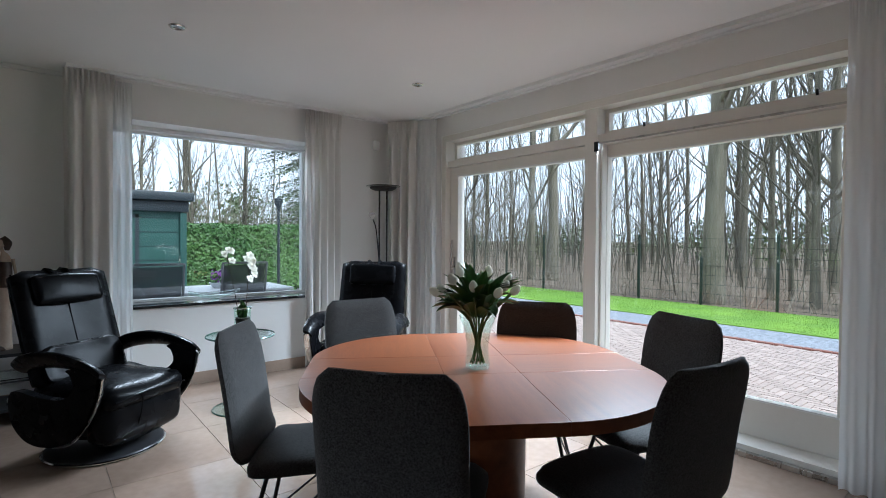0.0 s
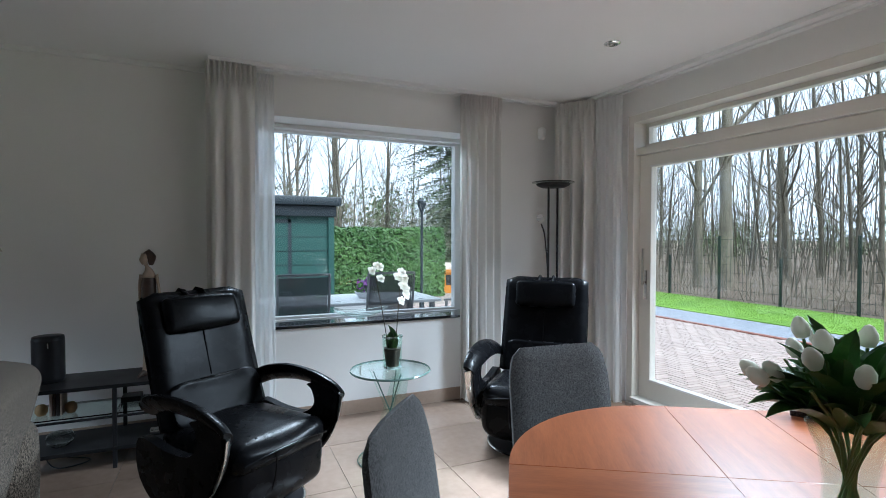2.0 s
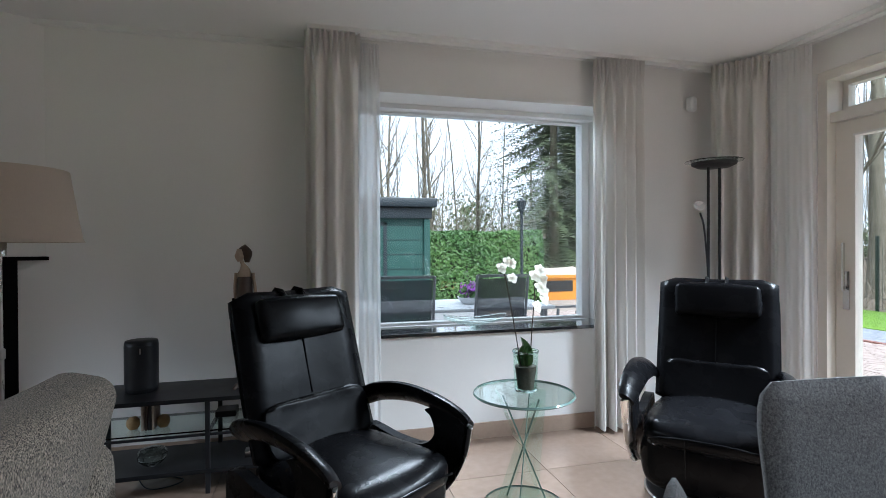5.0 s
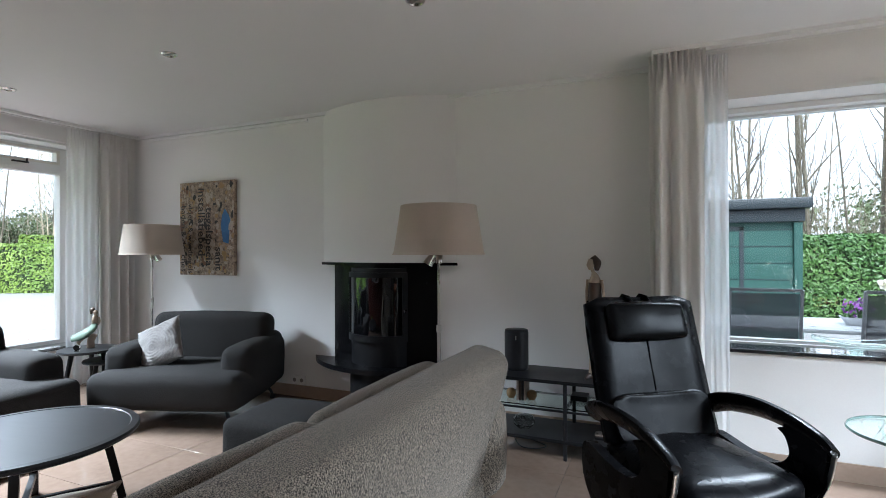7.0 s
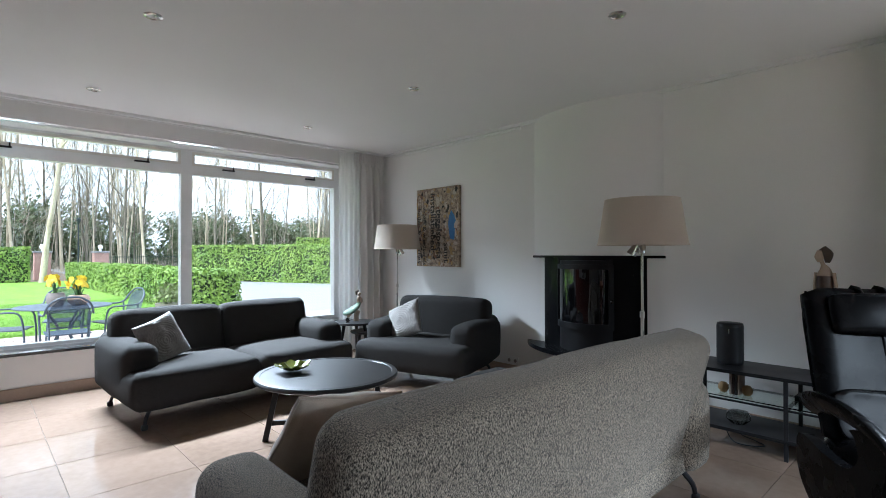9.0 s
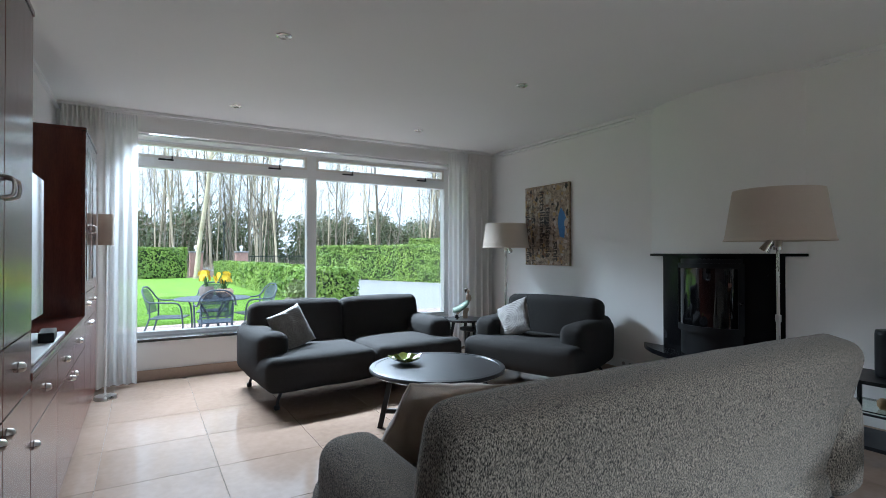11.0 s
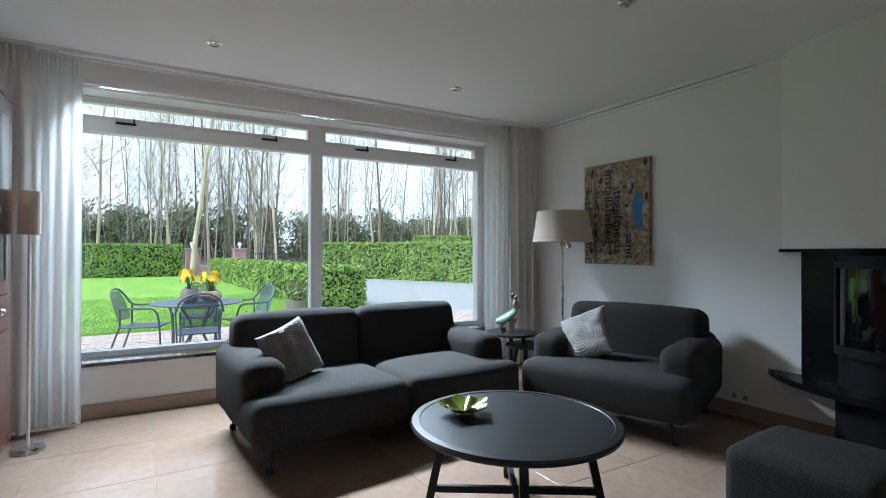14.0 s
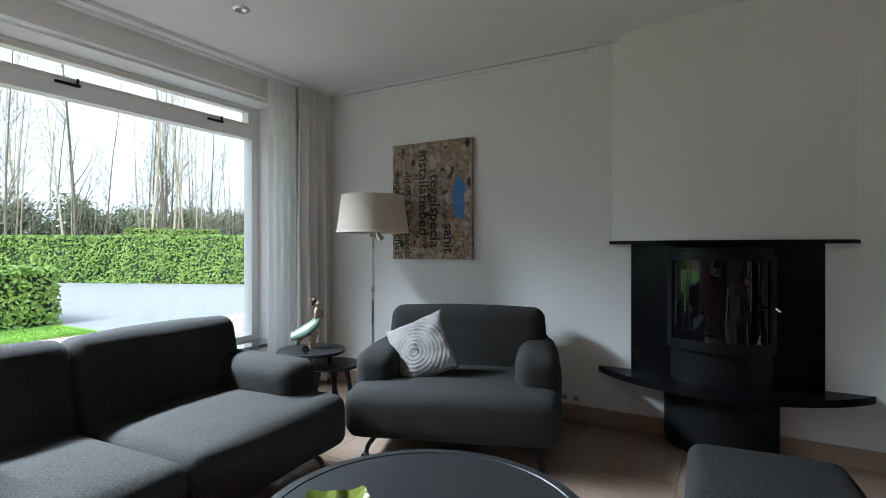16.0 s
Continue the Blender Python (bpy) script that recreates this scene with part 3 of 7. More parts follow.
# ---- dining table and chairs ----
TC, TA = (1.555, 1.55), 58.0
table = thing("dining_table", pose(TC[0], TC[1], 0, 0, 0, TA), "round extended cherry wood dining table with inserted leaves", "dining table")
g, R = 0.16, 0.575
TOPZ0, TOPZ1 = 0.705, 0.75
for k in range(4):
    out = [(0.0, 0.0)] + [(R * math.cos(radians(a)), R * math.sin(radians(a))) for a in range(0, 91, 5)]
    e = 0.0005
    q = part("top_leaf", prism([(x + g + e, y + g + e) for x, y in out], TOPZ0, TOPZ1, 0.0015), M_CHERRY, table)
    q.matrix_basis = pose(0, 0, 0, 0, 0, 90 * k)
    q2 = part("insert_leaf", prism([(g + e, -g + e), (g + R, -g + e), (g + R, g - e), (g + e, g - e)], TOPZ0, TOPZ1, 0.0015), M_CHERRY, table)
    q2.matrix_basis = pose(0, 0, 0, 0, 0, 90 * k)
part("centre_panel", prism([(-g, -g), (g, -g), (g, g), (-g, g)], TOPZ0, TOPZ1, 0.0015), M_CHERRY, table)
part("apron", lathe([(0.0, 0.62), (0.48, 0.62), (0.50, 0.64), (0.50, 0.703), (0.0, 0.703)], 48), M_CHERRY, table)
part("pedestal", lathe([(0.0, 0.03), (0.225, 0.03), (0.225, 0.62), (0.0, 0.62)], 48), M_CHERRY, table)
part("plinth", lathe([(0.0, 0.0), (0.33, 0.0), (0.33, 0.02), (0.32, 0.03), (0.0, 0.03)], 48), M_CHERRY, table)


def shell(profile, half, thick, roundness, mat_name, dish=0.02):
    """A padded shell swept along a side profile of (y, z), narrowing to rounded corners at both ends."""
    line = bend([(0, y, z) for y, z in profile], 6)
    n = len(line)
    bm = bmesh.new()
    cols = 12
    front, back = [], []
    for i, p in enumerate(line):
        d = (line[min(i + 1, n - 1)] - line[max(i - 1, 0)]).normalized()
        nn = Vector((0, d.z, -d.y))
        u = i / (n - 1)
        w = half * (1 + 0.0 * u)
        for end in (u * 1.0, 1 - u):
            if end < roundness:
                c = 1 - end / roundness
                w = min(w, half * (0.74 + 0.26 * math.sqrt(max(0, 1 - c * c))))
        th = thick * (0.35 + 0.65 * min(1, min(u, 1 - u) / 0.06))
        rf, rb = [], []
        for k in range(cols + 1):
            s = -1 + 2 * k / cols
            edge = math.sqrt(max(0.0, 1 - abs(s) ** 6))
            q = Vector((s * w, p.y, p.z)) + nn * (dish * s * s)
            rf.append(bm.verts.new(q + nn * th / 2 * (0.35 + 0.65 * edge)))
            rb.append(bm.verts.new(q - nn * th / 2 * (0.35 + 0.65 * edge)))
        front.append(rf)
        back.append(rb)
    for i in range(n - 1):
        for k in range(cols):
            bm.faces.new((front[i][k], front[i][k + 1], front[i + 1][k + 1], front[i + 1][k]))
            bm.faces.new((back[i][k], back[i + 1][k], back[i + 1][k + 1], back[i][k + 1]))
        bm.faces.new((front[i][0], front[i + 1][0], back[i + 1][0], back[i][0]))
        bm.faces.new((front[i][-1], back[i][-1], back[i + 1][-1], front[i + 1][-1]))
    for a, b in ((front[0], back[0]), (front[-1], back[-1])):
        for k in range(cols):
            bm.faces.new((a[k], b[k], b[k + 1], a[k + 1]))
    return bm


def dining_chair():
    t = thing("dining_chair", pose(0, 0, 0), "charcoal grey upholstered dining chair on thin black metal legs", "dining chair", "chairs round the dining table")
    part("backrest", shell([(-0.20, 0.435), (-0.235, 0.50), (-0.25, 0.60), (-0.275, 0.77), (-0.312, 0.94)], 0.228, 0.046, 0.24, "", 0.014), M_CHAIR, t, angle=70)
    part("seat", shell([(0.25, 0.455), (0.10, 0.455), (-0.08, 0.438), (-0.19, 0.436)], 0.235, 0.070, 0.2, "", -0.012), M_CHAIR, t, angle=70)
    part("seat_frame", boxes((-0.15, 0.15, -0.15, 0.16, 0.392, 0.404)), M_BLACKMETAL, t, "black metal seat plate")
    for sx in (-1, 1):
        for y0, y1 in ((0.12, 0.20), (-0.12, -0.22)):
            bm = bmesh.new()
            tube(bm, [(sx * 0.12, y0, 0.40), (sx * 0.215, y1, 0.0)], 0.009, 8)
            part("leg", bm, M_BLACKMETAL, t)
        bm = bmesh.new()
        tube(bm, [(sx * 0.13, 0.135, 0.36), (sx * 0.205, -0.21, 0.05)], 0.005, 6)
        part("brace", bm, M_BLACKMETAL, t)
    return t


def facing(x, y, tx, ty):
    """The turn that points a thing's front (+y) at a place."""
    return pose(x, y, 0, 0, 0, math.degrees(math.atan2(-(tx - x), ty - y)))


chair = dining_chair()
seats = [(1.005, 1.26, 1.74, 1.86), (0.91, 1.88, 1.71, 1.28), (1.52, 2.27, 1.44, 1.27), (2.08, 1.67, 1.28, 1.07), (2.20, 1.15, 1.30, 1.45), (1.63, 0.85, 1.76, 1.85)]
for i, (x, y, tx, ty) in enumerate(seats):
    if i == 0:
        chair.matrix_basis = facing(x, y, tx, ty)
    else:
        copy_thing(chair, facing(x, y, tx, ty))


# ---- black recliners ----
def recliner():
    t = thing("recliner_chair", pose(0, 0, 0), "black leather swivel recliner with curved arms on a round base", "recliner", "black leather recliners")
    part("base_plate", lathe([(0.0, 0.0), (0.315, 0.0), (0.325, 0.012), (0.315, 0.026), (0.12, 0.04), (0.06, 0.05), (0.0, 0.05)], 48), M_BLACKMETAL, t, "round black base with a polished rim")
    part("rim", lathe([(0.318, 0.003), (0.328, 0.008), (0.328, 0.014), (0.318, 0.020)], 48), M_CHROME, t)
    part("column", lathe([(0.05, 0.05), (0.05, 0.16), (0.0, 0.16)], 24), M_BLACKMETAL, t)
    part("footrest", soft(-0.27, 0.27, 0.16, 0.33, 0.12, 0.40, 0.05, 0.035, warp=0.006, seed=3), M_LEATHER, t, angle=80)
    part("seat_body", soft(-0.275, 0.275, -0.30, 0.17, 0.14, 0.34, 0.05, 0.02, warp=0.005, seed=4), M_LEATHER, t, angle=80)
    part("seat", soft(-0.27, 0.27, -0.26, 0.35, 0.31, 0.445, 0.055, 0.035, warp=0.006, seed=5), M_LEATHER, t, angle=80)
    prof = [(-0.20, 0.40), (-0.255, 0.55), (-0.31, 0.72), (-0.365, 0.90), (-0.42, 1.085)]
    part("backrest", shell(prof, 0.30, 0.11, 0.03, "", 0.03), M_LEATHER, t, angle=80)
    part("lumbar_cushion", shell([(-0.150, 0.42), (-0.182, 0.50), (-0.212, 0.58), (-0.232, 0.64)], 0.255, 0.05, 0.3, "", 0.03), M_LEATHER, t, angle=80)
    bm = bmesh.new()
    tube(bm, bend([(0, -0.228, 0.65), (0, -0.262, 0.75), (0, -0.298, 0.88)], 5), 0.0035, 6)
    part("seam", bm, M_LEATHER, t)
    for sx in (-1, 1):
        bm = bmesh.new()
        tube(bm, bend([(sx * 0.295, -0.205, 0.46), (sx * 0.300, -0.262, 0.62), (sx * 0.300, -0.318, 0.80), (sx * 0.296, -0.372, 0.97), (sx * 0.27, -0.405, 1.075)], 6), 0.006, 6)
        part("piping", bm, M_LEATHER, t)
    bm = bmesh.new()
    tube(bm, bend([(-0.25, 0.365, 0.375), (-0.12, 0.385, 0.395), (0.0, 0.39, 0.40), (0.12, 0.385, 0.395), (0.25, 0.365, 0.375)], 6), 0.0045, 6)
    part("seam", bm, M_LEATHER, t)
    bm = bmesh.new()
    tube(bm, bend([(0.09, 0.388, 0.395), (0.09, 0.375, 0.28), (0.09, 0.33, 0.15)], 6), 0.004, 6)
    part("seam", bm, M_LEATHER, t)
    hd = part("headrest", soft(-0.212, 0.212, -0.034, 0.034, -0.092, 0.092, 0.024, 0.007, warp=0.008, seed=6), M_LEATHER, t, angle=80)
    hd.matrix_basis = pose(0, -0.315, 0.975, 16, 0, 0)
    for sx in (-1, 1):
        s = bmesh.new()
        tube(s, [(sx * 0.05, -0.335, 1.06), (sx * 0.05, -0.375, 1.092), (sx * 0.05, -0.43, 1.098), (sx * 0.05, -0.475, 1.06)], 0.014, 6, flat=0.3)
        part("strap", s, M_LEATHER, t)
    for sx in (-1, 1):
        x0 = sx * 0.345
        bm = bmesh.new()
        top = bend([(x0 - sx * 0.03, -0.27, 0.545), (x0 - sx * 0.01, -0.16, 0.592), (x0, 0.02, 0.618), (x0, 0.20, 0.608), (x0, 0.33, 0.575), (x0, 0.385, 0.545)], 6)
        tube(bm, top, [0.038 + 0.030 * math.sin(math.pi * min(1, (0.15 + 0.8 * i / len(top)))) for i in range(len(top))], 12, flat=0.42)
        arm = part("armrest", bm, M_LEATHER, t, "black leather arm pad")
        side = bmesh.new()
        rim = [(0.375, 0.55), (0.352, 0.43), (0.285, 0.30), (0.17, 0.18), (0.0, 0.13), (-0.16, 0.15), (-0.27, 0.26), (-0.26, 0.42), (-0.05, 0.405), (0.09, 0.405), (0.165, 0.43), (0.205, 0.48), (0.185, 0.545), (0.15, 0.572), (0.25, 0.59)]
        rim = [(p.y, p.z) for p in bend([(0, y, z) for y, z in rim + rim[:1]], 4)][:-1]
        va, vb = ([side.verts.new((x0 + sgn * 0.024, y, z)) for y, z in rim] for sgn in (-1, 1))
        for loop in (va, vb):
            bmesh.ops.triangle_fill(side, edges=[side.edges.new((loop[i], loop[(i + 1) % len(loop)])) for i in range(len(loop))], use_beauty=True)
        for i in range(len(va)):
            j = (i + 1) % len(va)
            side.faces.new((va[i], va[j], vb[j], vb[i]))
        part("arm_panel", side, M_LEATHER, t, angle=50)
        tr = bmesh.new()
        tube(tr, bend([(x0, 0.385, 0.545), (x0, 0.358, 0.43), (x0, 0.285, 0.295), (x0, 0.165, 0.175), (x0, 0.02, 0.125)], 6), [0.034, 0.034, 0.033, 0.033, 0.032, 0.031, 0.03, 0.03, 0.03, 0.029, 0.028, 0.028, 0.027, 0.026, 0.025, 0.024, 0.023, 0.022, 0.02, 0.018, 0.016, 0.014, 0.012, 0.010, 0.006], 8, flat=0.28)
        part("wood_trim", tr, M_STEEL, t, "pale metal-look strip on the arm's front edge")
    keys = part("control_panel", rbox(-0.37, -0.366, 0.20, 0.245, 0.42, 0.50, 0.0015), M_STEEL, t, "small silver button panel")
    return t


rec = recliner()
rec.matrix_basis = pose(0.37, 3.66, 0, 0, 0, 215)
copy_thing(rec, pose(2.23, 3.71, 0, 0, 0, 134))


# ---- sofas ----
def sofa_legs(t, feet, castor):
    for x, y, dx, dy in feet:
        bm = bmesh.new()
        tube(bm, bend([(x, y, 0.17), (x + dx * 0.2, y + dy * 0.2, 0.155), (x + dx * 0.8, y + dy * 0.8, 0.09), (x + dx, y + dy, 0.03 if castor else 0.0)], 4), [0.02, 0.019, 0.018, 0.017, 0.016, 0.015, 0.015, 0.014, 0.014, 0.013, 0.013, 0.012, 0.012], 8)
        leg = part("leg", bm, M_BLACKMETAL, t, "curved black metal leg")
        if castor:
            part("castor", rbox(x + dx - 0.022, x + dx + 0.022, y + dy - 0.018, y + dy + 0.018, 0.0, 0.042, 0.012, 3), M_BLACKMETAL, leg)


def sofa(name, width, depth, label, cat, fabric, seats, castor=True, back_h=0.80, group=""):
    """Front is +y, the middle of the footprint at the origin."""
    t = thing(name, pose(0, 0, 0), label, cat, group)
    w, d = width / 2, depth / 2
    part("seat_frame", soft(-w + 0.05, w - 0.05, -d + 0.06, d - 0.08, 0.145, 0.30, 0.05, 0.01, seed=1), fabric, t, angle=80)
    sw = 2 * w / seats
    for k in range(seats):
        part("seat_cushion", soft(-w + k * sw, -w + (k + 1) * sw - 0.004, -d + 0.20, d, 0.15, 0.42, 0.07, 0.02, seed=k + 2, warp=0.008), fabric, t, angle=80)
    bw = (2 * w - 0.14) / seats
    for k in range(seats):
        c = part("back_cushion", soft(0, bw - 0.004, -0.12, 0.12, -0.26, 0.25, 0.075, 0.016, seed=k + 5, warp=0.006), fabric, t, angle=80)
        c.matrix_basis = pose(-w + 0.07 + k * bw, -d + 0.22, back_h - 0.255, 10, 0, 0)
    for sx in (-1, 1):
        a = part("armrest", soft(-0.125, 0.125, -d + 0.04, d - 0.20, 0.17, 0.59, 0.08, 0.014, seed=9 + sx, warp=0.006), fabric, t, angle=80)
        a.location = (sx * (w - 0.115), 0, 0)
    part("back_panel", soft(-w + 0.03, w - 0.03, -d, -d + 0.18, 0.16, back_h - 0.18, 0.07, 0.012, seed=11), fabric, t, angle=80)
    sofa_legs(t, [(sx * (w - 0.20), sy * (d - 0.20), sx * 0.10, sy * 0.10) for sx in (-1, 1) for sy in (-1, 1)], castor)
    return t


s2 = sofa("sofa", 1.90, 1.06, "dark grey two-seat fabric sofa on black castor legs", "sofa", M_FABRIC, 2)
s2.matrix_basis = pose(-4.08, 2.54, 0, 0, 0, -90 + 4)
arm = sofa("armchair", 1.18, 1.02, "wide dark grey fabric armchair on black castor legs", "armchair", M_FABRIC, 1)
arm.matrix_basis = pose(-3.32, 4.23, 0, 0, 0, 180 + 20)

# the sofa seen from behind
s1 = thing("sofa", pose(-0.86, 2.52, 0, 0, 0, 90), "grey boucle fabric sofa with a tall sloping back", "sofa")
LX0, LX1, D1 = -1.22, 1.08, 0.50
bp = part("back_panel", soft(-1.12, 1.01, -0.11, 0.11, -0.375, 0.375, 0.075, 0.012, cuts=17, seed=21, warp=0.005), M_BOUCLE, s1, angle=80)
bp.matrix_basis = pose(0.0, -D1 + 0.22, 0.505, 13, 0, 0)
for x, y0 in ((LX0 + 0.12, -D1 + 0.16), (LX1 - 0.11, -D1 + 0.08)):
    a = part("armrest", soft(-0.11, 0.11, y0, D1 - 0.17, 0.17, 0.62, 0.075, 0.016, seed=int(23 + 2 * x)), M_BOUCLE, s1, angle=80)
    a.location = (x, 0, 0)
part("seat_frame", soft(LX0 + 0.06, LX1 - 0.06, -D1 + 0.14, D1 - 0.08, 0.15, 0.30, 0.05, 0.01, seed=25), M_BOUCLE, s1, angle=80)
sw = (LX1 - LX0 - 0.08) / 2
for k in range(2):
    part("seat_cushion", soft(LX0 + 0.04 + k * sw, LX0 + 0.036 + (k + 1) * sw, -D1 + 0.3, D1, 0.22, 0.44, 0.08, 0.02, seed=26 + k), M_BOUCLE, s1, angle=80)
    c = part("back_cushion", soft(0, 0.94, -0.09, 0.10, -0.20, 0.20, 0.08, 0.02, seed=28 + k), M_BOUCLE, s1, angle=80)
    c.matrix_basis = pose(-0.97 + k * 0.945, -D1 + 0.42, 0.60, 13, 0, 0)
sofa_legs(s1, [(x, sy * (D1 - 0.2), dx, sy * 0.07) for x, dx in ((LX0 + 0.16, -0.05), (LX1 - 0.14, 0.05)) for sy in (-1, 1)], True)

pouf = thing("ottoman", pose(-1.72, 3.48, 0, 0, 0, 4), "square dark grey fabric ottoman", "ottoman")
part("cushion", soft(-0.26, 0.26, -0.25, 0.25, 0.08, 0.42, 0.05, 0.012, seed=31), M_FABRIC, pouf, angle=80)
for sx in (-1, 1):
    for sy in (-1, 1):
        bm = bmesh.new()
        tube(bm, [(sx * 0.2, sy * 0.19, 0.10), (sx * 0.21, sy * 0.20, 0.0)], [0.018, 0.013], 8)
        part("leg", bm, M_BLACKMETAL, pouf)


def pillow(name, size, thick, mat, label, m, rings=0, piping=False):
    bm = bmesh.new()
    n = 44
    grid = {}
    for s in (1, -1):
        for i in range(n + 1):
            for j in range(n + 1):
                if s < 0 and (i in (0, n) or j in (0, n)):
                    grid[s, i, j] = grid[1, i, j]
                    continue
                u, v = -1 + 2 * i / n, -1 + 2 * j / n
                pinch = 1 - 0.07 * (1 - u * u) * (1 if abs(v) > 0 else 0) * abs(v) ** 2 - 0.0
                pinch2 = 1 - 0.07 * (1 - v * v) * abs(u) ** 2
                h = thick / 2 * ((1 - u * u) * (1 - v * v)) ** 0.42
                r = math.hypot(u - 0.15, v + 0.1)
                if rings:
                    h += 0.0045 * math.cos(r * rings * math.pi * 2) * min(1, 4 * (1 - u * u) * (1 - v * v))
                w = noise.noise(Vector((u * 2.1, v * 2.3, s * 3.0))) * 0.012
                grid[s, i, j] = bm.verts.new((u * size / 2 * pinch2, s * h + w, v * size / 2 * pinch))
    for s in (1, -1):
        for i in range(n):
            for j in range(n):
                bm.faces.new((grid[s, i, j], grid[s, i + 1, j], grid[s, i + 1, j + 1], grid[s, i, j + 1]))
    t = thing(name, m, label, "cushion")
    part("cover", bm, mat, t, angle=180)
    if piping:
        bm = bmesh.new()
        e = [(-1 + 2 * i / n, -1) for i in range(n)] + [(1, -1 + 2 * i / n) for i in range(n)] + [(1 - 2 * i / n, 1) for i in range(n)] + [(-1, 1 - 2 * i / n) for i in range(n + 1)]
        tube(bm, [(u * size / 2 * (1 - 0.07 * (1 - v * v) * u * u), noise.noise(Vector((u * 2.1, v * 2.3, 3.0))) * 0.012, v * size / 2 * (1 - 0.07 * (1 - u * u) * v * v)) for u, v in e], 0.006, 6, cap=False)
        part("piping", bm, mat, t)
    return t


pillow("cushion", 0.365, 0.13, M_PILLOW, "light grey quilted cushion with a spiral pattern leaning on the sofa", pose(-3.96, 1.93, 0.585, 22, 16, -62), rings=9)
pillow("cushion", 0.39, 0.13, M_PILLOW, "light grey quilted cushion with a spiral pattern in the armchair", pose(-3.49, 4.03, 0.58, 26, 24, 200), rings=8)
pillow("cushion", 0.46, 0.16, M_TAUPE, "taupe velvet cushion with piped edges against the sofa back", pose(-1.17, 1.79, 0.565, 32, 9, 94), piping=True)

# ---- coffee table and its bowl ----
ct = thing("coffee_table", pose(-2.58, 2.61, 0, 0, 0, 12), "round black wooden coffee table on four splayed legs", "coffee table")
part("tabletop", lathe([(0.0, 0.418), (0.467, 0.418), (0.479, 0.426), (0.482, 0.440), (0.475, 0.450), (0.442, 0.452), (0.439, 0.449), (0.0, 0.449)], 96), M_TABLEBLACK, ct)
for k in range(4):
    a = radians(45 + 90 * k)
    bm = bmesh.new()
    bar(bm, (0.32 * math.cos(a), 0.32 * math.sin(a), 0.418), (0.41 * math.cos(a), 0.41 * math.sin(a), 0.0), 0.036)
    part("leg", bm, M_TABLEBLACK, ct)
for k in (0, 1):
    a = radians(45 + 90 * k)
    bm = bmesh.new()
    z = 0.12
    bar(bm, (-0.37 * math.cos(a), -0.37 * math.sin(a), z), (0.37 * math.cos(a), 0.37 * math.sin(a), z), 0.022 + 0.004 * k, 0.03)
    part("stretcher", bm, M_TABLEBLACK, ct)

# ---- nested side tables ----
M_OLIVEGLASS = material("olive_glazed_glass", (0.16, 0.19, 0.03), (0.09, 0.11, 0.015), rough=0.08, scale=12, fine=60, fine_bump=0.4, dist=0.004, coat=0.6)


def side_table(x, y, r, h, turn):
    t = thing("side_table", pose(x, y, 0, 0, 0, turn), "small round black wooden side table", "side table", "nested side tables")
    part("tabletop", lathe([(0.0, h - 0.022), (r - 0.008, h - 0.022), (r, h - 0.012), (r - 0.004, h), (0.0, h)], 48), M_TABLEBLACK, t)
    for k in range(3):
        a = radians(120 * k)
        bm = bmesh.new()
        tube(bm, [(r * 0.55 * math.cos(a), r * 0.55 * math.sin(a), h - 0.02), (r * 0.92 * math.cos(a), r * 0.92 * math.sin(a), 0.0)], [0.02, 0.015], 10)
        part("leg", bm, M_TABLEBLACK, t)


side_table(-4.40, 4.03, 0.235, 0.487, 20)
side_table(-4.27, 4.11, 0.19, 0.39, 75)


# ---- lamps ----
def shade_lamp(x, y, zb, zt, rb, rt, turn):
    t = thing("floor_lamp", pose(x, y, 0, 0, 0, turn), "steel floor lamp with a beige linen drum shade", "floor lamp", "floor lamps with linen shades")
    part("base", lathe([(0.0, 0.0), (0.14, 0.0), (0.145, 0.012), (0.135, 0.025), (0.02, 0.032), (0.0, 0.032)], 40), M_STEEL, t)
    bm = lathe([(0.0105, 0.03), (0.0105, 0.86)], 16)
    disc_lathe(bm, [(0.0105, 0.86), (0.015, 0.865), (0.015, 0.90), (0.008, 0.905), (0.008, zb + 0.03), (0.0, zb + 0.03)], 16)
    part("pole", bm, M_STEEL, t)
    bm = lathe([(rb, zb), (rb - 0.02 * (rb - rt) / 0.1, zb + 0.02), (rt, zt), (rt - 0.004, zt), (rb - 0.006, zb + 0.004), (rb, zb)], 64)
    part("shade", bm, M_SHADE, t, "beige linen shade", angle=80)
    bm = bmesh.new()
    for k in range(3):
        a = radians(120 * k + 20)
        tube(bm, [(0, 0, zb + 0.06), ((rb - 0.01) * math.cos(a), (rb - 0.01) * math.sin(a), zb + 0.02)], 0.003, 6)
    part("spider", bm, M_STEEL, t)
    bm = lathe([(0.022, zb - 0.05), (0.022, zb + 0.0), (0.012, zb + 0.02), (0.0, zb + 0.02)], 20)
    part("socket", bm, M_CHROME, t)
    sp = part("reading_spot", lathe([(0.0, -0.04), (0.018, -0.04), (0.03, 0.03), (0.027, 0.03), (0.0, -0.02)], 24), M_CHROME, t, "small swivel reading spot")
    sp.matrix_basis = pose(0.05, 0.0, zb - 0.03, 0, 150, 0)
    return t


shade_lamp(-4.24, 4.52, 1.315, 1.60, 0.283, 0.238, 30)
shade_lamp(-0.93, 3.86, 1.315, 1.60, 0.272, 0.222, 200)

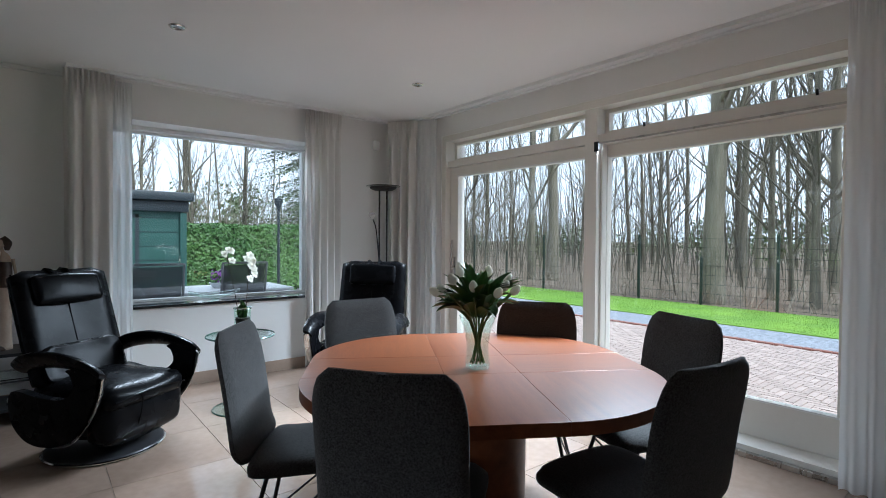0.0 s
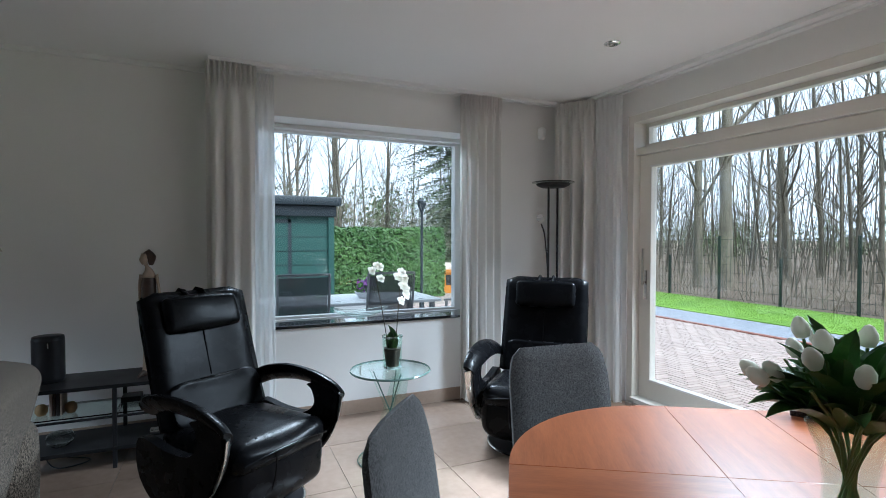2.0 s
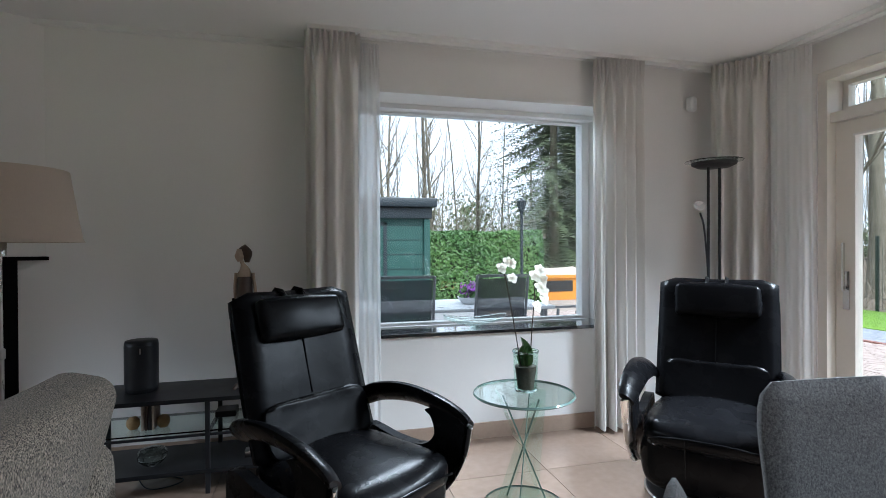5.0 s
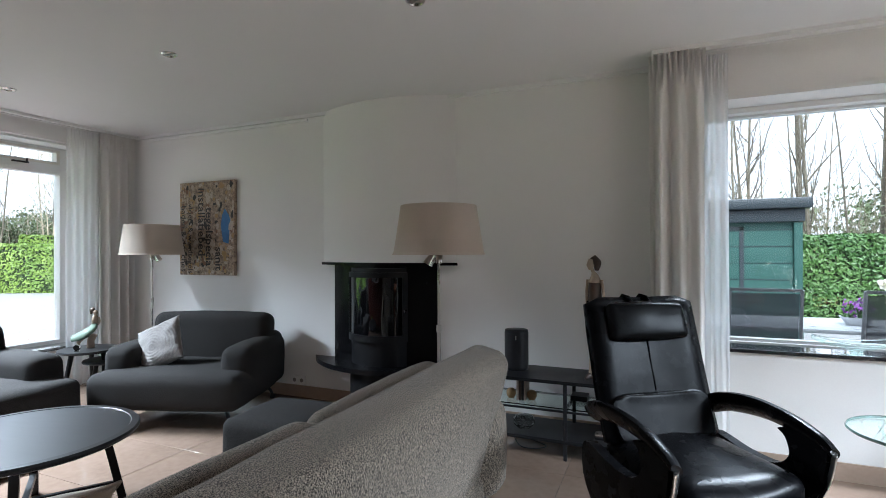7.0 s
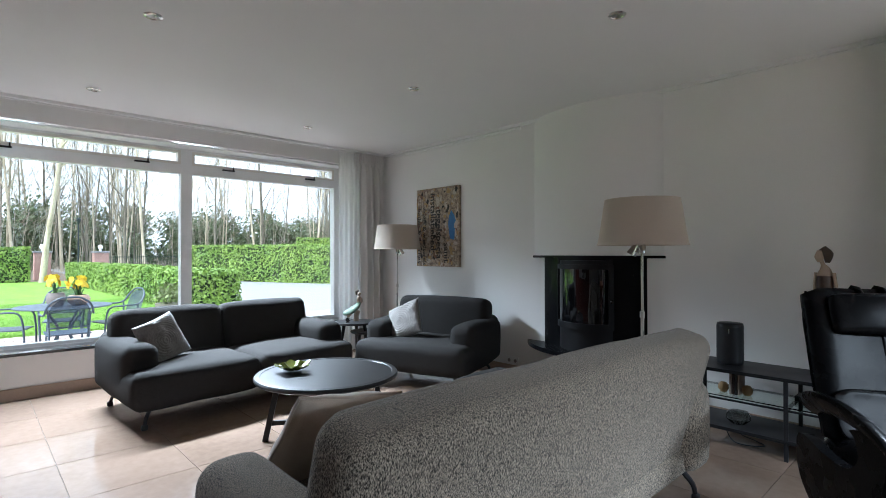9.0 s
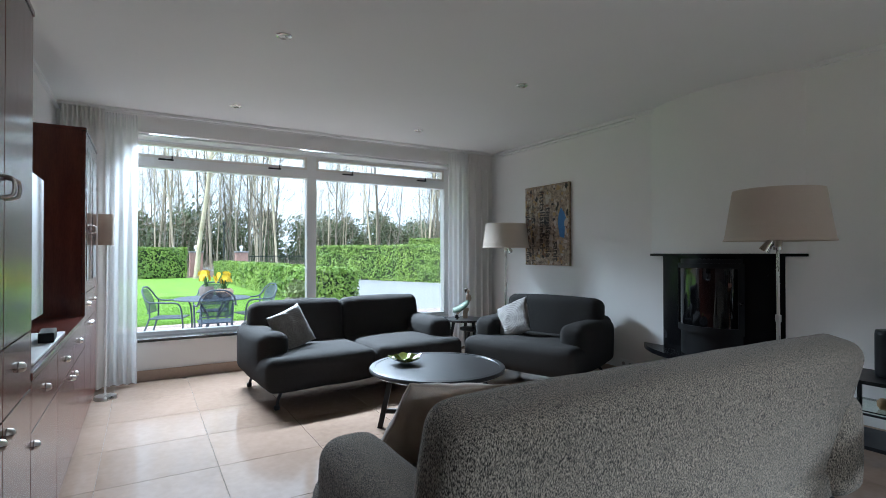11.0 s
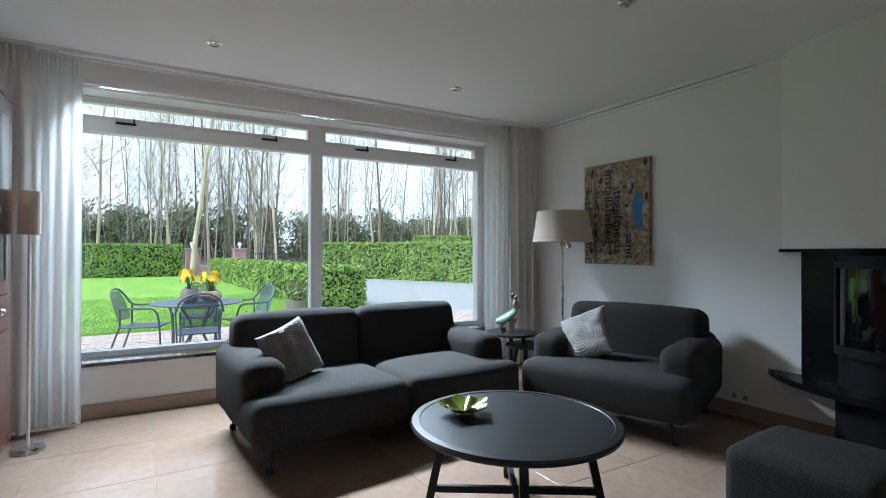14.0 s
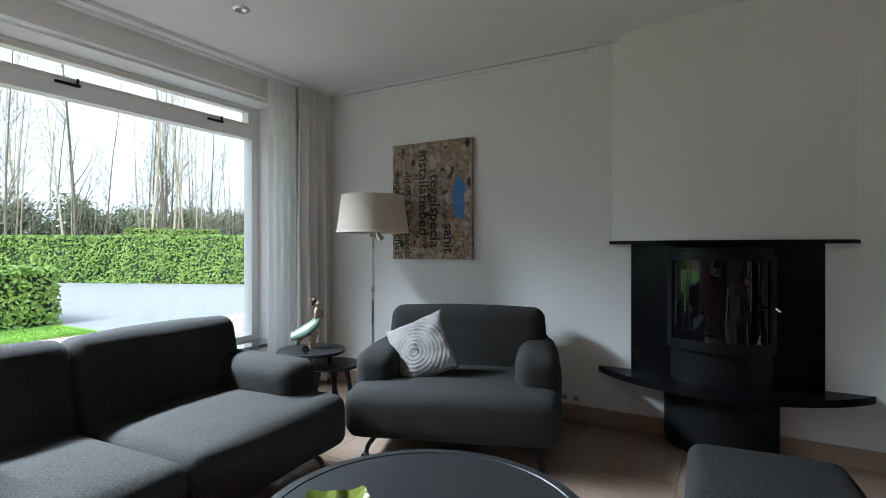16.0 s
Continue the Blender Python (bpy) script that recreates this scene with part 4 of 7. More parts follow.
tl = thing("torchere_lamp", pose(2.84, 4.36, 0, 0, 0, 0), "black uplighter floor lamp with a reading arm", "floor lamp")
part("base", lathe([(0.0, 0.0), (0.15, 0.0), (0.15, 0.015), (0.14, 0.025), (0.0, 0.025)], 40), M_BLACKMETAL, tl)
for dx in (-0.045, 0.045):
    part("pole", lathe([(0.009, 0.02), (0.009, 1.81), (0.0, 1.81)], 12, dx, 0), M_BLACKMETAL, tl)
part("dish", lathe([(0.0, 1.805), (0.10, 1.808), (0.135, 1.825), (0.14, 1.84), (0.125, 1.842), (0.0, 1.825)], 48), M_BLACKMETAL, tl, "flat black uplighter bowl")
part("glass_disc", lathe([(0.0, 1.846), (0.175, 1.846), (0.178, 1.849), (0.175, 1.852), (0.0, 1.852)], 48), M_GREENGLASS, tl, "clear glass disc above the bowl")
bm = bmesh.new()
tube(bm, bend([(-0.045, 0, 1.05), (-0.07, -0.01, 1.25), (-0.10, -0.02, 1.42), (-0.145, -0.04, 1.50)], 8), 0.006, 8)
ra = part("reading_arm", bm, M_BLACKMETAL, tl)
rh = part("reading_head", lathe([(0.0, 0.0), (0.03, 0.002), (0.038, 0.012), (0.036, 0.014), (0.0, 0.008)], 24), M_STEEL, ra)
rh.matrix_basis = pose(-0.16, -0.045, 1.54, 60, -30, 0)

# ---- glass side table with the orchid ----
gt = thing("glass_table", pose(1.25, 3.86, 0), "round clear glass side table on crossed glass blades", "side table")
part("tabletop", lathe([(0.0, 0.556), (0.246, 0.556), (0.25, 0.561), (0.246, 0.568), (0.0, 0.568)], 64), M_TABLEGLASS, gt)
part("edge", lathe([(0.2465, 0.5555), (0.2515, 0.561), (0.2465, 0.5685)], 64), M_GLASSEDGE, gt, "green glass edge")
part("base_plate", lathe([(0.0, 0.0), (0.20, 0.0), (0.203, 0.005), (0.20, 0.010), (0.0, 0.010)], 64), M_TABLEGLASS, gt)
part("edge", lathe([(0.2005, 0.0), (0.2045, 0.005), (0.2005, 0.0105)], 64), M_GLASSEDGE, gt, "green glass edge")
for k in range(3):
    a = radians(120 * k + 15)
    bm = bmesh.new()
    bar(bm, (0.11 * math.cos(a), 0.11 * math.sin(a), 0.010), (0.13 * math.cos(a + 2.4), 0.13 * math.sin(a + 2.4), 0.556), 0.085, 0.008)
    part("blade", bm, M_TABLEGLASS, gt)
    bm = bmesh.new()
    bar(bm, (0.11 * math.cos(a) + 0.043 * math.sin(a), 0.11 * math.sin(a) - 0.043 * math.cos(a), 0.010), (0.13 * math.cos(a + 2.4) + 0.043 * math.sin(a), 0.13 * math.sin(a + 2.4) - 0.043 * math.cos(a), 0.556), 0.004, 0.008)
    part("edge", bm, M_GLASSEDGE, gt, "green glass edge")

orchid = thing("orchid_pot", pose(1.27, 3.88, 0.568), "white phalaenopsis orchid in a clear glass pot", "potted orchid")
part("pot", lathe([(0.0, 0.0), (0.055, 0.0), (0.058, 0.01), (0.064, 0.20), (0.061, 0.20), (0.054, 0.014), (0.0, 0.012)], 40), M_TABLEGLASS, orchid)
part("rim", lathe([(0.060, 0.197), (0.064, 0.203), (0.067, 0.197), (0.064, 0.192), (0.060, 0.197)], 40), M_GLASSWARE, orchid, "thick clear rim")
part("base", lathe([(0.0, 0.001), (0.053, 0.001), (0.057, 0.008), (0.053, 0.013), (0.0, 0.013)], 40), M_GLASSWARE, orchid, "thick clear glass base")
part("inner_pot", lathe([(0.0, 0.014), (0.040, 0.014), (0.054, 0.125), (0.0, 0.125)], 32), M_SOIL, orchid, "dark bark filled inner pot")


def blade_leaf(bm, base, tip, width, droop, up=(0, 0, 1), cup=0.25):
    base, tip = Vector(base), Vector(tip)
    d = tip - base
    side = d.cross(Vector(up)).normalized()
    nn = side.cross(d).normalized()
    prev = None
    n = 8
    for i in range(n + 1):
        t = i / n
        w = width * math.sin(math.pi * min(1, t * 0.92 + 0.08)) ** 0.7
        c = base + d * t + nn * droop * math.sin(math.pi * t * 0.8)
        row = [bm.verts.new(c + side * w / 2 * s + nn * (abs(s) * w * cup)) for s in (-1, 0, 1)]
        if prev:
            bm.faces.new((prev[0], prev[1], row[1], row[0]))
            bm.faces.new((prev[1], prev[2], row[2], row[1]))
        prev = row


def flower5(bm, c, out, r, seed):
    rnd = random.Random(seed)
    out = Vector(out).normalized()
    s = out.orthogonal().normalized()
    u = out.cross(s)
    for k in range(5):
        a = 2 * math.pi * k / 5 + rnd.uniform(-0.1, 0.1)
        d = s * math.cos(a) + u * math.sin(a)
        rr = r * (1.1 if k in (1, 4) else 0.9)
        blade_leaf(bm, Vector(c), Vector(c) + d * rr + out * 0.006, rr * 0.85, 0.004, out, 0.08)


rnd = random.Random(5)
for tip, w in (((0.03, 0.02, 0.24), 0.065), ((-0.05, -0.02, 0.27), 0.07), ((0.05, -0.04, 0.20), 0.065), ((-0.06, 0.03, 0.16), 0.06)):
    bm = bmesh.new()
    blade_leaf(bm, (0, 0, 0.09), tip, w, 0.03)
    part("leaf", bm, M_LEAF, orchid)
stalks = [[(0.02, 0.0, 0.09), (0.03, -0.01, 0.3), (0.04, -0.02, 0.47), (0.03, -0.05, 0.56), (0.0, -0.10, 0.60)], [(-0.02, 0.0, 0.09), (-0.06, 0.0, 0.33), (-0.10, -0.01, 0.52), (-0.12, -0.02, 0.62), (-0.10, -0.05, 0.66)]]
for si, pts in enumerate(stalks):
    line = bend(pts, 6)
    bm = bmesh.new()
    tube(bm, line, 0.0028, 6)
    st = part("stalk", bm, M_SOIL, orchid, "dark slender flower stalk")
    for k, i in enumerate(range(10, len(line), 2) if si == 0 else range(15, len(line), 3)):
        bm = bmesh.new()
        off = Vector((rnd.uniform(-0.03, 0.03), rnd.uniform(-0.05, 0.0), rnd.uniform(-0.02, 0.01)))
        flower5(bm, line[i] + off, (rnd.uniform(-0.3, 0.3), -1, rnd.uniform(-0.1, 0.2)), 0.033 if si == 0 else 0.029, 40 + i)
        part("flower", bm, M_PETAL, st)

# ---- tulips on the dining table ----
vase = thing("tulip_vase", pose(1.52, 1.50, 0.751), "bunch of white tulips in a waisted clear glass vase", "flower vase")
part("vase", lathe([(0.0, 0.0), (0.052, 0.0), (0.056, 0.012), (0.050, 0.06), (0.048, 0.10), (0.060, 0.17), (0.082, 0.225), (0.080, 0.226), (0.056, 0.17), (0.044, 0.10), (0.046, 0.06), (0.050, 0.012), (0.0, 0.006)], 48), M_TABLEGLASS, vase)
rnd = random.Random(11)
for k in range(26):
    a = 2 * math.pi * k / 26 * 2.618
    s = 0.03 + 0.145 * math.sqrt((k + 1) / 26)
    top = Vector((s * math.cos(a), s * math.sin(a), 0.43 - s * 0.62 + rnd.uniform(-0.03, 0.03)))
    foot = Vector((-0.030 * math.cos(a + 0.6), -0.030 * math.sin(a + 0.6), 0.02))
    mid = Vector((0.035 * math.cos(a), 0.035 * math.sin(a), 0.20))
    bm = bmesh.new()
    tube(bm, bend([foot, mid, top], 5), 0.0035, 6)
    part("stem", bm, M_STEM, vase)
    for q in range(3):
        bm = bmesh.new()
        b = a + rnd.uniform(-0.9, 0.9)
        tip = Vector(((s + 0.01 + rnd.uniform(0, 0.06)) * math.cos(b), (s + 0.01 + rnd.uniform(0, 0.06)) * math.sin(b), top.z + rnd.uniform(-0.11, 0.05)))
        blade_leaf(bm, mid + Vector((0, 0, 0.02)), tip, rnd.uniform(0.045, 0.075), 0.04)
        part("leaf", bm, M_LEAF, vase)
    if k % 3 != 1:
        bm = bmesh.new()
        disc_lathe(bm, [(0.0, 0.0), (0.013, 0.003), (0.019, 0.018), (0.018, 0.032), (0.009, 0.048), (0.0, 0.053)], 10)
        fl = part("flower", bm, M_PETAL, vase, angle=80)
        d = (top - mid).normalized()
        fl.matrix_basis = Matrix.Translation(top) @ d.to_track_quat("Z", "Y").to_matrix().to_4x4()


# ---- stove ----
def segment(x0, x1, y0, sag, n=24):
    """A plan outline: a flat back on the wall and a bowed front."""
    c, h = (x0 + x1) / 2, (x1 - x0) / 2
    r = (h * h + sag * sag) / (2 * sag)
    half = math.asin(h / r)
    return [(x0, y0)] + [(c + r * math.sin(-half + 2 * half * i / n), y0 - (r * math.cos(-half + 2 * half * i / n) - r * math.cos(half))) for i in range(n + 1)][1:-1] + [(x1, y0)]


setting("chimney_breast", prism(segment(-2.54, -1.25, YN, 0.17), 1.245, H - 0.001), M_WALL, "bowed white plaster chimney breast", smooth=True)
st = thing("wood_stove", pose(0, 0, 0), "black built-in wood stove with a curved glass door", "stove")
part("mantel", prism(segment(-2.56, -1.235, YN - 0.001, 0.185), 1.222, 1.244, 0.003), M_BLACKSTONE, st, "thin black stone mantel slab")
part("surround", prism(segment(-2.42, -1.39, YN - 0.001, 0.13), 0.40, 1.222), M_BLACKSTONE, st, "black stone side panels")
part("hearth_shelf", prism(segment(-2.63, -1.17, YN - 0.001, 0.36), 0.36, 0.40, 0.003), M_BLACKSTONE, st, "black stone hearth shelf with pointed ends")
part("pedestal", prism(segment(-2.22, -1.60, YN - 0.001, 0.27), 0.0, 0.36), M_STOVE, st)
FX0, FX1 = -2.17, -1.64
part("stove_body", prism(segment(FX0, FX1, YN - 0.11, 0.13), 0.40, 1.20), M_STOVE, st)
fc, fh, fs = (FX0 + FX1) / 2, (FX1 - FX0) / 2, 0.145
fr = (fh * fh + fs * fs) / (2 * fs)
half = math.asin(fh / fr)


def bowed(z0, z1, a0, a1, off, thick, n=16):
    bm = bmesh.new()
    rows = []
    for i in range(n + 1):
        a = a0 + (a1 - a0) * i / n
        rows.append([bm.verts.new((fc + (fr + o) * math.sin(a), YN - 0.11 + fr * math.cos(half) - (fr + o) * math.cos(a), z)) for o in (off, off + thick) for z in (z0, z1)])
    for p, q in zip(rows, rows[1:]):
        for i, j in ((0, 1), (1, 3), (3, 2), (2, 0)):
            bm.faces.new((p[i], p[j], q[j], q[i]))
    bm.faces.new(rows[0][:2] + rows[0][:1:-1])
    bm.faces.new(rows[-1][:2] + rows[-1][:1:-1])
    return bm


dfr = part("stove_door", bowed(0.60, 0.655, -half, half, 0.0, 0.022), M_STOVE, st, "cast iron door frame")
part("frame_top", bowed(1.125, 1.165, -half, half, 0.0, 0.022), M_STOVE, dfr)
part("frame_side", bowed(0.655, 1.125, -half, -half * 0.86, 0.0, 0.022), M_STOVE, dfr)
part("frame_side", bowed(0.655, 1.125, half * 0.86, half, 0.0, 0.022), M_STOVE, dfr)
part("glass", bowed(0.655, 1.125, -half * 0.86, half * 0.86, 0.004, 0.006), M_DARKGLASS, dfr, "dark curved stove glass")
bm = bmesh.new()
hx = fc + (fr + 0.03) * math.sin(half * 0.93)
hy = YN - 0.11 + fr * math.cos(half) - (fr + 0.03) * math.cos(half * 0.93)
tube(bm, [(hx, hy + 0.01, 0.86), (hx, hy - 0.03, 0.86), (hx + 0.02, hy - 0.045, 0.845)], 0.007, 8)
part("door_handle", bm, M_CHROME, dfr, "small metal door knob")

# ---- rack with speaker and statuette ----
M_BLACKBOARD = material("black_laminate", (0.017, 0.017, 0.019), (0.012, 0.012, 0.013), rough=0.4, scale=6, fine=100, fine_bump=0.1, spec=0.2)
rk = thing("media_rack", pose(0, 0, 0), "low black metal rack with three shelves", "rack")
RX0, RX1, RY0, RY1 = -0.91, 0.22, 4.40, 4.80
for z in (0.13, 0.505):
    part("shelf", rbox(RX0, RX1, RY0, RY1, z - 0.022, z, 0.003), M_BLACKBOARD, rk)
part("glass_shelf", rbox(RX0 + 0.03, RX1 - 0.03, RY0 + 0.03, RY1 - 0.03, 0.318, 0.326, 0.002), M_GREENGLASS, rk, "clear glass middle shelf")
for x in (RX0 + 0.02, -0.30, RX1 - 0.02):
    for y in (RY0 + 0.015, RY1 - 0.015):
        part("leg", rbox(x - 0.011, x + 0.011, y - 0.011, y + 0.011, 0.0, 0.483, 0.002), M_BLACKMETAL, rk)
    part("side_bar", boxes((x - 0.008, x + 0.008, RY0 + 0.026, RY1 - 0.026, 0.30, 0.316)), M_BLACKMETAL, rk)
for y in (RY0 + 0.015, RY1 - 0.015):
    part("cross_bar", boxes((RX0 + 0.031, RX1 - 0.031, y - 0.006, y + 0.006, 0.303, 0.315)), M_BLACKMETAL, rk)
spk = thing("speaker", pose(-0.675, 4.64, 0.505, 0, 0, 12), "compact black wireless loudspeaker standing on the rack", "loudspeaker")
part("body", lathe([(0.0, 0.0), (0.078, 0.0), (0.082, 0.01), (0.082, 0.268), (0.078, 0.278), (0.0, 0.278)], 40), M_BLACKBOARD, spk, angle=80)
part("grille", lathe([(0.0825, 0.02), (0.0835, 0.024), (0.0835, 0.256), (0.0825, 0.26)], 40), M_BLACKMETAL, spk, "black mesh grille")
part("panel", rbox(-0.003, 0.003, -0.0865, -0.0825, 0.215, 0.245, 0.001), M_STEEL, spk, "small pale control strip")


# ---- wall unit with television ----
YF = 0.45


def half_knob(parent, x, z):
    k = part("knob", lathe([(0.0, 0.018), (0.008, 0.017), (0.014, 0.012), (0.017, 0.0), (0.0, 0.0)], 20), M_STEEL, parent, "half-round brushed steel knob")
    k.matrix_basis = pose(x, YF + 0.022, z, -90, 0, 0)


def front(t, x0, x1, z0, z1, knobs=()):
    f = part("front", rbox(x0 + 0.002, x1 - 0.002, YF, YF + 0.02, z0 + 0.002, z1 - 0.002, 0.002), M_MAHOGANY, t)
    for kx, kz in knobs:
        half_knob(f, kx, kz)
    return f


def tall_cabinet(x0, x1, label, glass_door):
    t = thing("tall_cabinet", pose(0, 0, 0), label, "cabinet", "mahogany wall units")
    part("carcass", boxes((x0, x1, YS + 0.02, YF - 0.001, 0.12, 2.075)), M_MAHOGANY, t, smooth=False)
    part("top_board", rbox(x0 - 0.004, x1 + 0.004, YS + 0.02, YF + 0.024, 2.0755, 2.095, 0.003), M_MAHOGANY, t)
    xm = (x0 + x1) / 2
    front(t, x0, xm, 0.12, 0.78, [(xm - 0.05, 0.73)])
    front(t, xm, x1, 0.12, 0.78, [(xm + 0.05, 0.73)])
    front(t, x0, xm, 0.78, 0.98, [((x0 + xm) / 2, 0.89)])
    front(t, xm, x1, 0.78, 0.98, [((x1 + xm) / 2, 0.89)])
    for a, b in ((x0, xm), (xm, x1)):
        f = front(t, a, b, 0.98, 2.075)
        bm = bmesh.new()
        kx = b - 0.035 if a == x0 else a + 0.035
        tube(bm, bend([(kx, YF + 0.02, 1.46), (kx, YF + 0.045, 1.45), (kx, YF + 0.045, 1.41), (kx, YF + 0.02, 1.40)], 4), 0.005, 8)
        part("handle", bm, M_STEEL, f, "small arched steel handle")
        if glass_door:
            part("glass", rbox(a + 0.09, b - 0.09, YF + 0.0205, YF + 0.0225, 1.06, 1.97, 0.0005), M_DARKGLASS, f, "dark glass panel")
    for x in (x0 + 0.05, x1 - 0.05):
        for y in (YS + 0.06, YF - 0.05):
            part("foot", rbox(x - 0.03, x + 0.03, y - 0.03, y + 0.03, 0.0, 0.119, 0.003), M_MAHOGANY, t)


tall_cabinet(-1.71, -0.88, "tall mahogany cabinet with plain doors and steel knobs", False)
tall_cabinet(-4.54, -3.60, "tall mahogany cabinet with dark glass doors", True)
lo = thing("low_cabinet", pose(0, 0, 0), "low mahogany sideboard with drawers between two tall cabinets", "cabinet", "mahogany wall units")
part("carcass", boxes((-3.598, -1.712, YS + 0.02, YF - 0.001, 0.12, 0.80)), M_MAHOGANY, lo, smooth=False)
part("top_board", rbox(-3.598, -1.712, YS + 0.02, YF + 0.024, 0.802, 0.83, 0.003), M_MAHOGANY, lo)
for k in range(3):
    a = -3.598 + 0.6287 * k
    b = a + 0.6287
    front(lo, a, b, 0.12, 0.62, [(b - 0.06 if k % 2 == 0 else a + 0.06, 0.56)])
    front(lo, a, b, 0.62, 0.80, [((a + b) / 2, 0.71)])
for x in (-3.54, -2.65, -1.77):
    part("foot", rbox(x - 0.03, x + 0.03, YF - 0.08, YF - 0.02, 0.0, 0.119, 0.003), M_MAHOGANY, lo)
tv = thing("television", pose(-2.25, 0.35, 0.83), "large flat television on a white-edged foot", "television")
part("screen", rbox(-0.50, 0.50, 0.0, 0.012, 0.105, 0.795, 0.003), M_DARKGLASS, tv, "dark glossy screen")
part("housing", rbox(-0.505, 0.505, -0.045, -0.001, 0.10, 0.80, 0.006), M_BLACKBOARD, tv)
part("neck", rbox(-0.05, 0.05, -0.03, 0.01, 0.012, 0.099, 0.004), M_BLACKBOARD, tv)
part("foot", rbox(-0.50, 0.40, -0.12, 0.105, 0.0, 0.011, 0.004), M_WHITE, tv, "pale glossy stand plate")
dec = single("media_box", rbox(-0.10, 0.10, -0.03, 0.03, 0.0, 0.045, 0.004), M_BLACKBOARD, "small black media box on the television stand", "media box", pose(-2.45, 0.42, 0.8412, 0, 0, 4))
sl = thing("floor_lamp", pose(-4.68, 0.53, 0), "slim floor lamp with a white cylinder shade", "floor lamp")
part("base", lathe([(0.0, 0.0), (0.085, 0.0), (0.088, 0.01), (0.08, 0.03), (0.0, 0.034)], 32), M_STEEL, sl)
part("pole", lathe([(0.008, 0.03), (0.008, 1.34), (0.0, 1.34)], 12), M_WHITE, sl)
part("shade", lathe([(0.058, 1.32), (0.058, 1.585), (0.055, 1.585), (0.055, 1.32), (0.058, 1.32)], 32), M_SHADE, sl)

# ---- picture ----
M_COLLAGE = material("torn_paper_collage", (0.52, 0.41, 0.30), (0.07, 0.042, 0.028), rough=0.6, scale=26, fine=80, bump=0.6, fine_bump=0.5, dist=0.004)
M_PAPER = material("pale_torn_paper", (0.56, 0.49, 0.41), (0.36, 0.29, 0.22), rough=0.7, scale=30, fine=90)
M_RUST = material("rust_brown_paint", (0.22, 0.11, 0.06), (0.12, 0.06, 0.035), rough=0.6, scale=30, fine=90)
M_OCHRE = material("ochre_paint", (0.42, 0.28, 0.13), (0.30, 0.19, 0.08), rough=0.6, scale=30, fine=90)
M_INK = material("black_print", (0.02, 0.018, 0.016), (0.012, 0.011, 0.010), rough=0.55, scale=40, fine=120)
M_BLUE = material("blue_paint", (0.05, 0.20, 0.46), (0.03, 0.13, 0.34), rough=0.5, scale=20, fine=80)
pic = thing("painting", pose(-3.945, YN, 1.58), "mixed-media collage canvas in browns with printed words", "painting")
PW, PH = 0.372, 0.473
part("canvas", rbox(-PW, PW, -0.042, -0.004, -PH, PH, 0.004), M_COLLAGE, pic)
rnd = random.Random(3)


def blot(cx, cz, w, h, n=11):
    pts = []
    for i in range(n):
        a = 2 * math.pi * i / n
        q = rnd.uniform(0.55, 1.1)
        pts.append((max(-PW + 0.004, min(PW - 0.004, cx + w * q * math.cos(a))), max(-PH + 0.004, min(PH - 0.004, cz + h * q * math.sin(a)))))
    return pts


def flat_patch(pts, y, mat, name):
    bm = bmesh.new()
    a, b = [bm.verts.new((x, y, z)) for x, z in pts], [bm.verts.new((x, -0.0415, z)) for x, z in pts]
    bm.faces.new(a)
    for i in range(len(pts)):
        j = (i + 1) % len(pts)
        bm.faces.new((a[i], a[j], b[j], b[i]))
    part(name, bm, mat, pic, smooth=False)


for i in range(290):
    m = rnd.choice((M_PAPER, M_PAPER, M_RUST, M_OCHRE, M_INK, M_OCHRE, M_PAPER, M_PAPER))
    s = rnd.uniform(0.01, 0.042)
    flat_patch(blot(rnd.uniform(-PW, PW), rnd.uniform(-PH, PH), s * rnd.uniform(0.4, 1), s * rnd.uniform(0.5, 1.4)), -0.0424 - 0.000007 * i, m, "paper_patch")
flat_patch([(0.20, 0.02), (0.23, -0.14), (0.30, -0.16), (0.31, -0.04), (0.335, 0.05), (0.30, 0.13), (0.25, 0.19), (0.215, 0.12)], -0.0448, M_BLUE, "blue_patch")
flat_patch([(0.30, -0.02), (0.35, -0.03), (0.365, 0.06), (0.33, 0.07), (0.305, 0.03)], -0.0452, M_PAPER, "paper_patch")


def words(s, size, m, mat, parent, name="lettering", bold=0.0):
    cu = bpy.data.curves.new(name, "FONT")
    cu.body, cu.size, cu.extrude, cu.offset, cu.resolution_u = s, size, 0.0004, bold, 2
    tmp = new(name, cu)
    me = bpy.data.meshes.new_from_object(tmp)
    bpy.data.objects.remove(tmp)
    me.materials.append(mat)
    ob = new(name, me)
    ob.parent = parent
    ob.matrix_basis = m
    return ob


for s, x, z, size, b in (("baden & douches", -0.345, 0.24, 0.098, 0.001), ("vloer- & wandtegels", -0.245, 0.255, 0.089, 0.001), ("installatiebed", -0.105, 0.41, 0.132, 0.003), ("tegelspecia", 0.0, 0.21, 0.135, 0.004), ("sanit", 0.13, -0.19, 0.125, 0.004)):
    words(s, size, pose(x, -0.0458, z, 90, 90, 0), M_INK, pic, bold=0.5 * b)


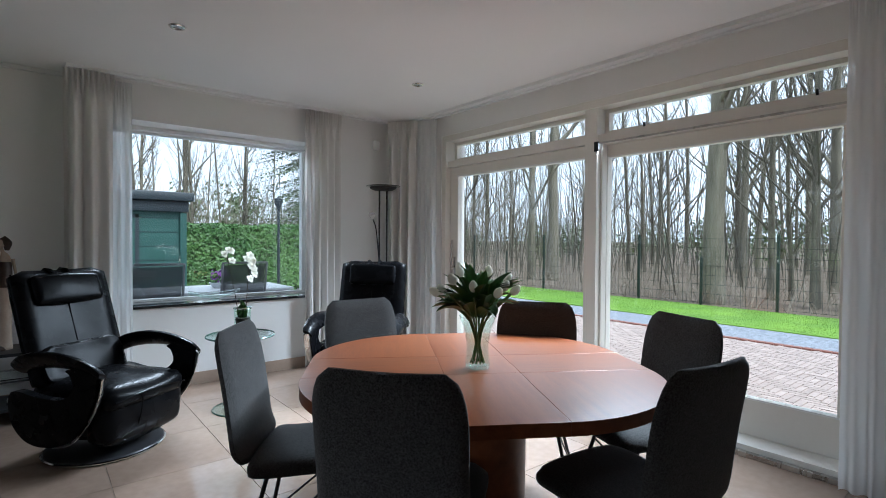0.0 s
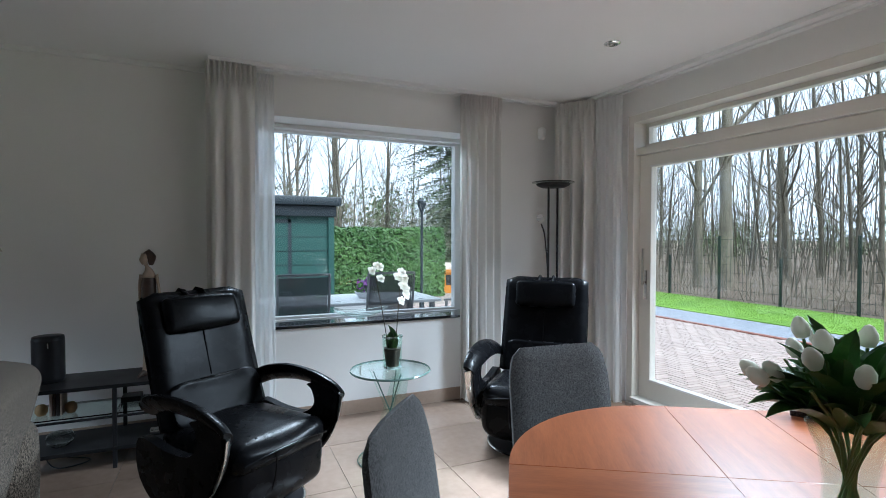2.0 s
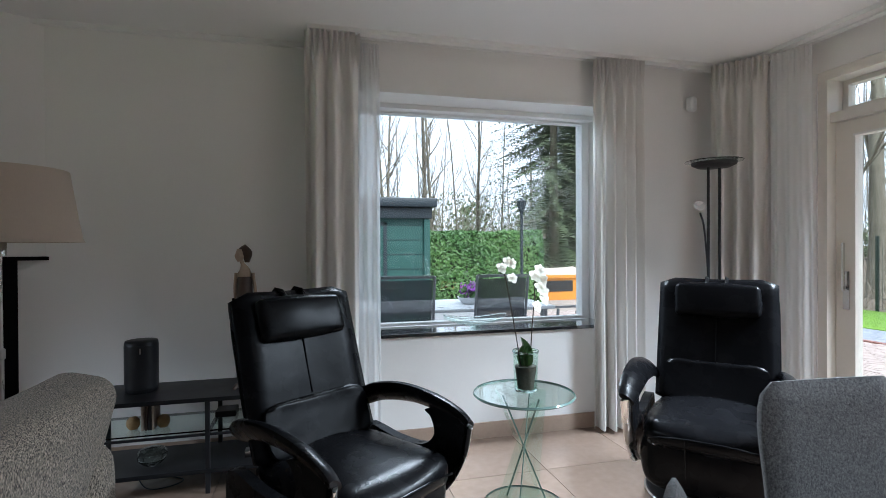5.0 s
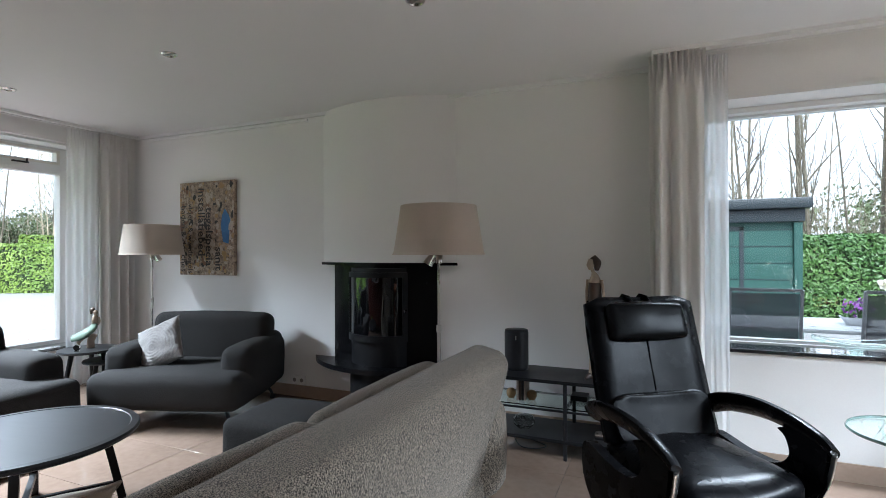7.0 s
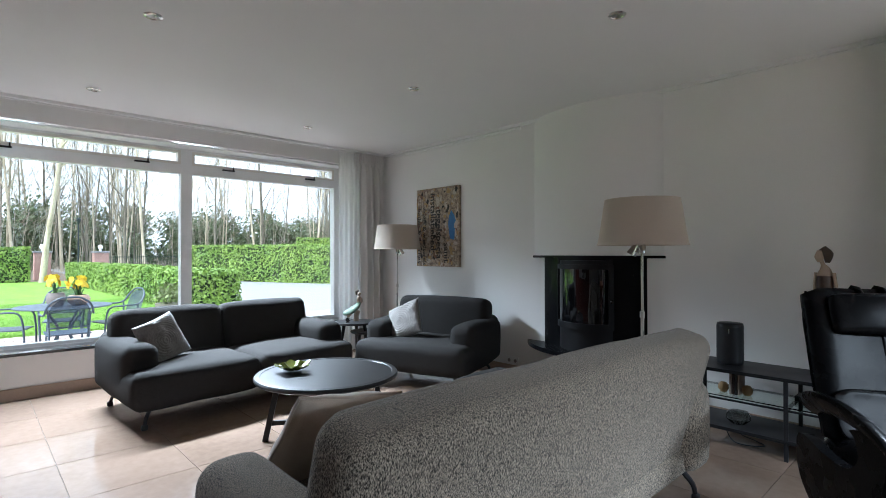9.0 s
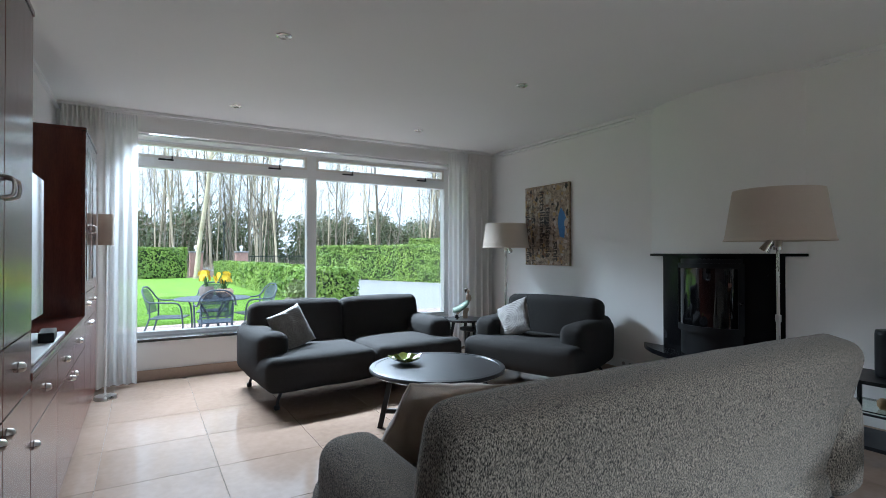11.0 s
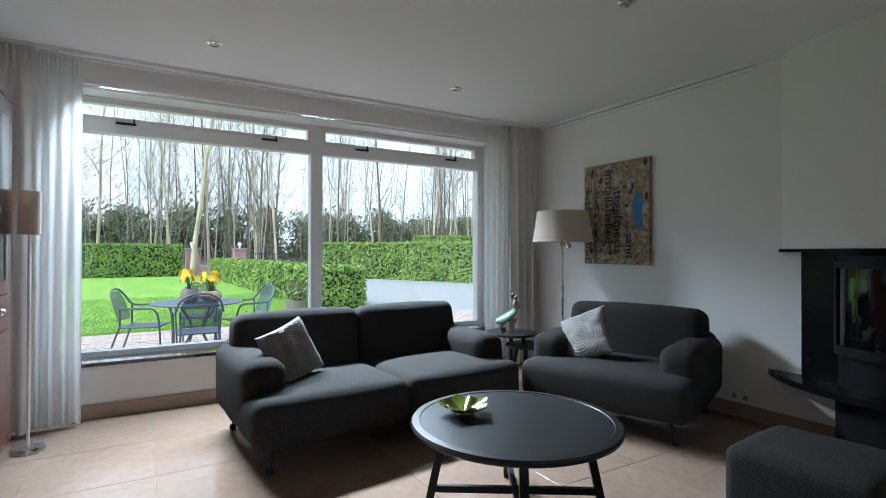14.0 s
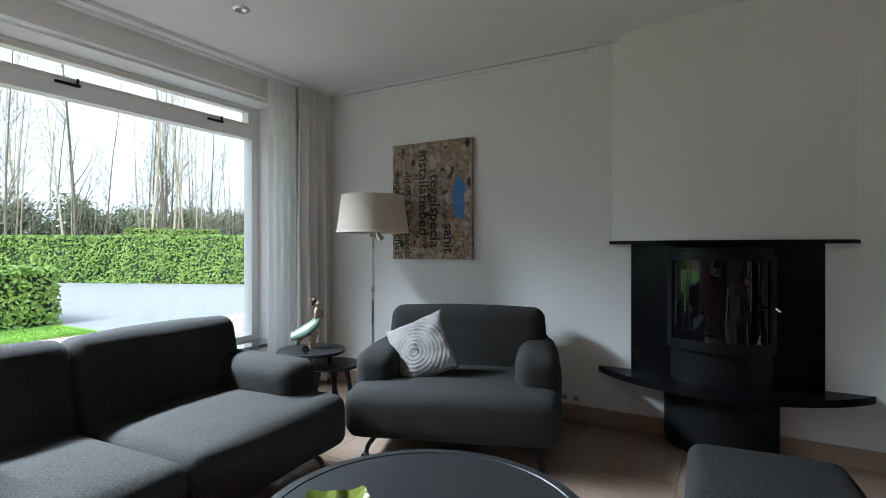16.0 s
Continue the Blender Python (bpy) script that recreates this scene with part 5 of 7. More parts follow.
# ---- figurines ----
def joined(name, rows, label, category, m):
    """One plain mesh with a colour for each stretch."""
    out = bmesh.new()
    mats = []
    for bm, mat in rows:
        if mat not in mats:
            mats.append(mat)
        bmesh.ops.recalc_face_normals(bm, faces=bm.faces[:])
        off = {}
        for v in bm.verts:
            off[v] = out.verts.new(v.co)
        for f in bm.faces:
            g2 = out.faces.new([off[v] for v in f.verts])
            g2.material_index = mats.index(mat)
            g2.smooth = True
        bm.free()
    me = bpy.data.meshes.new(name)
    out.to_mesh(me)
    out.free()
    for mt in mats:
        me.materials.append(mt)
    ob = new(name, me)
    ob.matrix_basis = m
    return tagged(ob, label, category)


M_CERAMIC = material("cream_ceramic", (0.46, 0.36, 0.27), (0.36, 0.27, 0.20), rough=0.4, scale=12, fine=90)
M_UMBER = material("dark_umber_glaze", (0.075, 0.045, 0.03), (0.045, 0.028, 0.02), rough=0.4, scale=25, fine=120)
M_SAGE = material("sage_green_glaze", (0.19, 0.26, 0.19), (0.08, 0.11, 0.085), rough=0.3, scale=14, fine=90)


def swept(pts, radii, seg=14, flat=1.0):
    line = bend(pts, 5)
    n = len(line)
    rs = []
    for i in range(n):
        u = i / (n - 1) * (len(radii) - 1)
        k = min(len(radii) - 2, int(u))
        rs.append(radii[k] + (radii[k + 1] - radii[k]) * (u - k))
    return tube(bmesh.new(), line, rs, seg, flat=flat)


joined("figurine", [
    (swept([(0, 0, 0.0), (0.0, 0, 0.10), (0.005, 0, 0.30), (0.0, 0, 0.48)], [0.045, 0.040, 0.036, 0.042], flat=0.7), M_CERAMIC),
    (swept([(0.0, 0, 0.44), (0.0, 0, 0.52), (0.0, 0, 0.60), (0.0, 0, 0.63)], [0.050, 0.046, 0.044, 0.034], flat=0.7), M_UMBER),
    (swept([(0.0, 0, 0.62), (0.0, 0, 0.66), (-0.01, 0, 0.69), (-0.02, 0, 0.72)], [0.048, 0.030, 0.012, 0.012], flat=0.6), M_CERAMIC),
    (swept([(-0.025, -0.004, 0.705), (-0.025, -0.006, 0.735), (-0.02, -0.004, 0.775)], [0.012, 0.027, 0.018]), M_CERAMIC),
    (swept([(0.012, 0.006, 0.70), (0.012, 0.008, 0.75), (-0.015, 0.004, 0.79)], [0.012, 0.030, 0.022]), M_UMBER),
    (swept([(0.045, 0, 0.64), (0.058, 0.0, 0.55), (0.066, 0, 0.46)], [0.011, 0.009, 0.008], 8), M_CERAMIC),
    (swept([(-0.045, 0, 0.64), (-0.054, 0.0, 0.55), (-0.050, 0, 0.45)], [0.011, 0.009, 0.008], 8), M_CERAMIC),
    (swept([(-0.01, -0.03, 0.0), (-0.02, -0.06, 0.02), (-0.035, -0.10, 0.006)], [0.02, 0.017, 0.008], 8), M_UMBER),
], "slender ceramic figurine in a brown dress standing on the rack", "figurine", pose(-0.135, 4.60, 0.505, 0, 0, -10))
joined("figurine", [
    (swept([(0.0, 0, 0.0), (0.0, 0, 0.06), (0.02, 0, 0.12)], [0.035, 0.03, 0.036], flat=0.6), M_CERAMIC),
    (swept([(-0.15, 0, 0.085), (-0.10, 0, 0.10), (-0.04, 0, 0.13), (0.02, 0, 0.18), (0.035, 0, 0.22)], [0.03, 0.045, 0.052, 0.042, 0.028], flat=0.5), M_SAGE),
    (swept([(-0.10, 0, 0.02), (-0.09, 0, 0.06), (-0.06, 0, 0.10)], [0.012, 0.02, 0.03], 8, flat=0.6), M_CERAMIC),
    (swept([(0.035, 0, 0.215), (0.035, 0, 0.25), (0.035, 0, 0.275), (0.035, 0, 0.295)], [0.026, 0.032, 0.024, 0.009], flat=0.6), M_CERAMIC),
    (swept([(0.035, 0, 0.29), (0.036, 0, 0.315), (0.036, 0, 0.335)], [0.010, 0.021, 0.012], 10), M_CERAMIC),
    (swept([(0.025, 0.004, 0.34), (0.01, 0.004, 0.335), (0.0, 0.004, 0.30)], [0.018, 0.022, 0.008], 10), M_UMBER),
    (swept([(0.06, 0, 0.27), (0.068, 0, 0.23), (0.05, 0, 0.20)], [0.010, 0.009, 0.008], 8), M_CERAMIC),
], "ceramic dancing figurine in a sage green dress", "figurine", pose(-4.42, 4.06, 0.487, 0, 0, 40))
wt = thing("table_clock", pose(-4.28, 3.86, 0.50, 0, 0, 30), "small round silver clock beside the figurine", "clock")
cb = part("case", lathe([(0.0, -0.012), (0.024, -0.012), (0.026, 0.0), (0.024, 0.012), (0.0, 0.012)], 28), M_CHROME, wt)
cb.matrix_basis = pose(0, 0, 0.032, 90, 0, 0)
part("foot", rbox(-0.018, 0.018, -0.01, 0.01, 0.0, 0.008, 0.002), M_CHROME, wt)

# ---- leaf bowl on the coffee table ----
bm = bmesh.new()
rings = []
for j in range(7):
    row = []
    for i in range(48):
        a = 2 * math.pi * i / 48
        lobe = 1 + 0.13 * math.cos(5 * a) + 0.04 * math.cos(15 * a)
        r = 0.115 * j / 6 * (lobe if j > 2 else 1)
        row.append(bm.verts.new((r * math.cos(a), r * math.sin(a), 0.006 + 0.042 * (j / 6) ** 2 + 0.005 * math.cos(10 * a) * j / 6)))
    rings.append(row)
for p, q in zip(rings, rings[1:]):
    for i in range(48):
        bm.faces.new((p[i], p[(i + 1) % 48], q[(i + 1) % 48], q[i]))
bmesh.ops.remove_doubles(bm, verts=bm.verts[:], dist=0.0005)
bmesh.ops.solidify(bm, geom=bm.faces[:], thickness=0.005)
single("leaf_bowl", bm, M_OLIVEGLASS, "leaf-shaped olive green glazed bowl on the coffee table", "bowl", pose(-2.76, 2.45, 0.4495, 0, 0, 20), angle=80)

# ---- small things on the rack ----
gb = thing("glass_bowl", pose(-0.60, 4.55, 0.13), "faceted clear glass bowl with a lid", "bowl")
part("bowl", lathe([(0.0, 0.0), (0.04, 0.0), (0.072, 0.03), (0.075, 0.06), (0.070, 0.06), (0.066, 0.032), (0.036, 0.006), (0.0, 0.006)], 10), M_GLASSWARE, gb, smooth=False)
part("lid", lathe([(0.072, 0.062), (0.06, 0.080), (0.02, 0.088), (0.0, 0.088), (0.0, 0.082), (0.055, 0.074), (0.068, 0.062)], 10), M_GLASSWARE, gb, smooth=False)
for k, (x, w, h, mt) in enumerate(((-0.64, 0.014, 0.15, M_PAPER), (-0.622, 0.012, 0.14, M_UMBER), (-0.606, 0.016, 0.155, M_INK), (-0.588, 0.010, 0.145, M_PAPER))):
    single("book", rbox(x, x + w, 4.50, 4.62, 0.3262, 0.3262 + h, 0.002), mt, "slim book standing on the glass shelf", "book", group="books on the rack")
for x in (-0.69, -0.545):
    single("ornament", lathe([(0.0, 0.0), (0.02, 0.0), (0.032, 0.02), (0.032, 0.045), (0.018, 0.062), (0.0, 0.066)], 20), M_OCHRE, "small round ochre pottery ornament", "ornament", pose(x, 4.55, 0.3262))
single("network_box", rbox(-0.30, -0.19, 4.62, 4.74, 0.3262, 0.36, 0.004), M_BLACKBOARD, "small black network box on the glass shelf", "network box")
single("trinket_box", rbox(-0.13, -0.03, 4.50, 4.57, 0.13, 0.165, 0.004), M_CHROME, "small shiny metal box on the lower shelf", "box")
bm = bmesh.new()
tube(bm, bend([(-0.70, 4.60, 0.105), (-0.66, 4.56, 0.03), (-0.60, 4.52, 0.006), (-0.50, 4.54, 0.006), (-0.46, 4.60, 0.006), (-0.54, 4.66, 0.006), (-0.62, 4.66, 0.03), (-0.64, 4.68, 0.105)], 8), 0.0035, 6)
single("cable", bm, M_BLACKMETAL, "loop of black cable on the floor under the rack", "cable")


def socket(x, n):
    t = thing("wall_socket", pose(x, YN, 0.152), "white double wall socket above the skirting", "wall socket", "wall sockets")
    for k in range(n):
        part("plate", rbox(-0.04 + 0.08 * k, 0.038 + 0.08 * k, -0.012, -0.001, -0.04, 0.04, 0.003), M_WHITE, t)
        w = part("well", lathe([(0.0, 0.0), (0.018, 0.0), (0.0185, 0.002), (0.0, 0.002)], 20), M_SHEDLESS, t, "grey socket well")
        w.matrix_basis = pose(-0.001 + 0.08 * k, -0.0122, 0, 90, 0, 0)


M_SHEDLESS = material("grey_plastic", (0.30, 0.30, 0.30), (0.26, 0.26, 0.26), rough=0.5)
socket(-2.86, 2)
socket(-4.84, 2)
single("motion_sensor", soft(-0.03, 0.03, -0.035, 0.02, -0.05, 0.05, 0.014, 0.006, warp=0.0), M_WHITE, "small white alarm sensor high in the corner", "alarm sensor", pose(2.98, YN2 - 0.021, 2.34, 0, 0, 20), angle=80)

# ---- glass boat bowl on the sill ----
bm = bmesh.new()
rows = []
for i in range(25):
    u = -1 + 2 * i / 24
    half_w = 0.10 * math.sqrt(max(0.0, 1 - u * u)) + 0.006
    row = []
    for j in range(13):
        v = -1 + 2 * j / 12
        row.append(bm.verts.new((0.225 * u, half_w * v, 0.012 + 0.055 * u * u + 0.045 * v * v * (1 - 0.5 * u * u))))
    rows.append(row)
for p, q in zip(rows, rows[1:]):
    for j in range(12):
        bm.faces.new((p[j], p[j + 1], q[j + 1], q[j]))
bmesh.ops.solidify(bm, geom=bm.faces[:], thickness=0.005)
bowl = thing("glass_bowl", pose(1.33, 4.88, WZ0 + 0.028), "clear glass boat-shaped bowl on the window sill", "bowl")
part("bowl", bm, M_TABLEGLASS, bowl, angle=80)
bm = bmesh.new()
rim = [(0.225 * u, sg * (0.10 * math.sqrt(max(0.0, 1 - u * u)) + 0.006), 0.012 + 0.055 * u * u + 0.045 * (1 - 0.5 * u * u)) for sg, us in ((1, range(-12, 13)), (-1, range(12, -13, -1))) for u in [k / 12 for k in us]]
tube(bm, rim + rim[:1], 0.004, 6, cap=False)
part("rim", bm, M_GLASSWARE, bowl, "thick polished rim")
part("foot", lathe([(0.0, 0.0), (0.035, 0.0), (0.038, 0.006), (0.03, 0.014), (0.0, 0.014)], 24), M_TABLEGLASS, bowl)


# ---- outdoors ----
M_GRASS = material("lawn_grass", (0.25, 0.42, 0.05), (0.13, 0.26, 0.03), rough=0.9, scale=1.6, fine=45, bump=0.5, fine_bump=1.0, dist=0.03)
M_GRAVEL = material("grey_gravel", (0.40, 0.42, 0.47), (0.10, 0.11, 0.13), rough=0.9, scale=22, fine=60, bump=0.8, fine_bump=1.0, dist=0.012)
M_LITTER = material("leaf_litter", (0.22, 0.165, 0.12), (0.11, 0.08, 0.055), rough=0.95, scale=2.5, fine=25, bump=0.8, fine_bump=1.0, dist=0.05)
M_DRIVE = material("pale_drive", (0.30, 0.30, 0.305), (0.23, 0.23, 0.235), rough=0.9, scale=3, fine=120, fine_bump=0.8, dist=0.006)
M_PAVER = material("paving_brick", (0.44, 0.355, 0.315), (0.34, 0.265, 0.235), rough=0.85, scale=9, fine=110, bump=0.4, fine_bump=0.6, dist=0.002, piece=0.09)
M_REDPAVER = material("red_edging_brick", (0.28, 0.12, 0.09), (0.20, 0.08, 0.06), rough=0.85, scale=9, fine=110, dist=0.003, piece=0.15)
M_SAND = material("joint_sand", (0.34, 0.28, 0.24), (0.26, 0.215, 0.18), rough=0.95, scale=10, fine=200, dist=0.004)
M_BARK = material("tree_bark", (0.22, 0.195, 0.145), (0.09, 0.078, 0.056), rough=0.95, scale=7, fine=60, bump=1.0, fine_bump=0.8, dist=0.02, stretch=(1, 1, 0.25), piece=0.3)
M_BIRCH = material("pale_bark", (0.62, 0.54, 0.40), (0.30, 0.25, 0.165), rough=0.9, scale=4, fine=40, bump=0.8, dist=0.01, stretch=(1, 1, 0.5), piece=0.25)
M_TWIG = material("brown_twigs", (0.40, 0.34, 0.265), (0.24, 0.20, 0.15), rough=0.95, scale=3, fine=30)
M_HEDGE = material("hedge_leaf", (0.27, 0.38, 0.06), (0.10, 0.19, 0.025), rough=0.5, scale=1.3, fine=9, piece=0.0)
# darker copy of the hedge leaf: shade of the north hedge put into colour
M_SHADEDHEDGE = material("shaded_hedge_leaf", (0.13, 0.24, 0.06), (0.05, 0.12, 0.03), rough=0.45, scale=1.3, fine=9)
M_HEDGEDARK = material("hedge_inner_shade", (0.025, 0.045, 0.012), (0.015, 0.025, 0.008), rough=0.9, scale=8, fine=50)
M_SHRUB = material("evergreen_shrub", (0.13, 0.165, 0.075), (0.07, 0.095, 0.045), rough=0.7, scale=1.0, fine=8)
M_SHED = material("dark_green_boards", (0.022, 0.075, 0.062), (0.016, 0.058, 0.048), rough=0.5, scale=2, fine=40, stretch=(0.3, 1, 3))
M_SHEDDARK = material("dark_trim", (0.020, 0.028, 0.034), (0.015, 0.021, 0.026), rough=0.5)
M_GARDEN = material("blue_grey_metal", (0.085, 0.11, 0.15), (0.065, 0.085, 0.12), rough=0.45, scale=6, fine=90)
G0 = -0.10

setting("ground", boxes((-400, 400, -400, 400, G0 - 0.5, G0 - 0.03)), M_LITTER, "woodland floor of brown leaf litter")
setting("lawn", boxes((-31.0, -10.35, -14, 5.6, G0 - 0.03, G0 + 0.0)), M_GRASS, "bright green mown lawn")
setting("lawn_strip", boxes((9.05, 11.35, -20, 40, G0 - 0.03, G0 + 0.01)), M_GRASS, "green grass strip along the fence")
setting("gravel_path", boxes((7.95, 9.05, -20, 40, G0 - 0.03, G0 - 0.005)), M_GRAVEL, "blue-grey gravel strip")
setting("road", boxes((-60, -5.9, 5.6, 15.6, G0 - 0.03, G0 - 0.008)), M_DRIVE, "pale gravel drive")
setting("patio_bed", boxes((3.76, 7.95, -20, 16, G0 - 0.03, G0 - 0.012)), M_SAND, "sand bed under the brick patio")
setting("patio_west", boxes((-10.35, -5.61, -8, 5.6, G0 - 0.03, G0 - 0.012)), M_SAND, "sand bed under the terrace")
setting("yard_north", boxes((-5.9, 3.76, 5.27, 16, G0 - 0.03, G0 - 0.012)), M_DRIVE, "pale paved yard")


def branchy(seed, h, r, limbs, mat_trunk, lean=0.03, first=0.14, spread=0.6, twigs=5, fork=False):
    """A bare winter tree: a tapered trunk, limbs that fork twice, and fine twigs."""
    rnd = random.Random(seed)
    t = thing("tree", pose(0, 0, -60), "bare deciduous tree with a slim branching crown", "tree")
    pts, dirn = [], Vector((rnd.uniform(-lean, lean), rnd.uniform(-lean, lean), 1))
    p = Vector((0, 0, -0.15))
    n = 9
    for i in range(n + 1):
        pts.append(p.copy())
        dirn += Vector((rnd.uniform(-0.06, 0.06), rnd.uniform(-0.06, 0.06), 0))
        p = p + dirn.normalized() * h / n
    rad = [r * (1.25 if i == 0 else 1) * (1 - 0.85 * i / n) for i in range(n + 1)]
    bm = bmesh.new()
    tube(bm, pts, rad, 10, cap=False)
    part("trunk", bm, mat_trunk, t, angle=180)
    bm = bmesh.new()

    def grow(start, d, length, rr, level):
        q, line, rs = start.copy(), [start.copy()], [rr]
        m = 5 if level == 0 else 4
        dd = d.copy()
        for i in range(m):
            dd = (dd + Vector((rnd.uniform(-0.25, 0.25), rnd.uniform(-0.25, 0.25), rnd.uniform(-0.05, 0.22)))).normalized()
            q = q + dd * length / m
            line.append(q.copy())
            rs.append(rr * (1 - 0.8 * (i + 1) / m))
        tube(bm, line, rs, 5 if level == 0 else 3, cap=False)
        if level < 2:
            for k in range(twigs if level == 0 else 2):
                i = rnd.randint(1, m)
                side = Vector((rnd.uniform(-1, 1), rnd.uniform(-1, 1), rnd.uniform(-0.1, 0.9))).normalized()
                grow(line[i], (dd * 0.6 + side * 0.8).normalized(), length * rnd.uniform(0.35, 0.6), max(0.006, rs[i] * 0.6), level + 1)

    for k in range(limbs):
        f = first + (0.97 - first) * (k + rnd.random() * 0.8) / limbs
        i = min(n - 1, int(f * n))
        s = pts[i].lerp(pts[i + 1], f * n - i)
        a = rnd.uniform(0, 2 * math.pi)
        d = Vector((math.cos(a) * spread, math.sin(a) * spread, rnd.uniform(0.35, 0.9))).normalized()
        grow(s, d, h * rnd.uniform(0.14, 0.30) * (1.1 - 0.5 * f), max(0.012, rad[i] * 0.42), 0)
    part("crown", bm, mat_trunk, t, angle=180)
    return t


kinds = [branchy(1, 15, 0.17, 24, M_BARK), branchy(2, 13, 0.12, 20, M_BARK, 0.08), branchy(3, 16, 0.26, 24, M_BARK, 0.04, 0.18, 0.7), branchy(4, 11, 0.08, 20, M_BARK, 0.1, 0.1), branchy(5, 14, 0.095, 20, M_BIRCH, 0.05, 0.25), branchy(6, 12, 0.055, 20, M_BIRCH, 0.09, 0.2)]
placed = [0] * len(kinds)


def tree_at(k, x, y, s, turn, slim=0.8):
    m = pose(x, y, G0 - 0.03, 0, 0, turn) @ Matrix.Diagonal((s * slim, s * slim, s, 1))
    if placed[k] == 0:
        kinds[k].matrix_basis = m
    else:
        c = copy_thing(kinds[k], m)
        c.matrix_basis = m
    placed[k] += 1


rnd = random.Random(77)
for i in range(135):      # the wood beyond the fence
    x = 12.6 + 38 * (i / 135) ** 1.2 + rnd.uniform(-0.5, 0.5)
    y = 6 + (x + 2) * rnd.uniform(-1.05, 1.6)
    tree_at(rnd.choice((0, 1, 1, 1, 3, 3, 0)), x, y, rnd.uniform(0.85, 1.25), rnd.uniform(0, 360), rnd.uniform(0.6, 0.85))
tree_at(2, 12.1, 4.95, 1.1, 40, 0.8)
tree_at(2, 13.2, 2.5, 0.95, 140, 0.75)
tree_at(2, 14.5, 11.5, 1.1, 200, 0.7)
for i in range(150):      # the wood beyond the garden
    x = -38 - 26 * (i / 150) - rnd.uniform(0, 1.5)
    y = rnd.uniform(-34, 46)
    tree_at(rnd.choice((4, 5, 3, 4, 3, 5, 1)), x, y, rnd.uniform(1.3, 1.8), rnd.uniform(0, 360), rnd.uniform(0.5, 0.72))
tree_at(4, -30.0, 3.3, 1.5, 30, 0.9)
for x, y, k, s in ((1.2, 24, 0, 1.0), (3.2, 22, 3, 1.2), (4.6, 20, 1, 0.9), (5.6, 26, 2, 0.9), (8.8, 19, 0, 0.8), (-1.0, 26, 1, 1.1), (11, 30, 3, 1.2), (7, 34, 1, 1.0), (2, 36, 3, 1.1), (14, 26, 1, 1.0), (-4, 33, 0, 0.9), (17, 34, 3, 1.1), (6.5, 40, 0, 0.8), (10.5, 42, 1, 1), (0.2, 20, 3, 0.9), (2.4, 18.5, 1, 0.7), (5.0, 17.5, 3, 0.75), (6.6, 21, 1, 0.9), (3.9, 27, 0, 0.9), (0.4, 30, 2, 0.8), (8.0, 25, 3, 1.1), (-2.5, 21, 3, 1.0)):
    tree_at(k, x, y, s, rnd.uniform(0, 360), 0.62)


def hedge(x0, x1, y0, y1, h, leaves, label, leaf=0.05, seed=1, mat=None):
    rnd = random.Random(seed)
    t = thing("hedge", pose(0, 0, 0), label, "hedge")
    # solid block, coloured nearly black for the shade between the leaves
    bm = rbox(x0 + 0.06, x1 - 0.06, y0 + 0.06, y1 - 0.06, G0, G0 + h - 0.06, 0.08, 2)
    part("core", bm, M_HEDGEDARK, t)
    verts, faces = [], []
    dx, dy = x1 - x0, y1 - y0
    areas = [dx * dy, dy * h, dy * h, dx * h, dx * h]
    tot = sum(areas)
    for side, ar in enumerate(areas):
        for _ in range(int(leaves * ar / tot)):
            u, v, o = rnd.random(), rnd.random(), rnd.uniform(-0.07, 0.02)
            if side == 0:
                p, nn = Vector((x0 + u * dx, y0 + v * dy, G0 + h + o)), Vector((0, 0, 1))
            elif side == 1:
                p, nn = Vector((x0 - o, y0 + u * dy, G0 + v * h)), Vector((-1, 0, 0.2))
            elif side == 2:
                p, nn = Vector((x1 + o, y0 + u * dy, G0 + v * h)), Vector((1, 0, 0.2))
            elif side == 3:
                p, nn = Vector((x0 + u * dx, y0 - o, G0 + v * h)), Vector((0, -1, 0.2))
            else:
                p, nn = Vector((x0 + u * dx, y1 + o, G0 + v * h)), Vector((0, 1, 0.2))
            p += 0.05 * noise.noise_vector(p * 1.7)
            nn = (nn + Vector((rnd.uniform(-1, 1), rnd.uniform(-1, 1), rnd.uniform(-0.6, 1))) * 0.8).normalized()
            s = nn.orthogonal().normalized()
            w = nn.cross(s)
            a = rnd.uniform(0, 6.3)
            s, w = s * math.cos(a) + w * math.sin(a), w * math.cos(a) - s * math.sin(a)
            L = leaf * rnd.uniform(0.7, 1.3)
            i = len(verts)
            verts += [p - s * L, p + w * L * 0.45 + nn * L * 0.1, p + s * L, p - w * L * 0.45 + nn * L * 0.1]
            faces.append((i, i + 1, i + 2, i + 3))
    me = bpy.data.meshes.new("foliage")
    me.from_pydata(verts, [], faces)
    me.materials.append(mat or M_HEDGE)
    ob = new("foliage", me)
    ob.parent = t
    ob["kind"] = "stuff"
    return t


HL = "clipped green laurel hedge with a flat top"
hedge(2.3, 5.6, 12.7, 13.7, 1.72, 24000, HL, 0.042, 1, M_SHADEDHEDGE)
hedge(-31.8, -30.6, -12, 2.9, 1.68, 24000, HL, 0.07, 2)
hb = hedge(0.0, 16.6, 0.0, 1.15, 0.95, 34000, HL, 0.05, 3)
hb.matrix_basis = pose(-11.75, 5.6, 0, 0, 0, 181.5)
hc = hedge(0.0, 17.0, 0.0, 1.3, 1.76, 30000, HL, 0.065, 4)
hc.matrix_basis = pose(-27.4, 9.0, 0, 0, 0, 24)
hd2 = hedge(0.0, 5.0, 0.0, 1.3, 2.45, 9000, HL, 0.08, 5)
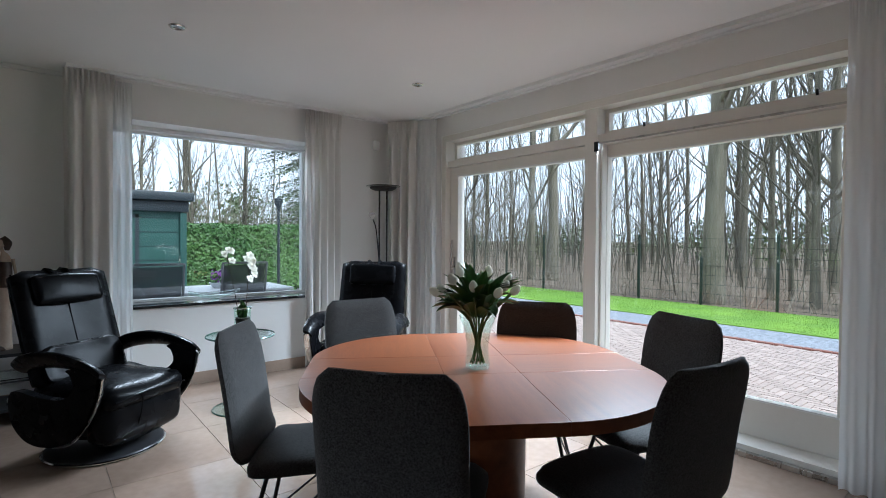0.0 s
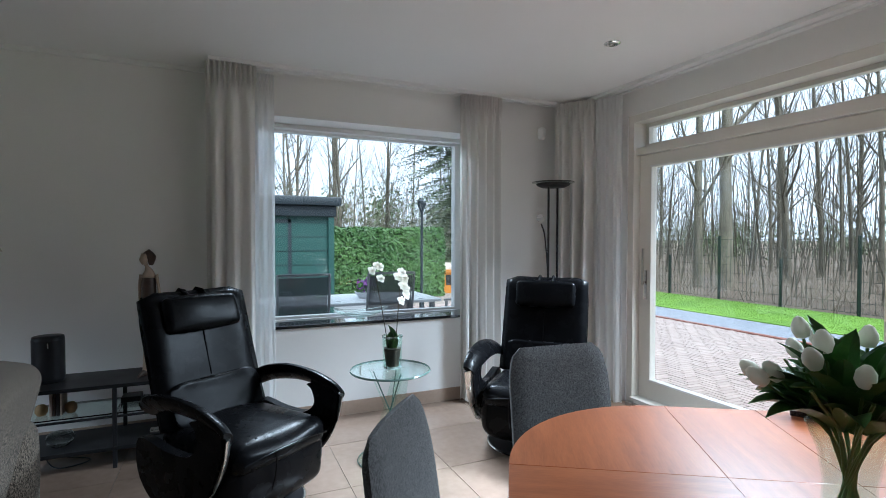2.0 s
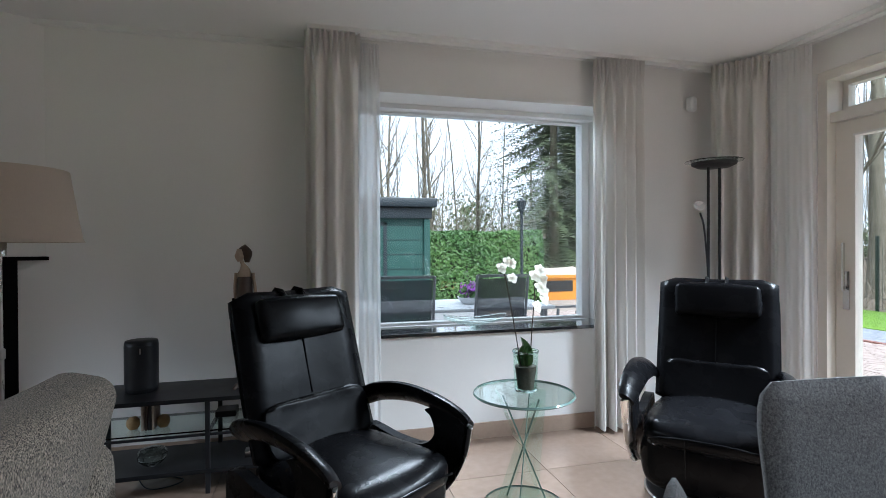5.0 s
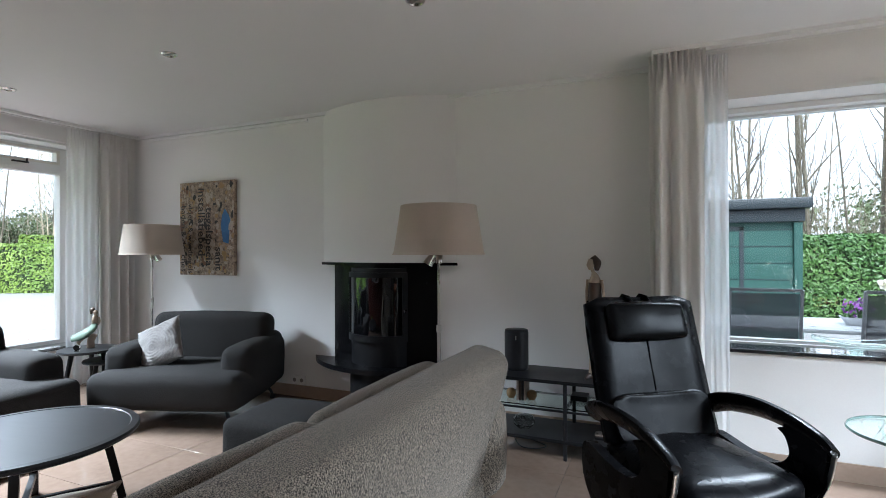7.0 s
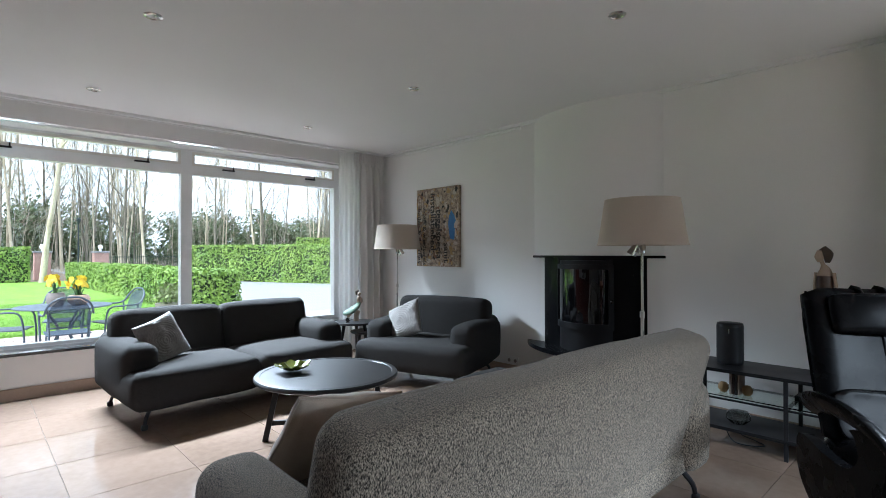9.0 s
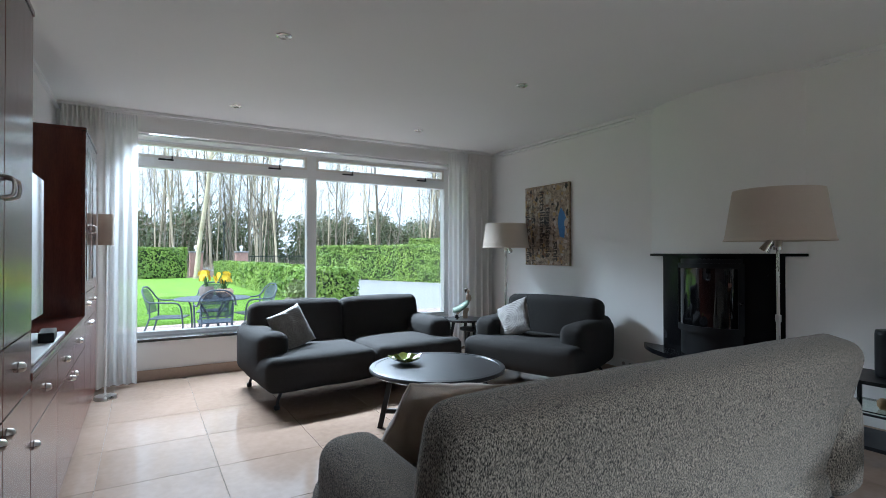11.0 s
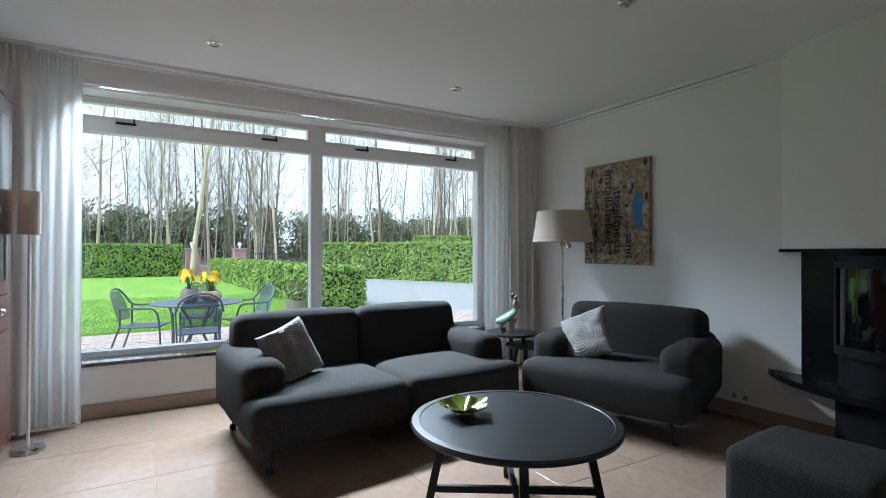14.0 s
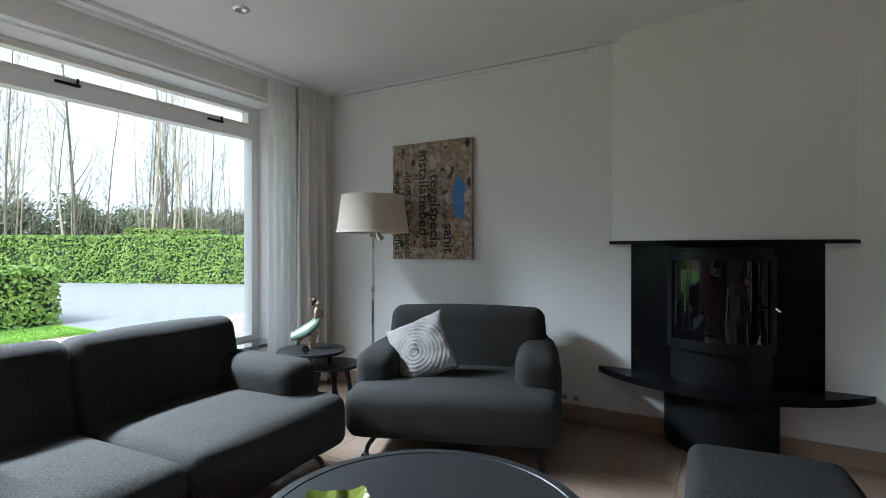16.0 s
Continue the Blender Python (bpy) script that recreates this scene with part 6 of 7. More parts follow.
hd2.matrix_basis = pose(-32.0, 17.4, 0, 0, 0, 65)

shed = thing("shed", pose(-0.27, 0, 0), "dark green timber garden shed with a flat roof", "shed")
part("wall", boxes((-2.6, 2.5, 10.4, 12.4, G0, 1.98)), M_SHED, shed, smooth=False)
part("roof", rbox(-2.8, 2.64, 10.2, 12.6, 1.98, 2.14, 0.02), M_SHEDDARK, shed, "dark roof edge")


# ---- fence and undergrowth on the east side ----
M_FENCE = material("dark_green_metal", (0.02, 0.035, 0.025), (0.014, 0.025, 0.018), rough=0.5)
fence = thing("fence", pose(0, 0, 0), "dark green wire panel fence along the wood", "fence")
for k in range(26):
    y = -14.2 + 1.47 * k
    h = 1.55 if k % 2 == 0 else 1.05
    part("post", rbox(11.38, 11.43, y - 0.025, y + 0.025, G0, G0 + h, 0.004), M_FENCE, fence)
verts, faces = [], []


def slat(x0, x1, y0, y1, z0, z1):
    i = len(verts)
    verts.extend([(x, y, z) for z in (z0, z1) for y in (y0, y1) for x in (x0, x1)])
    faces.extend([tuple(i + j for j in f) for f in ((0, 1, 3, 2), (4, 6, 7, 5), (0, 4, 5, 1), (1, 5, 7, 3), (3, 7, 6, 2), (2, 6, 4, 0))])


for k in range(8):
    z = G0 + 0.06 + 0.2 * k
    slat(11.372, 11.378, -14.2, 22.5, z, z + 0.006)
for k in range(370):
    y = -14.2 + 0.1 * k
    slat(11.372, 11.377, y, y + 0.004, G0 + 0.06, G0 + 1.46)
me = bpy.data.meshes.new("wire_mesh")
me.from_pydata(verts, [], faces)
me.materials.append(M_FENCE)
ob = new("wire_mesh", me)
ob.parent = fence
ob["kind"] = "stuff"


def thicket(name, place, n, h0, h1, thick, mat, label, seed, lean=0.45):
    """Uncountable thin stems, standing at places that place(rnd) gives."""
    rnd = random.Random(seed)
    V, F = [], []
    for _ in range(n):
        x, y = place(rnd)
        h = rnd.uniform(h0, h1)
        p = Vector((x, y, G0 - 0.05))
        d = Vector((rnd.uniform(-lean, lean), rnd.uniform(-lean, lean), 1)).normalized()
        a = rnd.uniform(0, 3.2)
        s = Vector((math.cos(a), math.sin(a), 0)) * thick * rnd.uniform(0.5, 1.4)
        q = p + d * h * 0.55
        d2 = (d + Vector((rnd.uniform(-0.5, 0.5), rnd.uniform(-0.5, 0.5), 0))).normalized()
        r = q + d2 * h * 0.45
        i = len(V)
        V.extend([p - s, p + s, q - s * 0.7, q + s * 0.7, r])
        F.extend([(i, i + 1, i + 3, i + 2), (i + 2, i + 3, i + 4)])
        for _k in range(2):
            t = rnd.uniform(0.25, 0.9)
            b = p.lerp(q, t)
            e = b + Vector((rnd.uniform(-0.5, 0.5), rnd.uniform(-0.5, 0.5), rnd.uniform(0.1, 0.6))) * h * 0.4
            j = len(V)
            V.extend([b - s * 0.5, b + s * 0.5, e])
            F.append((j, j + 1, j + 2))
    me = bpy.data.meshes.new(name)
    me.from_pydata(V, [], F)
    me.materials.append(mat)
    return tagged(new(name, me), label, "undergrowth", kind="stuff")


thicket("undergrowth", lambda r: (11.7 + 16 * r.random() ** 1.6, r.uniform(-16, 40)), 13000, 0.3, 0.95, 0.007, M_TWIG, "tangle of bare brown brushwood behind the fence", 5, 0.8)
thicket("saplings", lambda r: (14 + 45 * r.random(), r.uniform(-30, 75)), 2600, 2.0, 7.5, 0.018, M_BARK, "thin bare saplings filling the wood", 6, 0.25)
thicket("saplings", lambda r: (-37 - 30 * r.random(), r.uniform(-40, 55)), 500, 4.0, 10.0, 0.014, M_TWIG, "thin bare saplings filling the wood", 7, 0.2)
thicket("saplings", lambda r: (r.uniform(-12, 28), 21 + 26 * r.random()), 1500, 2.0, 7.0, 0.016, M_BARK, "thin bare saplings filling the wood", 8, 0.25)
thicket("undergrowth", lambda r: (-36.5 - 22 * r.random(), r.uniform(-40, 55)), 6000, 0.4, 1.3, 0.012, M_TWIG, "tangle of bare brown brushwood under the trees", 9, 0.7)


def clumps(name, spots, leaves, leaf, mat, label, category, seed, flat=1.0, thin=0.5):
    """Foliage masses: loose leaf clusters round given middles (x, y, z, radius)."""
    rnd = random.Random(seed)
    V, F = [], []
    for x, y, z, r in spots:
        for _ in range(leaves):
            d = Vector((rnd.gauss(0, 1), rnd.gauss(0, 1), rnd.gauss(0, 1) * flat)).normalized() * r * rnd.random() ** 0.5
            p = Vector((x, y, z)) + d
            n3 = Vector((rnd.uniform(-1, 1), rnd.uniform(-1, 1), rnd.uniform(-0.4, 1))).normalized()
            s = n3.orthogonal().normalized() * leaf * rnd.uniform(0.6, 1.4)
            w = n3.cross(s) * thin
            i = len(V)
            V.extend([p - s, p + w, p + s, p - w])
            F.append((i, i + 1, i + 2, i + 3))
    me = bpy.data.meshes.new(name)
    me.from_pydata(V, [], F)
    me.materials.append(mat)
    return tagged(new(name, me), label, category, kind="stuff")


rnd = random.Random(21)
clumps("shrubbery", [(-56 - rnd.uniform(0, 10), rnd.uniform(-50, 65), rnd.uniform(0.4, 5.0), rnd.uniform(1.3, 2.6)) for _ in range(400)], 430, 0.18, M_SHRUB, "dark evergreen shrubs behind the birch wood", "shrubbery", 3)
clumps("shrubbery", [(rnd.uniform(30, 60), rnd.uniform(-30, 80), rnd.uniform(0.3, 2.6), rnd.uniform(1.0, 2.2)) for _ in range(150)], 150, 0.15, M_SHRUB, "evergreen shrubs deep in the wood", "shrubbery", 4)
clumps("shrubbery", [(rnd.uniform(-8, 26), rnd.uniform(40, 50), rnd.uniform(0.3, 4.5), rnd.uniform(1.2, 2.2)) for _ in range(70)], 120, 0.18, M_SHRUB, "evergreen shrubs behind the yard", "shrubbery", 5)
M_BUD = material("spring_buds", (0.20, 0.24, 0.09), (0.13, 0.15, 0.06), rough=0.7, scale=2, fine=9)
clumps("spring_leaves", [(rnd.uniform(15, 40), rnd.uniform(-10, 50), rnd.uniform(0.8, 4.5), rnd.uniform(0.8, 1.8)) for _ in range(60)], 45, 0.05, M_BUD, "first pale green leaves in the wood", "foliage", 6)
clumps("spring_leaves", [(rnd.uniform(-58, -37), rnd.uniform(-30, 45), rnd.uniform(2, 17), rnd.uniform(0.9, 2.4)) for _ in range(420)], 60, 0.055, M_BUD, "first pale green leaves in the wood", "foliage", 7)

clumps("fine_twigs", [(rnd.uniform(-60, -37), rnd.uniform(-32, 48), rnd.uniform(3.5, 19), rnd.uniform(1.2, 2.8)) for _ in range(620)], 60, 0.40, M_TWIG, "haze of fine bare twigs in the birch wood", "twigs", 18, 1.0, 0.03)
clumps("fine_twigs", [(rnd.uniform(15, 48), rnd.uniform(-24, 70), rnd.uniform(2.0, 13), rnd.uniform(1.0, 2.4)) for _ in range(420)], 60, 0.32, M_TWIG, "haze of fine bare twigs in the wood", "twigs", 19, 1.0, 0.022)
clumps("fine_twigs", [(rnd.uniform(-8, 22), rnd.uniform(20, 42), rnd.uniform(2.5, 13), rnd.uniform(1.0, 2.2)) for _ in range(220)], 60, 0.30, M_TWIG, "haze of fine bare twigs behind the yard", "twigs", 20, 1.0, 0.022)


def conifer(x, y, h, seed):
    rnd = random.Random(seed)
    t = thing("conifer_tree", pose(x, y, G0), "tall dark green fir tree", "tree")
    bm = bmesh.new()
    tube(bm, [(0, 0, -0.1), (0, 0, h)], [0.2, 0.02], 10)
    part("trunk", bm, M_BARK, t)
    V, F = [], []
    for k in range(70):
        z = 1.0 + (h - 1.2) * k / 70
        R = (h - z) * 0.40 + 0.3
        for q in range(11):
            a = rnd.uniform(0, 6.3)
            d = Vector((math.cos(a), math.sin(a), -0.28))
            L = R * rnd.uniform(0.6, 1.1)
            for u in range(14):
                c = Vector((0, 0, z)) + d * L * (0.15 + 0.85 * u / 13)
                for sgn in (-1, 1):
                    e = c + Vector((-d.y * sgn + d.x * 0.7, d.x * sgn + d.y * 0.7, rnd.uniform(-0.5, 0.1))) * 0.28 * (1.15 - u / 13)
                    w = d * 0.045
                    i = len(V)
                    V.extend([c - w, c + w, e])
                    F.append((i, i + 1, i + 2))
    me = bpy.data.meshes.new("crown")
    me.from_pydata(V, [], F)
    me.materials.append(M_SHRUB)
    ob = new("crown", me)
    ob.parent = t


conifer(8.3, 17.5, 11.5, 3)
conifer(10.4, 19.0, 9.5, 4)

# ---- yard behind the north window ----
for z in range(7):
    part("board_joint", boxes((-2.6, 2.5, 10.392, 10.399, 0.1 + 0.26 * z, 0.108 + 0.26 * z)), M_SHEDDARK, shed, smooth=False)
part("fascia", rbox(-2.7, 2.56, 10.30, 10.39, 1.78, 1.975, 0.01), M_SHEDDARK, shed, "dark fascia board")
part("door_frame", boxes((1.70, 1.76, 10.385, 10.3995, G0, 1.72), (-0.6, 1.76, 10.385, 10.3995, 1.66, 1.72)), M_SHEDDARK, shed, smooth=False)
part("corner_post", rbox(2.42, 2.53, 10.33, 10.399, G0, 1.775, 0.006), M_SHED, shed)
M_SLING = translucent("grey_sling_mesh", (0.10, 0.10, 0.11), (0.07, 0.07, 0.075), 0.2, 0.12)
M_ALU = material("grey_aluminium", (0.22, 0.22, 0.23), (0.16, 0.16, 0.17), rough=0.4, metal=0.6)
M_TABLETOP = material("pale_garden_tabletop", (0.50, 0.51, 0.53), (0.42, 0.43, 0.45), rough=0.3, scale=5, fine=60)


def sling_chair(x, y, turn):
    t = thing("garden_chair", pose(x, y, G0, 0, 0, turn), "grey sling garden chair with an aluminium frame", "garden chair", "chairs in the north yard")
    bm = bmesh.new()
    tube(bm, [(-0.25, -0.30, 1.12), (-0.25, -0.18, 0.44), (-0.25, 0.24, 0.46)], 0.014, 8)
    tube(bm, [(0.25, -0.30, 1.12), (0.25, -0.18, 0.44), (0.25, 0.24, 0.46)], 0.014, 8)
    part("seat_frame", bm, M_ALU, t)
    bm = bmesh.new()
    bar(bm, (-0.25, -0.30, 1.115), (0.25, -0.30, 1.115), 0.026)
    part("top_rail", bm, M_ALU, t)
    for sx in (-0.25, 0.25):
        for p, q in (((sx, 0.22, 0.62), (sx, 0.26, 0.0)), ((sx, -0.12, 0.62), (sx, -0.28, 0.0)), ((sx, -0.24, 0.64), (sx, 0.26, 0.64))):
            bm = bmesh.new()
            bar(bm, p, q, 0.026)
            part("leg" if q[2] == 0 else "armrest", bm, M_ALU, t)
    bm = bmesh.new()
    pr = None
    for y0, z0 in ((-0.29, 1.09), (-0.235, 0.78), (-0.18, 0.45), (0.0, 0.425), (0.23, 0.455)):
        row = [bm.verts.new((sx, y0, z0)) for sx in (-0.235, 0.235)]
        if pr:
            bm.faces.new((pr[0], pr[1], row[1], row[0]))
        pr = row
    bmesh.ops.solidify(bm, geom=bm.faces[:], thickness=0.004)
    part("sling", bm, M_SLING, t)
    return t


sling_chair(1.04, 6.22, 0)
sling_chair(1.94, 6.22, 0)
sling_chair(3.35, 6.9, 90)
nt = thing("garden_table", pose(1.7, 7.05, G0), "long pale garden table outside the window", "garden table")
part("tabletop", rbox(-1.1, 1.1, -0.48, 0.48, 0.70, 0.735, 0.006), M_TABLETOP, nt)
for sx in (-1.0, 1.0):
    for sy in (-0.4, 0.4):
        part("leg", rbox(sx - 0.03, sx + 0.03, sy - 0.03, sy + 0.03, 0.0, 0.70, 0.004), M_ALU, nt)
M_PANSY = material("violet_petals", (0.25, 0.06, 0.35), (0.14, 0.03, 0.22), rough=0.6, scale=30, fine=90)
pp = thing("flower_bowl", pose(1.95, 7.0, G0 + 0.735), "grey bowl of violet pansies on the garden table", "potted plant")
part("bowl", lathe([(0.0, 0.0), (0.08, 0.0), (0.14, 0.08), (0.135, 0.08), (0.07, 0.01), (0.0, 0.01)], 28), M_TABLETOP, pp)
f1 = clumps("foliage", [(0, 0, 0.12, 0.12)], 160, 0.03, M_LEAF, "", "", 11, 0.6)
f2 = clumps("blossom", [(0, 0, 0.17, 0.12)], 90, 0.026, M_PANSY, "", "", 12, 0.5)
for f in (f1, f2):
    f.parent = pp
    for key in ("label", "category"):
        if key in f:
            del f[key]
M_ORANGE = material("orange_painted_steel", (0.62, 0.25, 0.03), (0.50, 0.19, 0.02), rough=0.5, scale=4, fine=40)
sk = thing("waste_skip", pose(6.4, 13.9, G0 - 0.01), "orange steel waste skip filled with rubbish", "skip")
bm = prism([(-1.0, -0.6), (1.0, -0.6), (1.0, 0.6), (-1.0, 0.6)], 0.0, 0.62)
for v in bm.verts:
    if v.co.z > 0.3:
        v.co.x *= 1.25
part("tub", bm, M_ORANGE, sk)
part("rim", boxes((-1.28, 1.28, -0.64, -0.58, 0.56, 0.64), (-1.28, 1.28, 0.58, 0.64, 0.56, 0.64)), M_ORANGE, sk)
part("sign_plate", boxes((-0.5, 0.3, -0.612, -0.604, 0.22, 0.50)), M_INK, sk, "dark sign plate")
part("rubbish", soft(-0.9, 0.9, -0.5, 0.5, 0.5, 0.74, 0.1, 0.05, warp=0.12, seed=5), M_PAPER, sk, "pale rubbish heaped in the skip")


def garden_lamp(x, y, h):
    t = thing("garden_lamp", pose(x, y, G0), "dark lamp post with a small lantern", "street lamp", "garden lamp posts")
    part("post", lathe([(0.05, 0.0), (0.05, 0.3), (0.03, 0.34), (0.026, h - 0.25), (0.0, h - 0.25)], 16), M_SHEDDARK, t)
    part("lantern", lathe([(0.03, h - 0.25), (0.09, h - 0.10), (0.09, h - 0.02), (0.05, h), (0.0, h + 0.04)], 8), M_SHEDDARK, t)


garden_lamp(4.05, 10.4, 2.25)
garden_lamp(-26, 4.2, 2.9)

# ---- terrace and garden on the west side ----
M_GMESH = translucent("blue_grey_metal_mesh", (0.10, 0.13, 0.18), (0.08, 0.10, 0.14), 0.1, 0.30)
gtb = thing("garden_table", pose(-7.9, 1.73, G0 - 0.01), "round blue-grey metal garden table on the terrace", "garden table")
part("tabletop", lathe([(0.0, 0.665), (0.53, 0.665), (0.54, 0.675), (0.53, 0.685), (0.0, 0.685)], 56), M_GARDEN, gtb)
for k in range(4):
    a = radians(45 + 90 * k)
    bm = bmesh.new()
    tube(bm, bend([(0.30 * math.cos(a), 0.30 * math.sin(a), 0.66), (0.10 * math.cos(a), 0.10 * math.sin(a), 0.40), (0.14 * math.cos(a), 0.14 * math.sin(a), 0.2), (0.36 * math.cos(a), 0.36 * math.sin(a), 0.0)], 6), 0.013, 8)
    part("leg", bm, M_GARDEN, gtb)


def metal_chair():
    t = thing("garden_chair", pose(0, 0, 0), "blue-grey metal stacking garden chair with a mesh seat", "garden chair", "chairs round the garden table")
    for sx in (-1, 1):
        bm = bmesh.new()
        tube(bm, bend([(sx * 0.23, 0.26, 0.0), (sx * 0.25, 0.25, 0.40), (sx * 0.26, 0.20, 0.62), (sx * 0.26, 0.0, 0.645), (sx * 0.24, -0.20, 0.66), (sx * 0.20, -0.29, 0.78), (sx * 0.10, -0.32, 0.855), (0, -0.325, 0.865)], 6), 0.012, 8)
        part("side_tube", bm, M_GARDEN, t)
        bm = bmesh.new()
        tube(bm, [(sx * 0.20, -0.20, 0.66), (sx * 0.19, -0.20, 0.42), (sx * 0.23, -0.34, 0.0)], 0.012, 8)
        part("rear_leg", bm, M_GARDEN, t)
    part("seat", rbox(-0.22, 0.22, -0.21, 0.24, 0.405, 0.42, 0.005), M_GARDEN, t)
    bm = bmesh.new()
    pr = None
    for j in range(7):
        z = 0.50 + 0.34 * j / 6
        y = -0.22 - 0.10 * j / 6
        w = 0.20 * math.sqrt(max(0.05, 1 - (max(0, j - 3) / 3.4) ** 2))
        row = [bm.verts.new((w * s, y - 0.02 * (1 - s * s), z)) for s in (-1, -0.5, 0, 0.5, 1)]
        if pr:
            for i in range(4):
                bm.faces.new((pr[i], pr[i + 1], row[i + 1], row[i]))
        pr = row
    bmesh.ops.solidify(bm, geom=bm.faces[:], thickness=0.003)
    part("backrest", bm, M_GMESH, t, "perforated metal back")
    bm = bmesh.new()
    tube(bm, [(-0.20, -0.225, 0.50), (0.20, -0.225, 0.50)], 0.010, 8)
    part("back_rail", bm, M_GARDEN, t)
    return t


mc = metal_chair()
for i, (x, y, tx, ty) in enumerate(((-8.0, 1.14, -7.75, 1.9), (-7.15, 1.68, -8.0, 1.70), (-8.0, 2.34, -7.8, 1.6), (-8.66, 1.80, -7.8, 1.65))):
    m = Matrix.Translation((0, 0, G0 - 0.01)) @ facing(x, y, tx, ty)
    if i == 0:
        mc.matrix_basis = m
    else:
        copy_thing(mc, m)
M_STONEPOT = material("grey_stoneware", (0.26, 0.22, 0.20), (0.18, 0.15, 0.14), rough=0.6, scale=25, fine=90)
M_PEACHPOT = material("peach_stoneware", (0.62, 0.42, 0.30), (0.52, 0.34, 0.24), rough=0.5, scale=12, fine=90)
M_DAFF = material("yellow_petals", (0.80, 0.58, 0.02), (0.66, 0.44, 0.01), rough=0.55, scale=30, fine=90)


def daffodils(x, y, prof, mat, label, seed):
    t = thing("flower_pot", pose(x, y, G0 - 0.01 + 0.685), label, "flower pot", "flower pots on the garden table")
    part("pot", lathe(prof, 28), mat, t)
    top = prof[-1][1]
    rnd = random.Random(seed)
    for k in range(16):
        a = rnd.uniform(0, 6.3)
        s = rnd.uniform(0.02, 0.15)
        tip = Vector((s * math.cos(a), s * math.sin(a), top + rnd.uniform(0.10, 0.22)))
        bm = bmesh.new()
        blade_leaf(bm, (0.3 * s * math.cos(a), 0.3 * s * math.sin(a), top - 0.03), tip + Vector((0.02, 0.02, -0.03)), 0.016, 0.02)
        part("leaf", bm, M_LEAF, t)
        bm = bmesh.new()
        flower5(bm, tip, (math.cos(a), math.sin(a), 0.3), 0.05, seed + k)
        part("flower", bm, M_DAFF, t)
    return t


daffodils(-7.78, 1.63, [(0.0, 0.0), (0.07, 0.0), (0.105, 0.07), (0.105, 0.13), (0.09, 0.18), (0.075, 0.175)], M_STONEPOT, "owl-like grey stoneware pot with yellow daffodils", 4)
daffodils(-7.88, 1.89, [(0.0, 0.0), (0.08, 0.0), (0.125, 0.05), (0.13, 0.09), (0.11, 0.13), (0.09, 0.135)], M_PEACHPOT, "round peach stoneware pot with yellow daffodils", 30)
M_PILLAR = material("red_brick_pillar", (0.42, 0.26, 0.22), (0.32, 0.19, 0.16), rough=0.85, scale=8, fine=60)
for y in (3.6, 6.2, 11.4):
    t = thing("gate_pillar", pose(-33.6, y, G0 - 0.03), "red brick gate pillar with a small white lamp", "gate pillar", "gate pillars")
    part("shaft", rbox(-0.35, 0.35, -0.35, 0.35, 0.0, 1.45, 0.02), M_PILLAR, t)
    part("cap", rbox(-0.40, 0.40, -0.40, 0.40, 1.45, 1.53, 0.015), M_DRIVE, t)
    part("lamp", lathe([(0.05, 1.53), (0.05, 1.63), (0.10, 1.68), (0.12, 1.80), (0.07, 1.88), (0.0, 1.90)], 12), M_WHITE, t)
gate = thing("iron_gate", pose(-33.6, 0, 0), "low black iron gate between brick pillars", "gate")
for k in range(40):
    y = 6.7 + 0.11 * k
    part("bar", boxes((-0.012, 0.012, y - 0.01, y + 0.01, G0, G0 + 1.25)), M_FENCE, gate, smooth=False)
for z in (0.12, 1.15):
    part("rail", boxes((-0.02, 0.02, 6.6, 11.05, G0 + z, G0 + z + 0.04)), M_FENCE, gate, smooth=False)
bp2 = thing("potted_shrub", pose(-11.5, 3.95, G0), "small pale shrub in a grey tub", "potted plant")
part("tub", lathe([(0.0, 0.0), (0.22, 0.0), (0.27, 0.30), (0.24, 0.30), (0.0, 0.26)], 24), M_STONEPOT, bp2)
f = clumps("foliage", [(0, 0, 0.48, 0.30)], 420, 0.045, M_BUD, "", "", 13, 0.8)
f.parent = bp2
for key in ("label", "category"):
    if key in f:
        del f[key]


# ---- brick paving ----
def brick_mesh(name, w, d, mat):
    bm = bmesh.new()
    box(bm, -w / 2, w / 2, -d / 2, d / 2, -0.03, 0.0)
    bmesh.ops.bevel(bm, geom=[e for e in bm.edges if all(v.co.z > -0.001 for v in e.verts)], offset=0.004, segments=1, affect="EDGES")
    return mesh_of(name, bm, mat, False)


patio = bpy.data.objects["patio_bed"]
U, GAP = 0.068, 0.004
b_h, b_v = brick_mesh("brick", 3 * U - GAP, U - GAP, M_PAVER), brick_mesh("brick", U - GAP, 3 * U - GAP, M_PAVER)
rest_v, rest_f = [], []
rnd = random.Random(9)
count = 0


def low_brick(cx, cy, w, d, z):
    i = len(rest_v)
    e = 0.004
    rest_v.extend([(cx - w, cy - d, z - 0.02), (cx + w, cy - d, z - 0.02), (cx + w, cy + d, z - 0.02), (cx - w, cy + d, z - 0.02), (cx - w + e, cy - d + e, z), (cx + w - e, cy - d + e, z), (cx + w - e, cy + d - e, z), (cx - w + e, cy + d - e, z)])
    rest_f.extend([(i + 4, i + 5, i + 6, i + 7), (i, i + 1, i + 5, i + 4), (i + 1, i + 2, i + 6, i + 5), (i + 2, i + 3, i + 7, i + 6), (i + 3, i, i + 4, i + 7)])


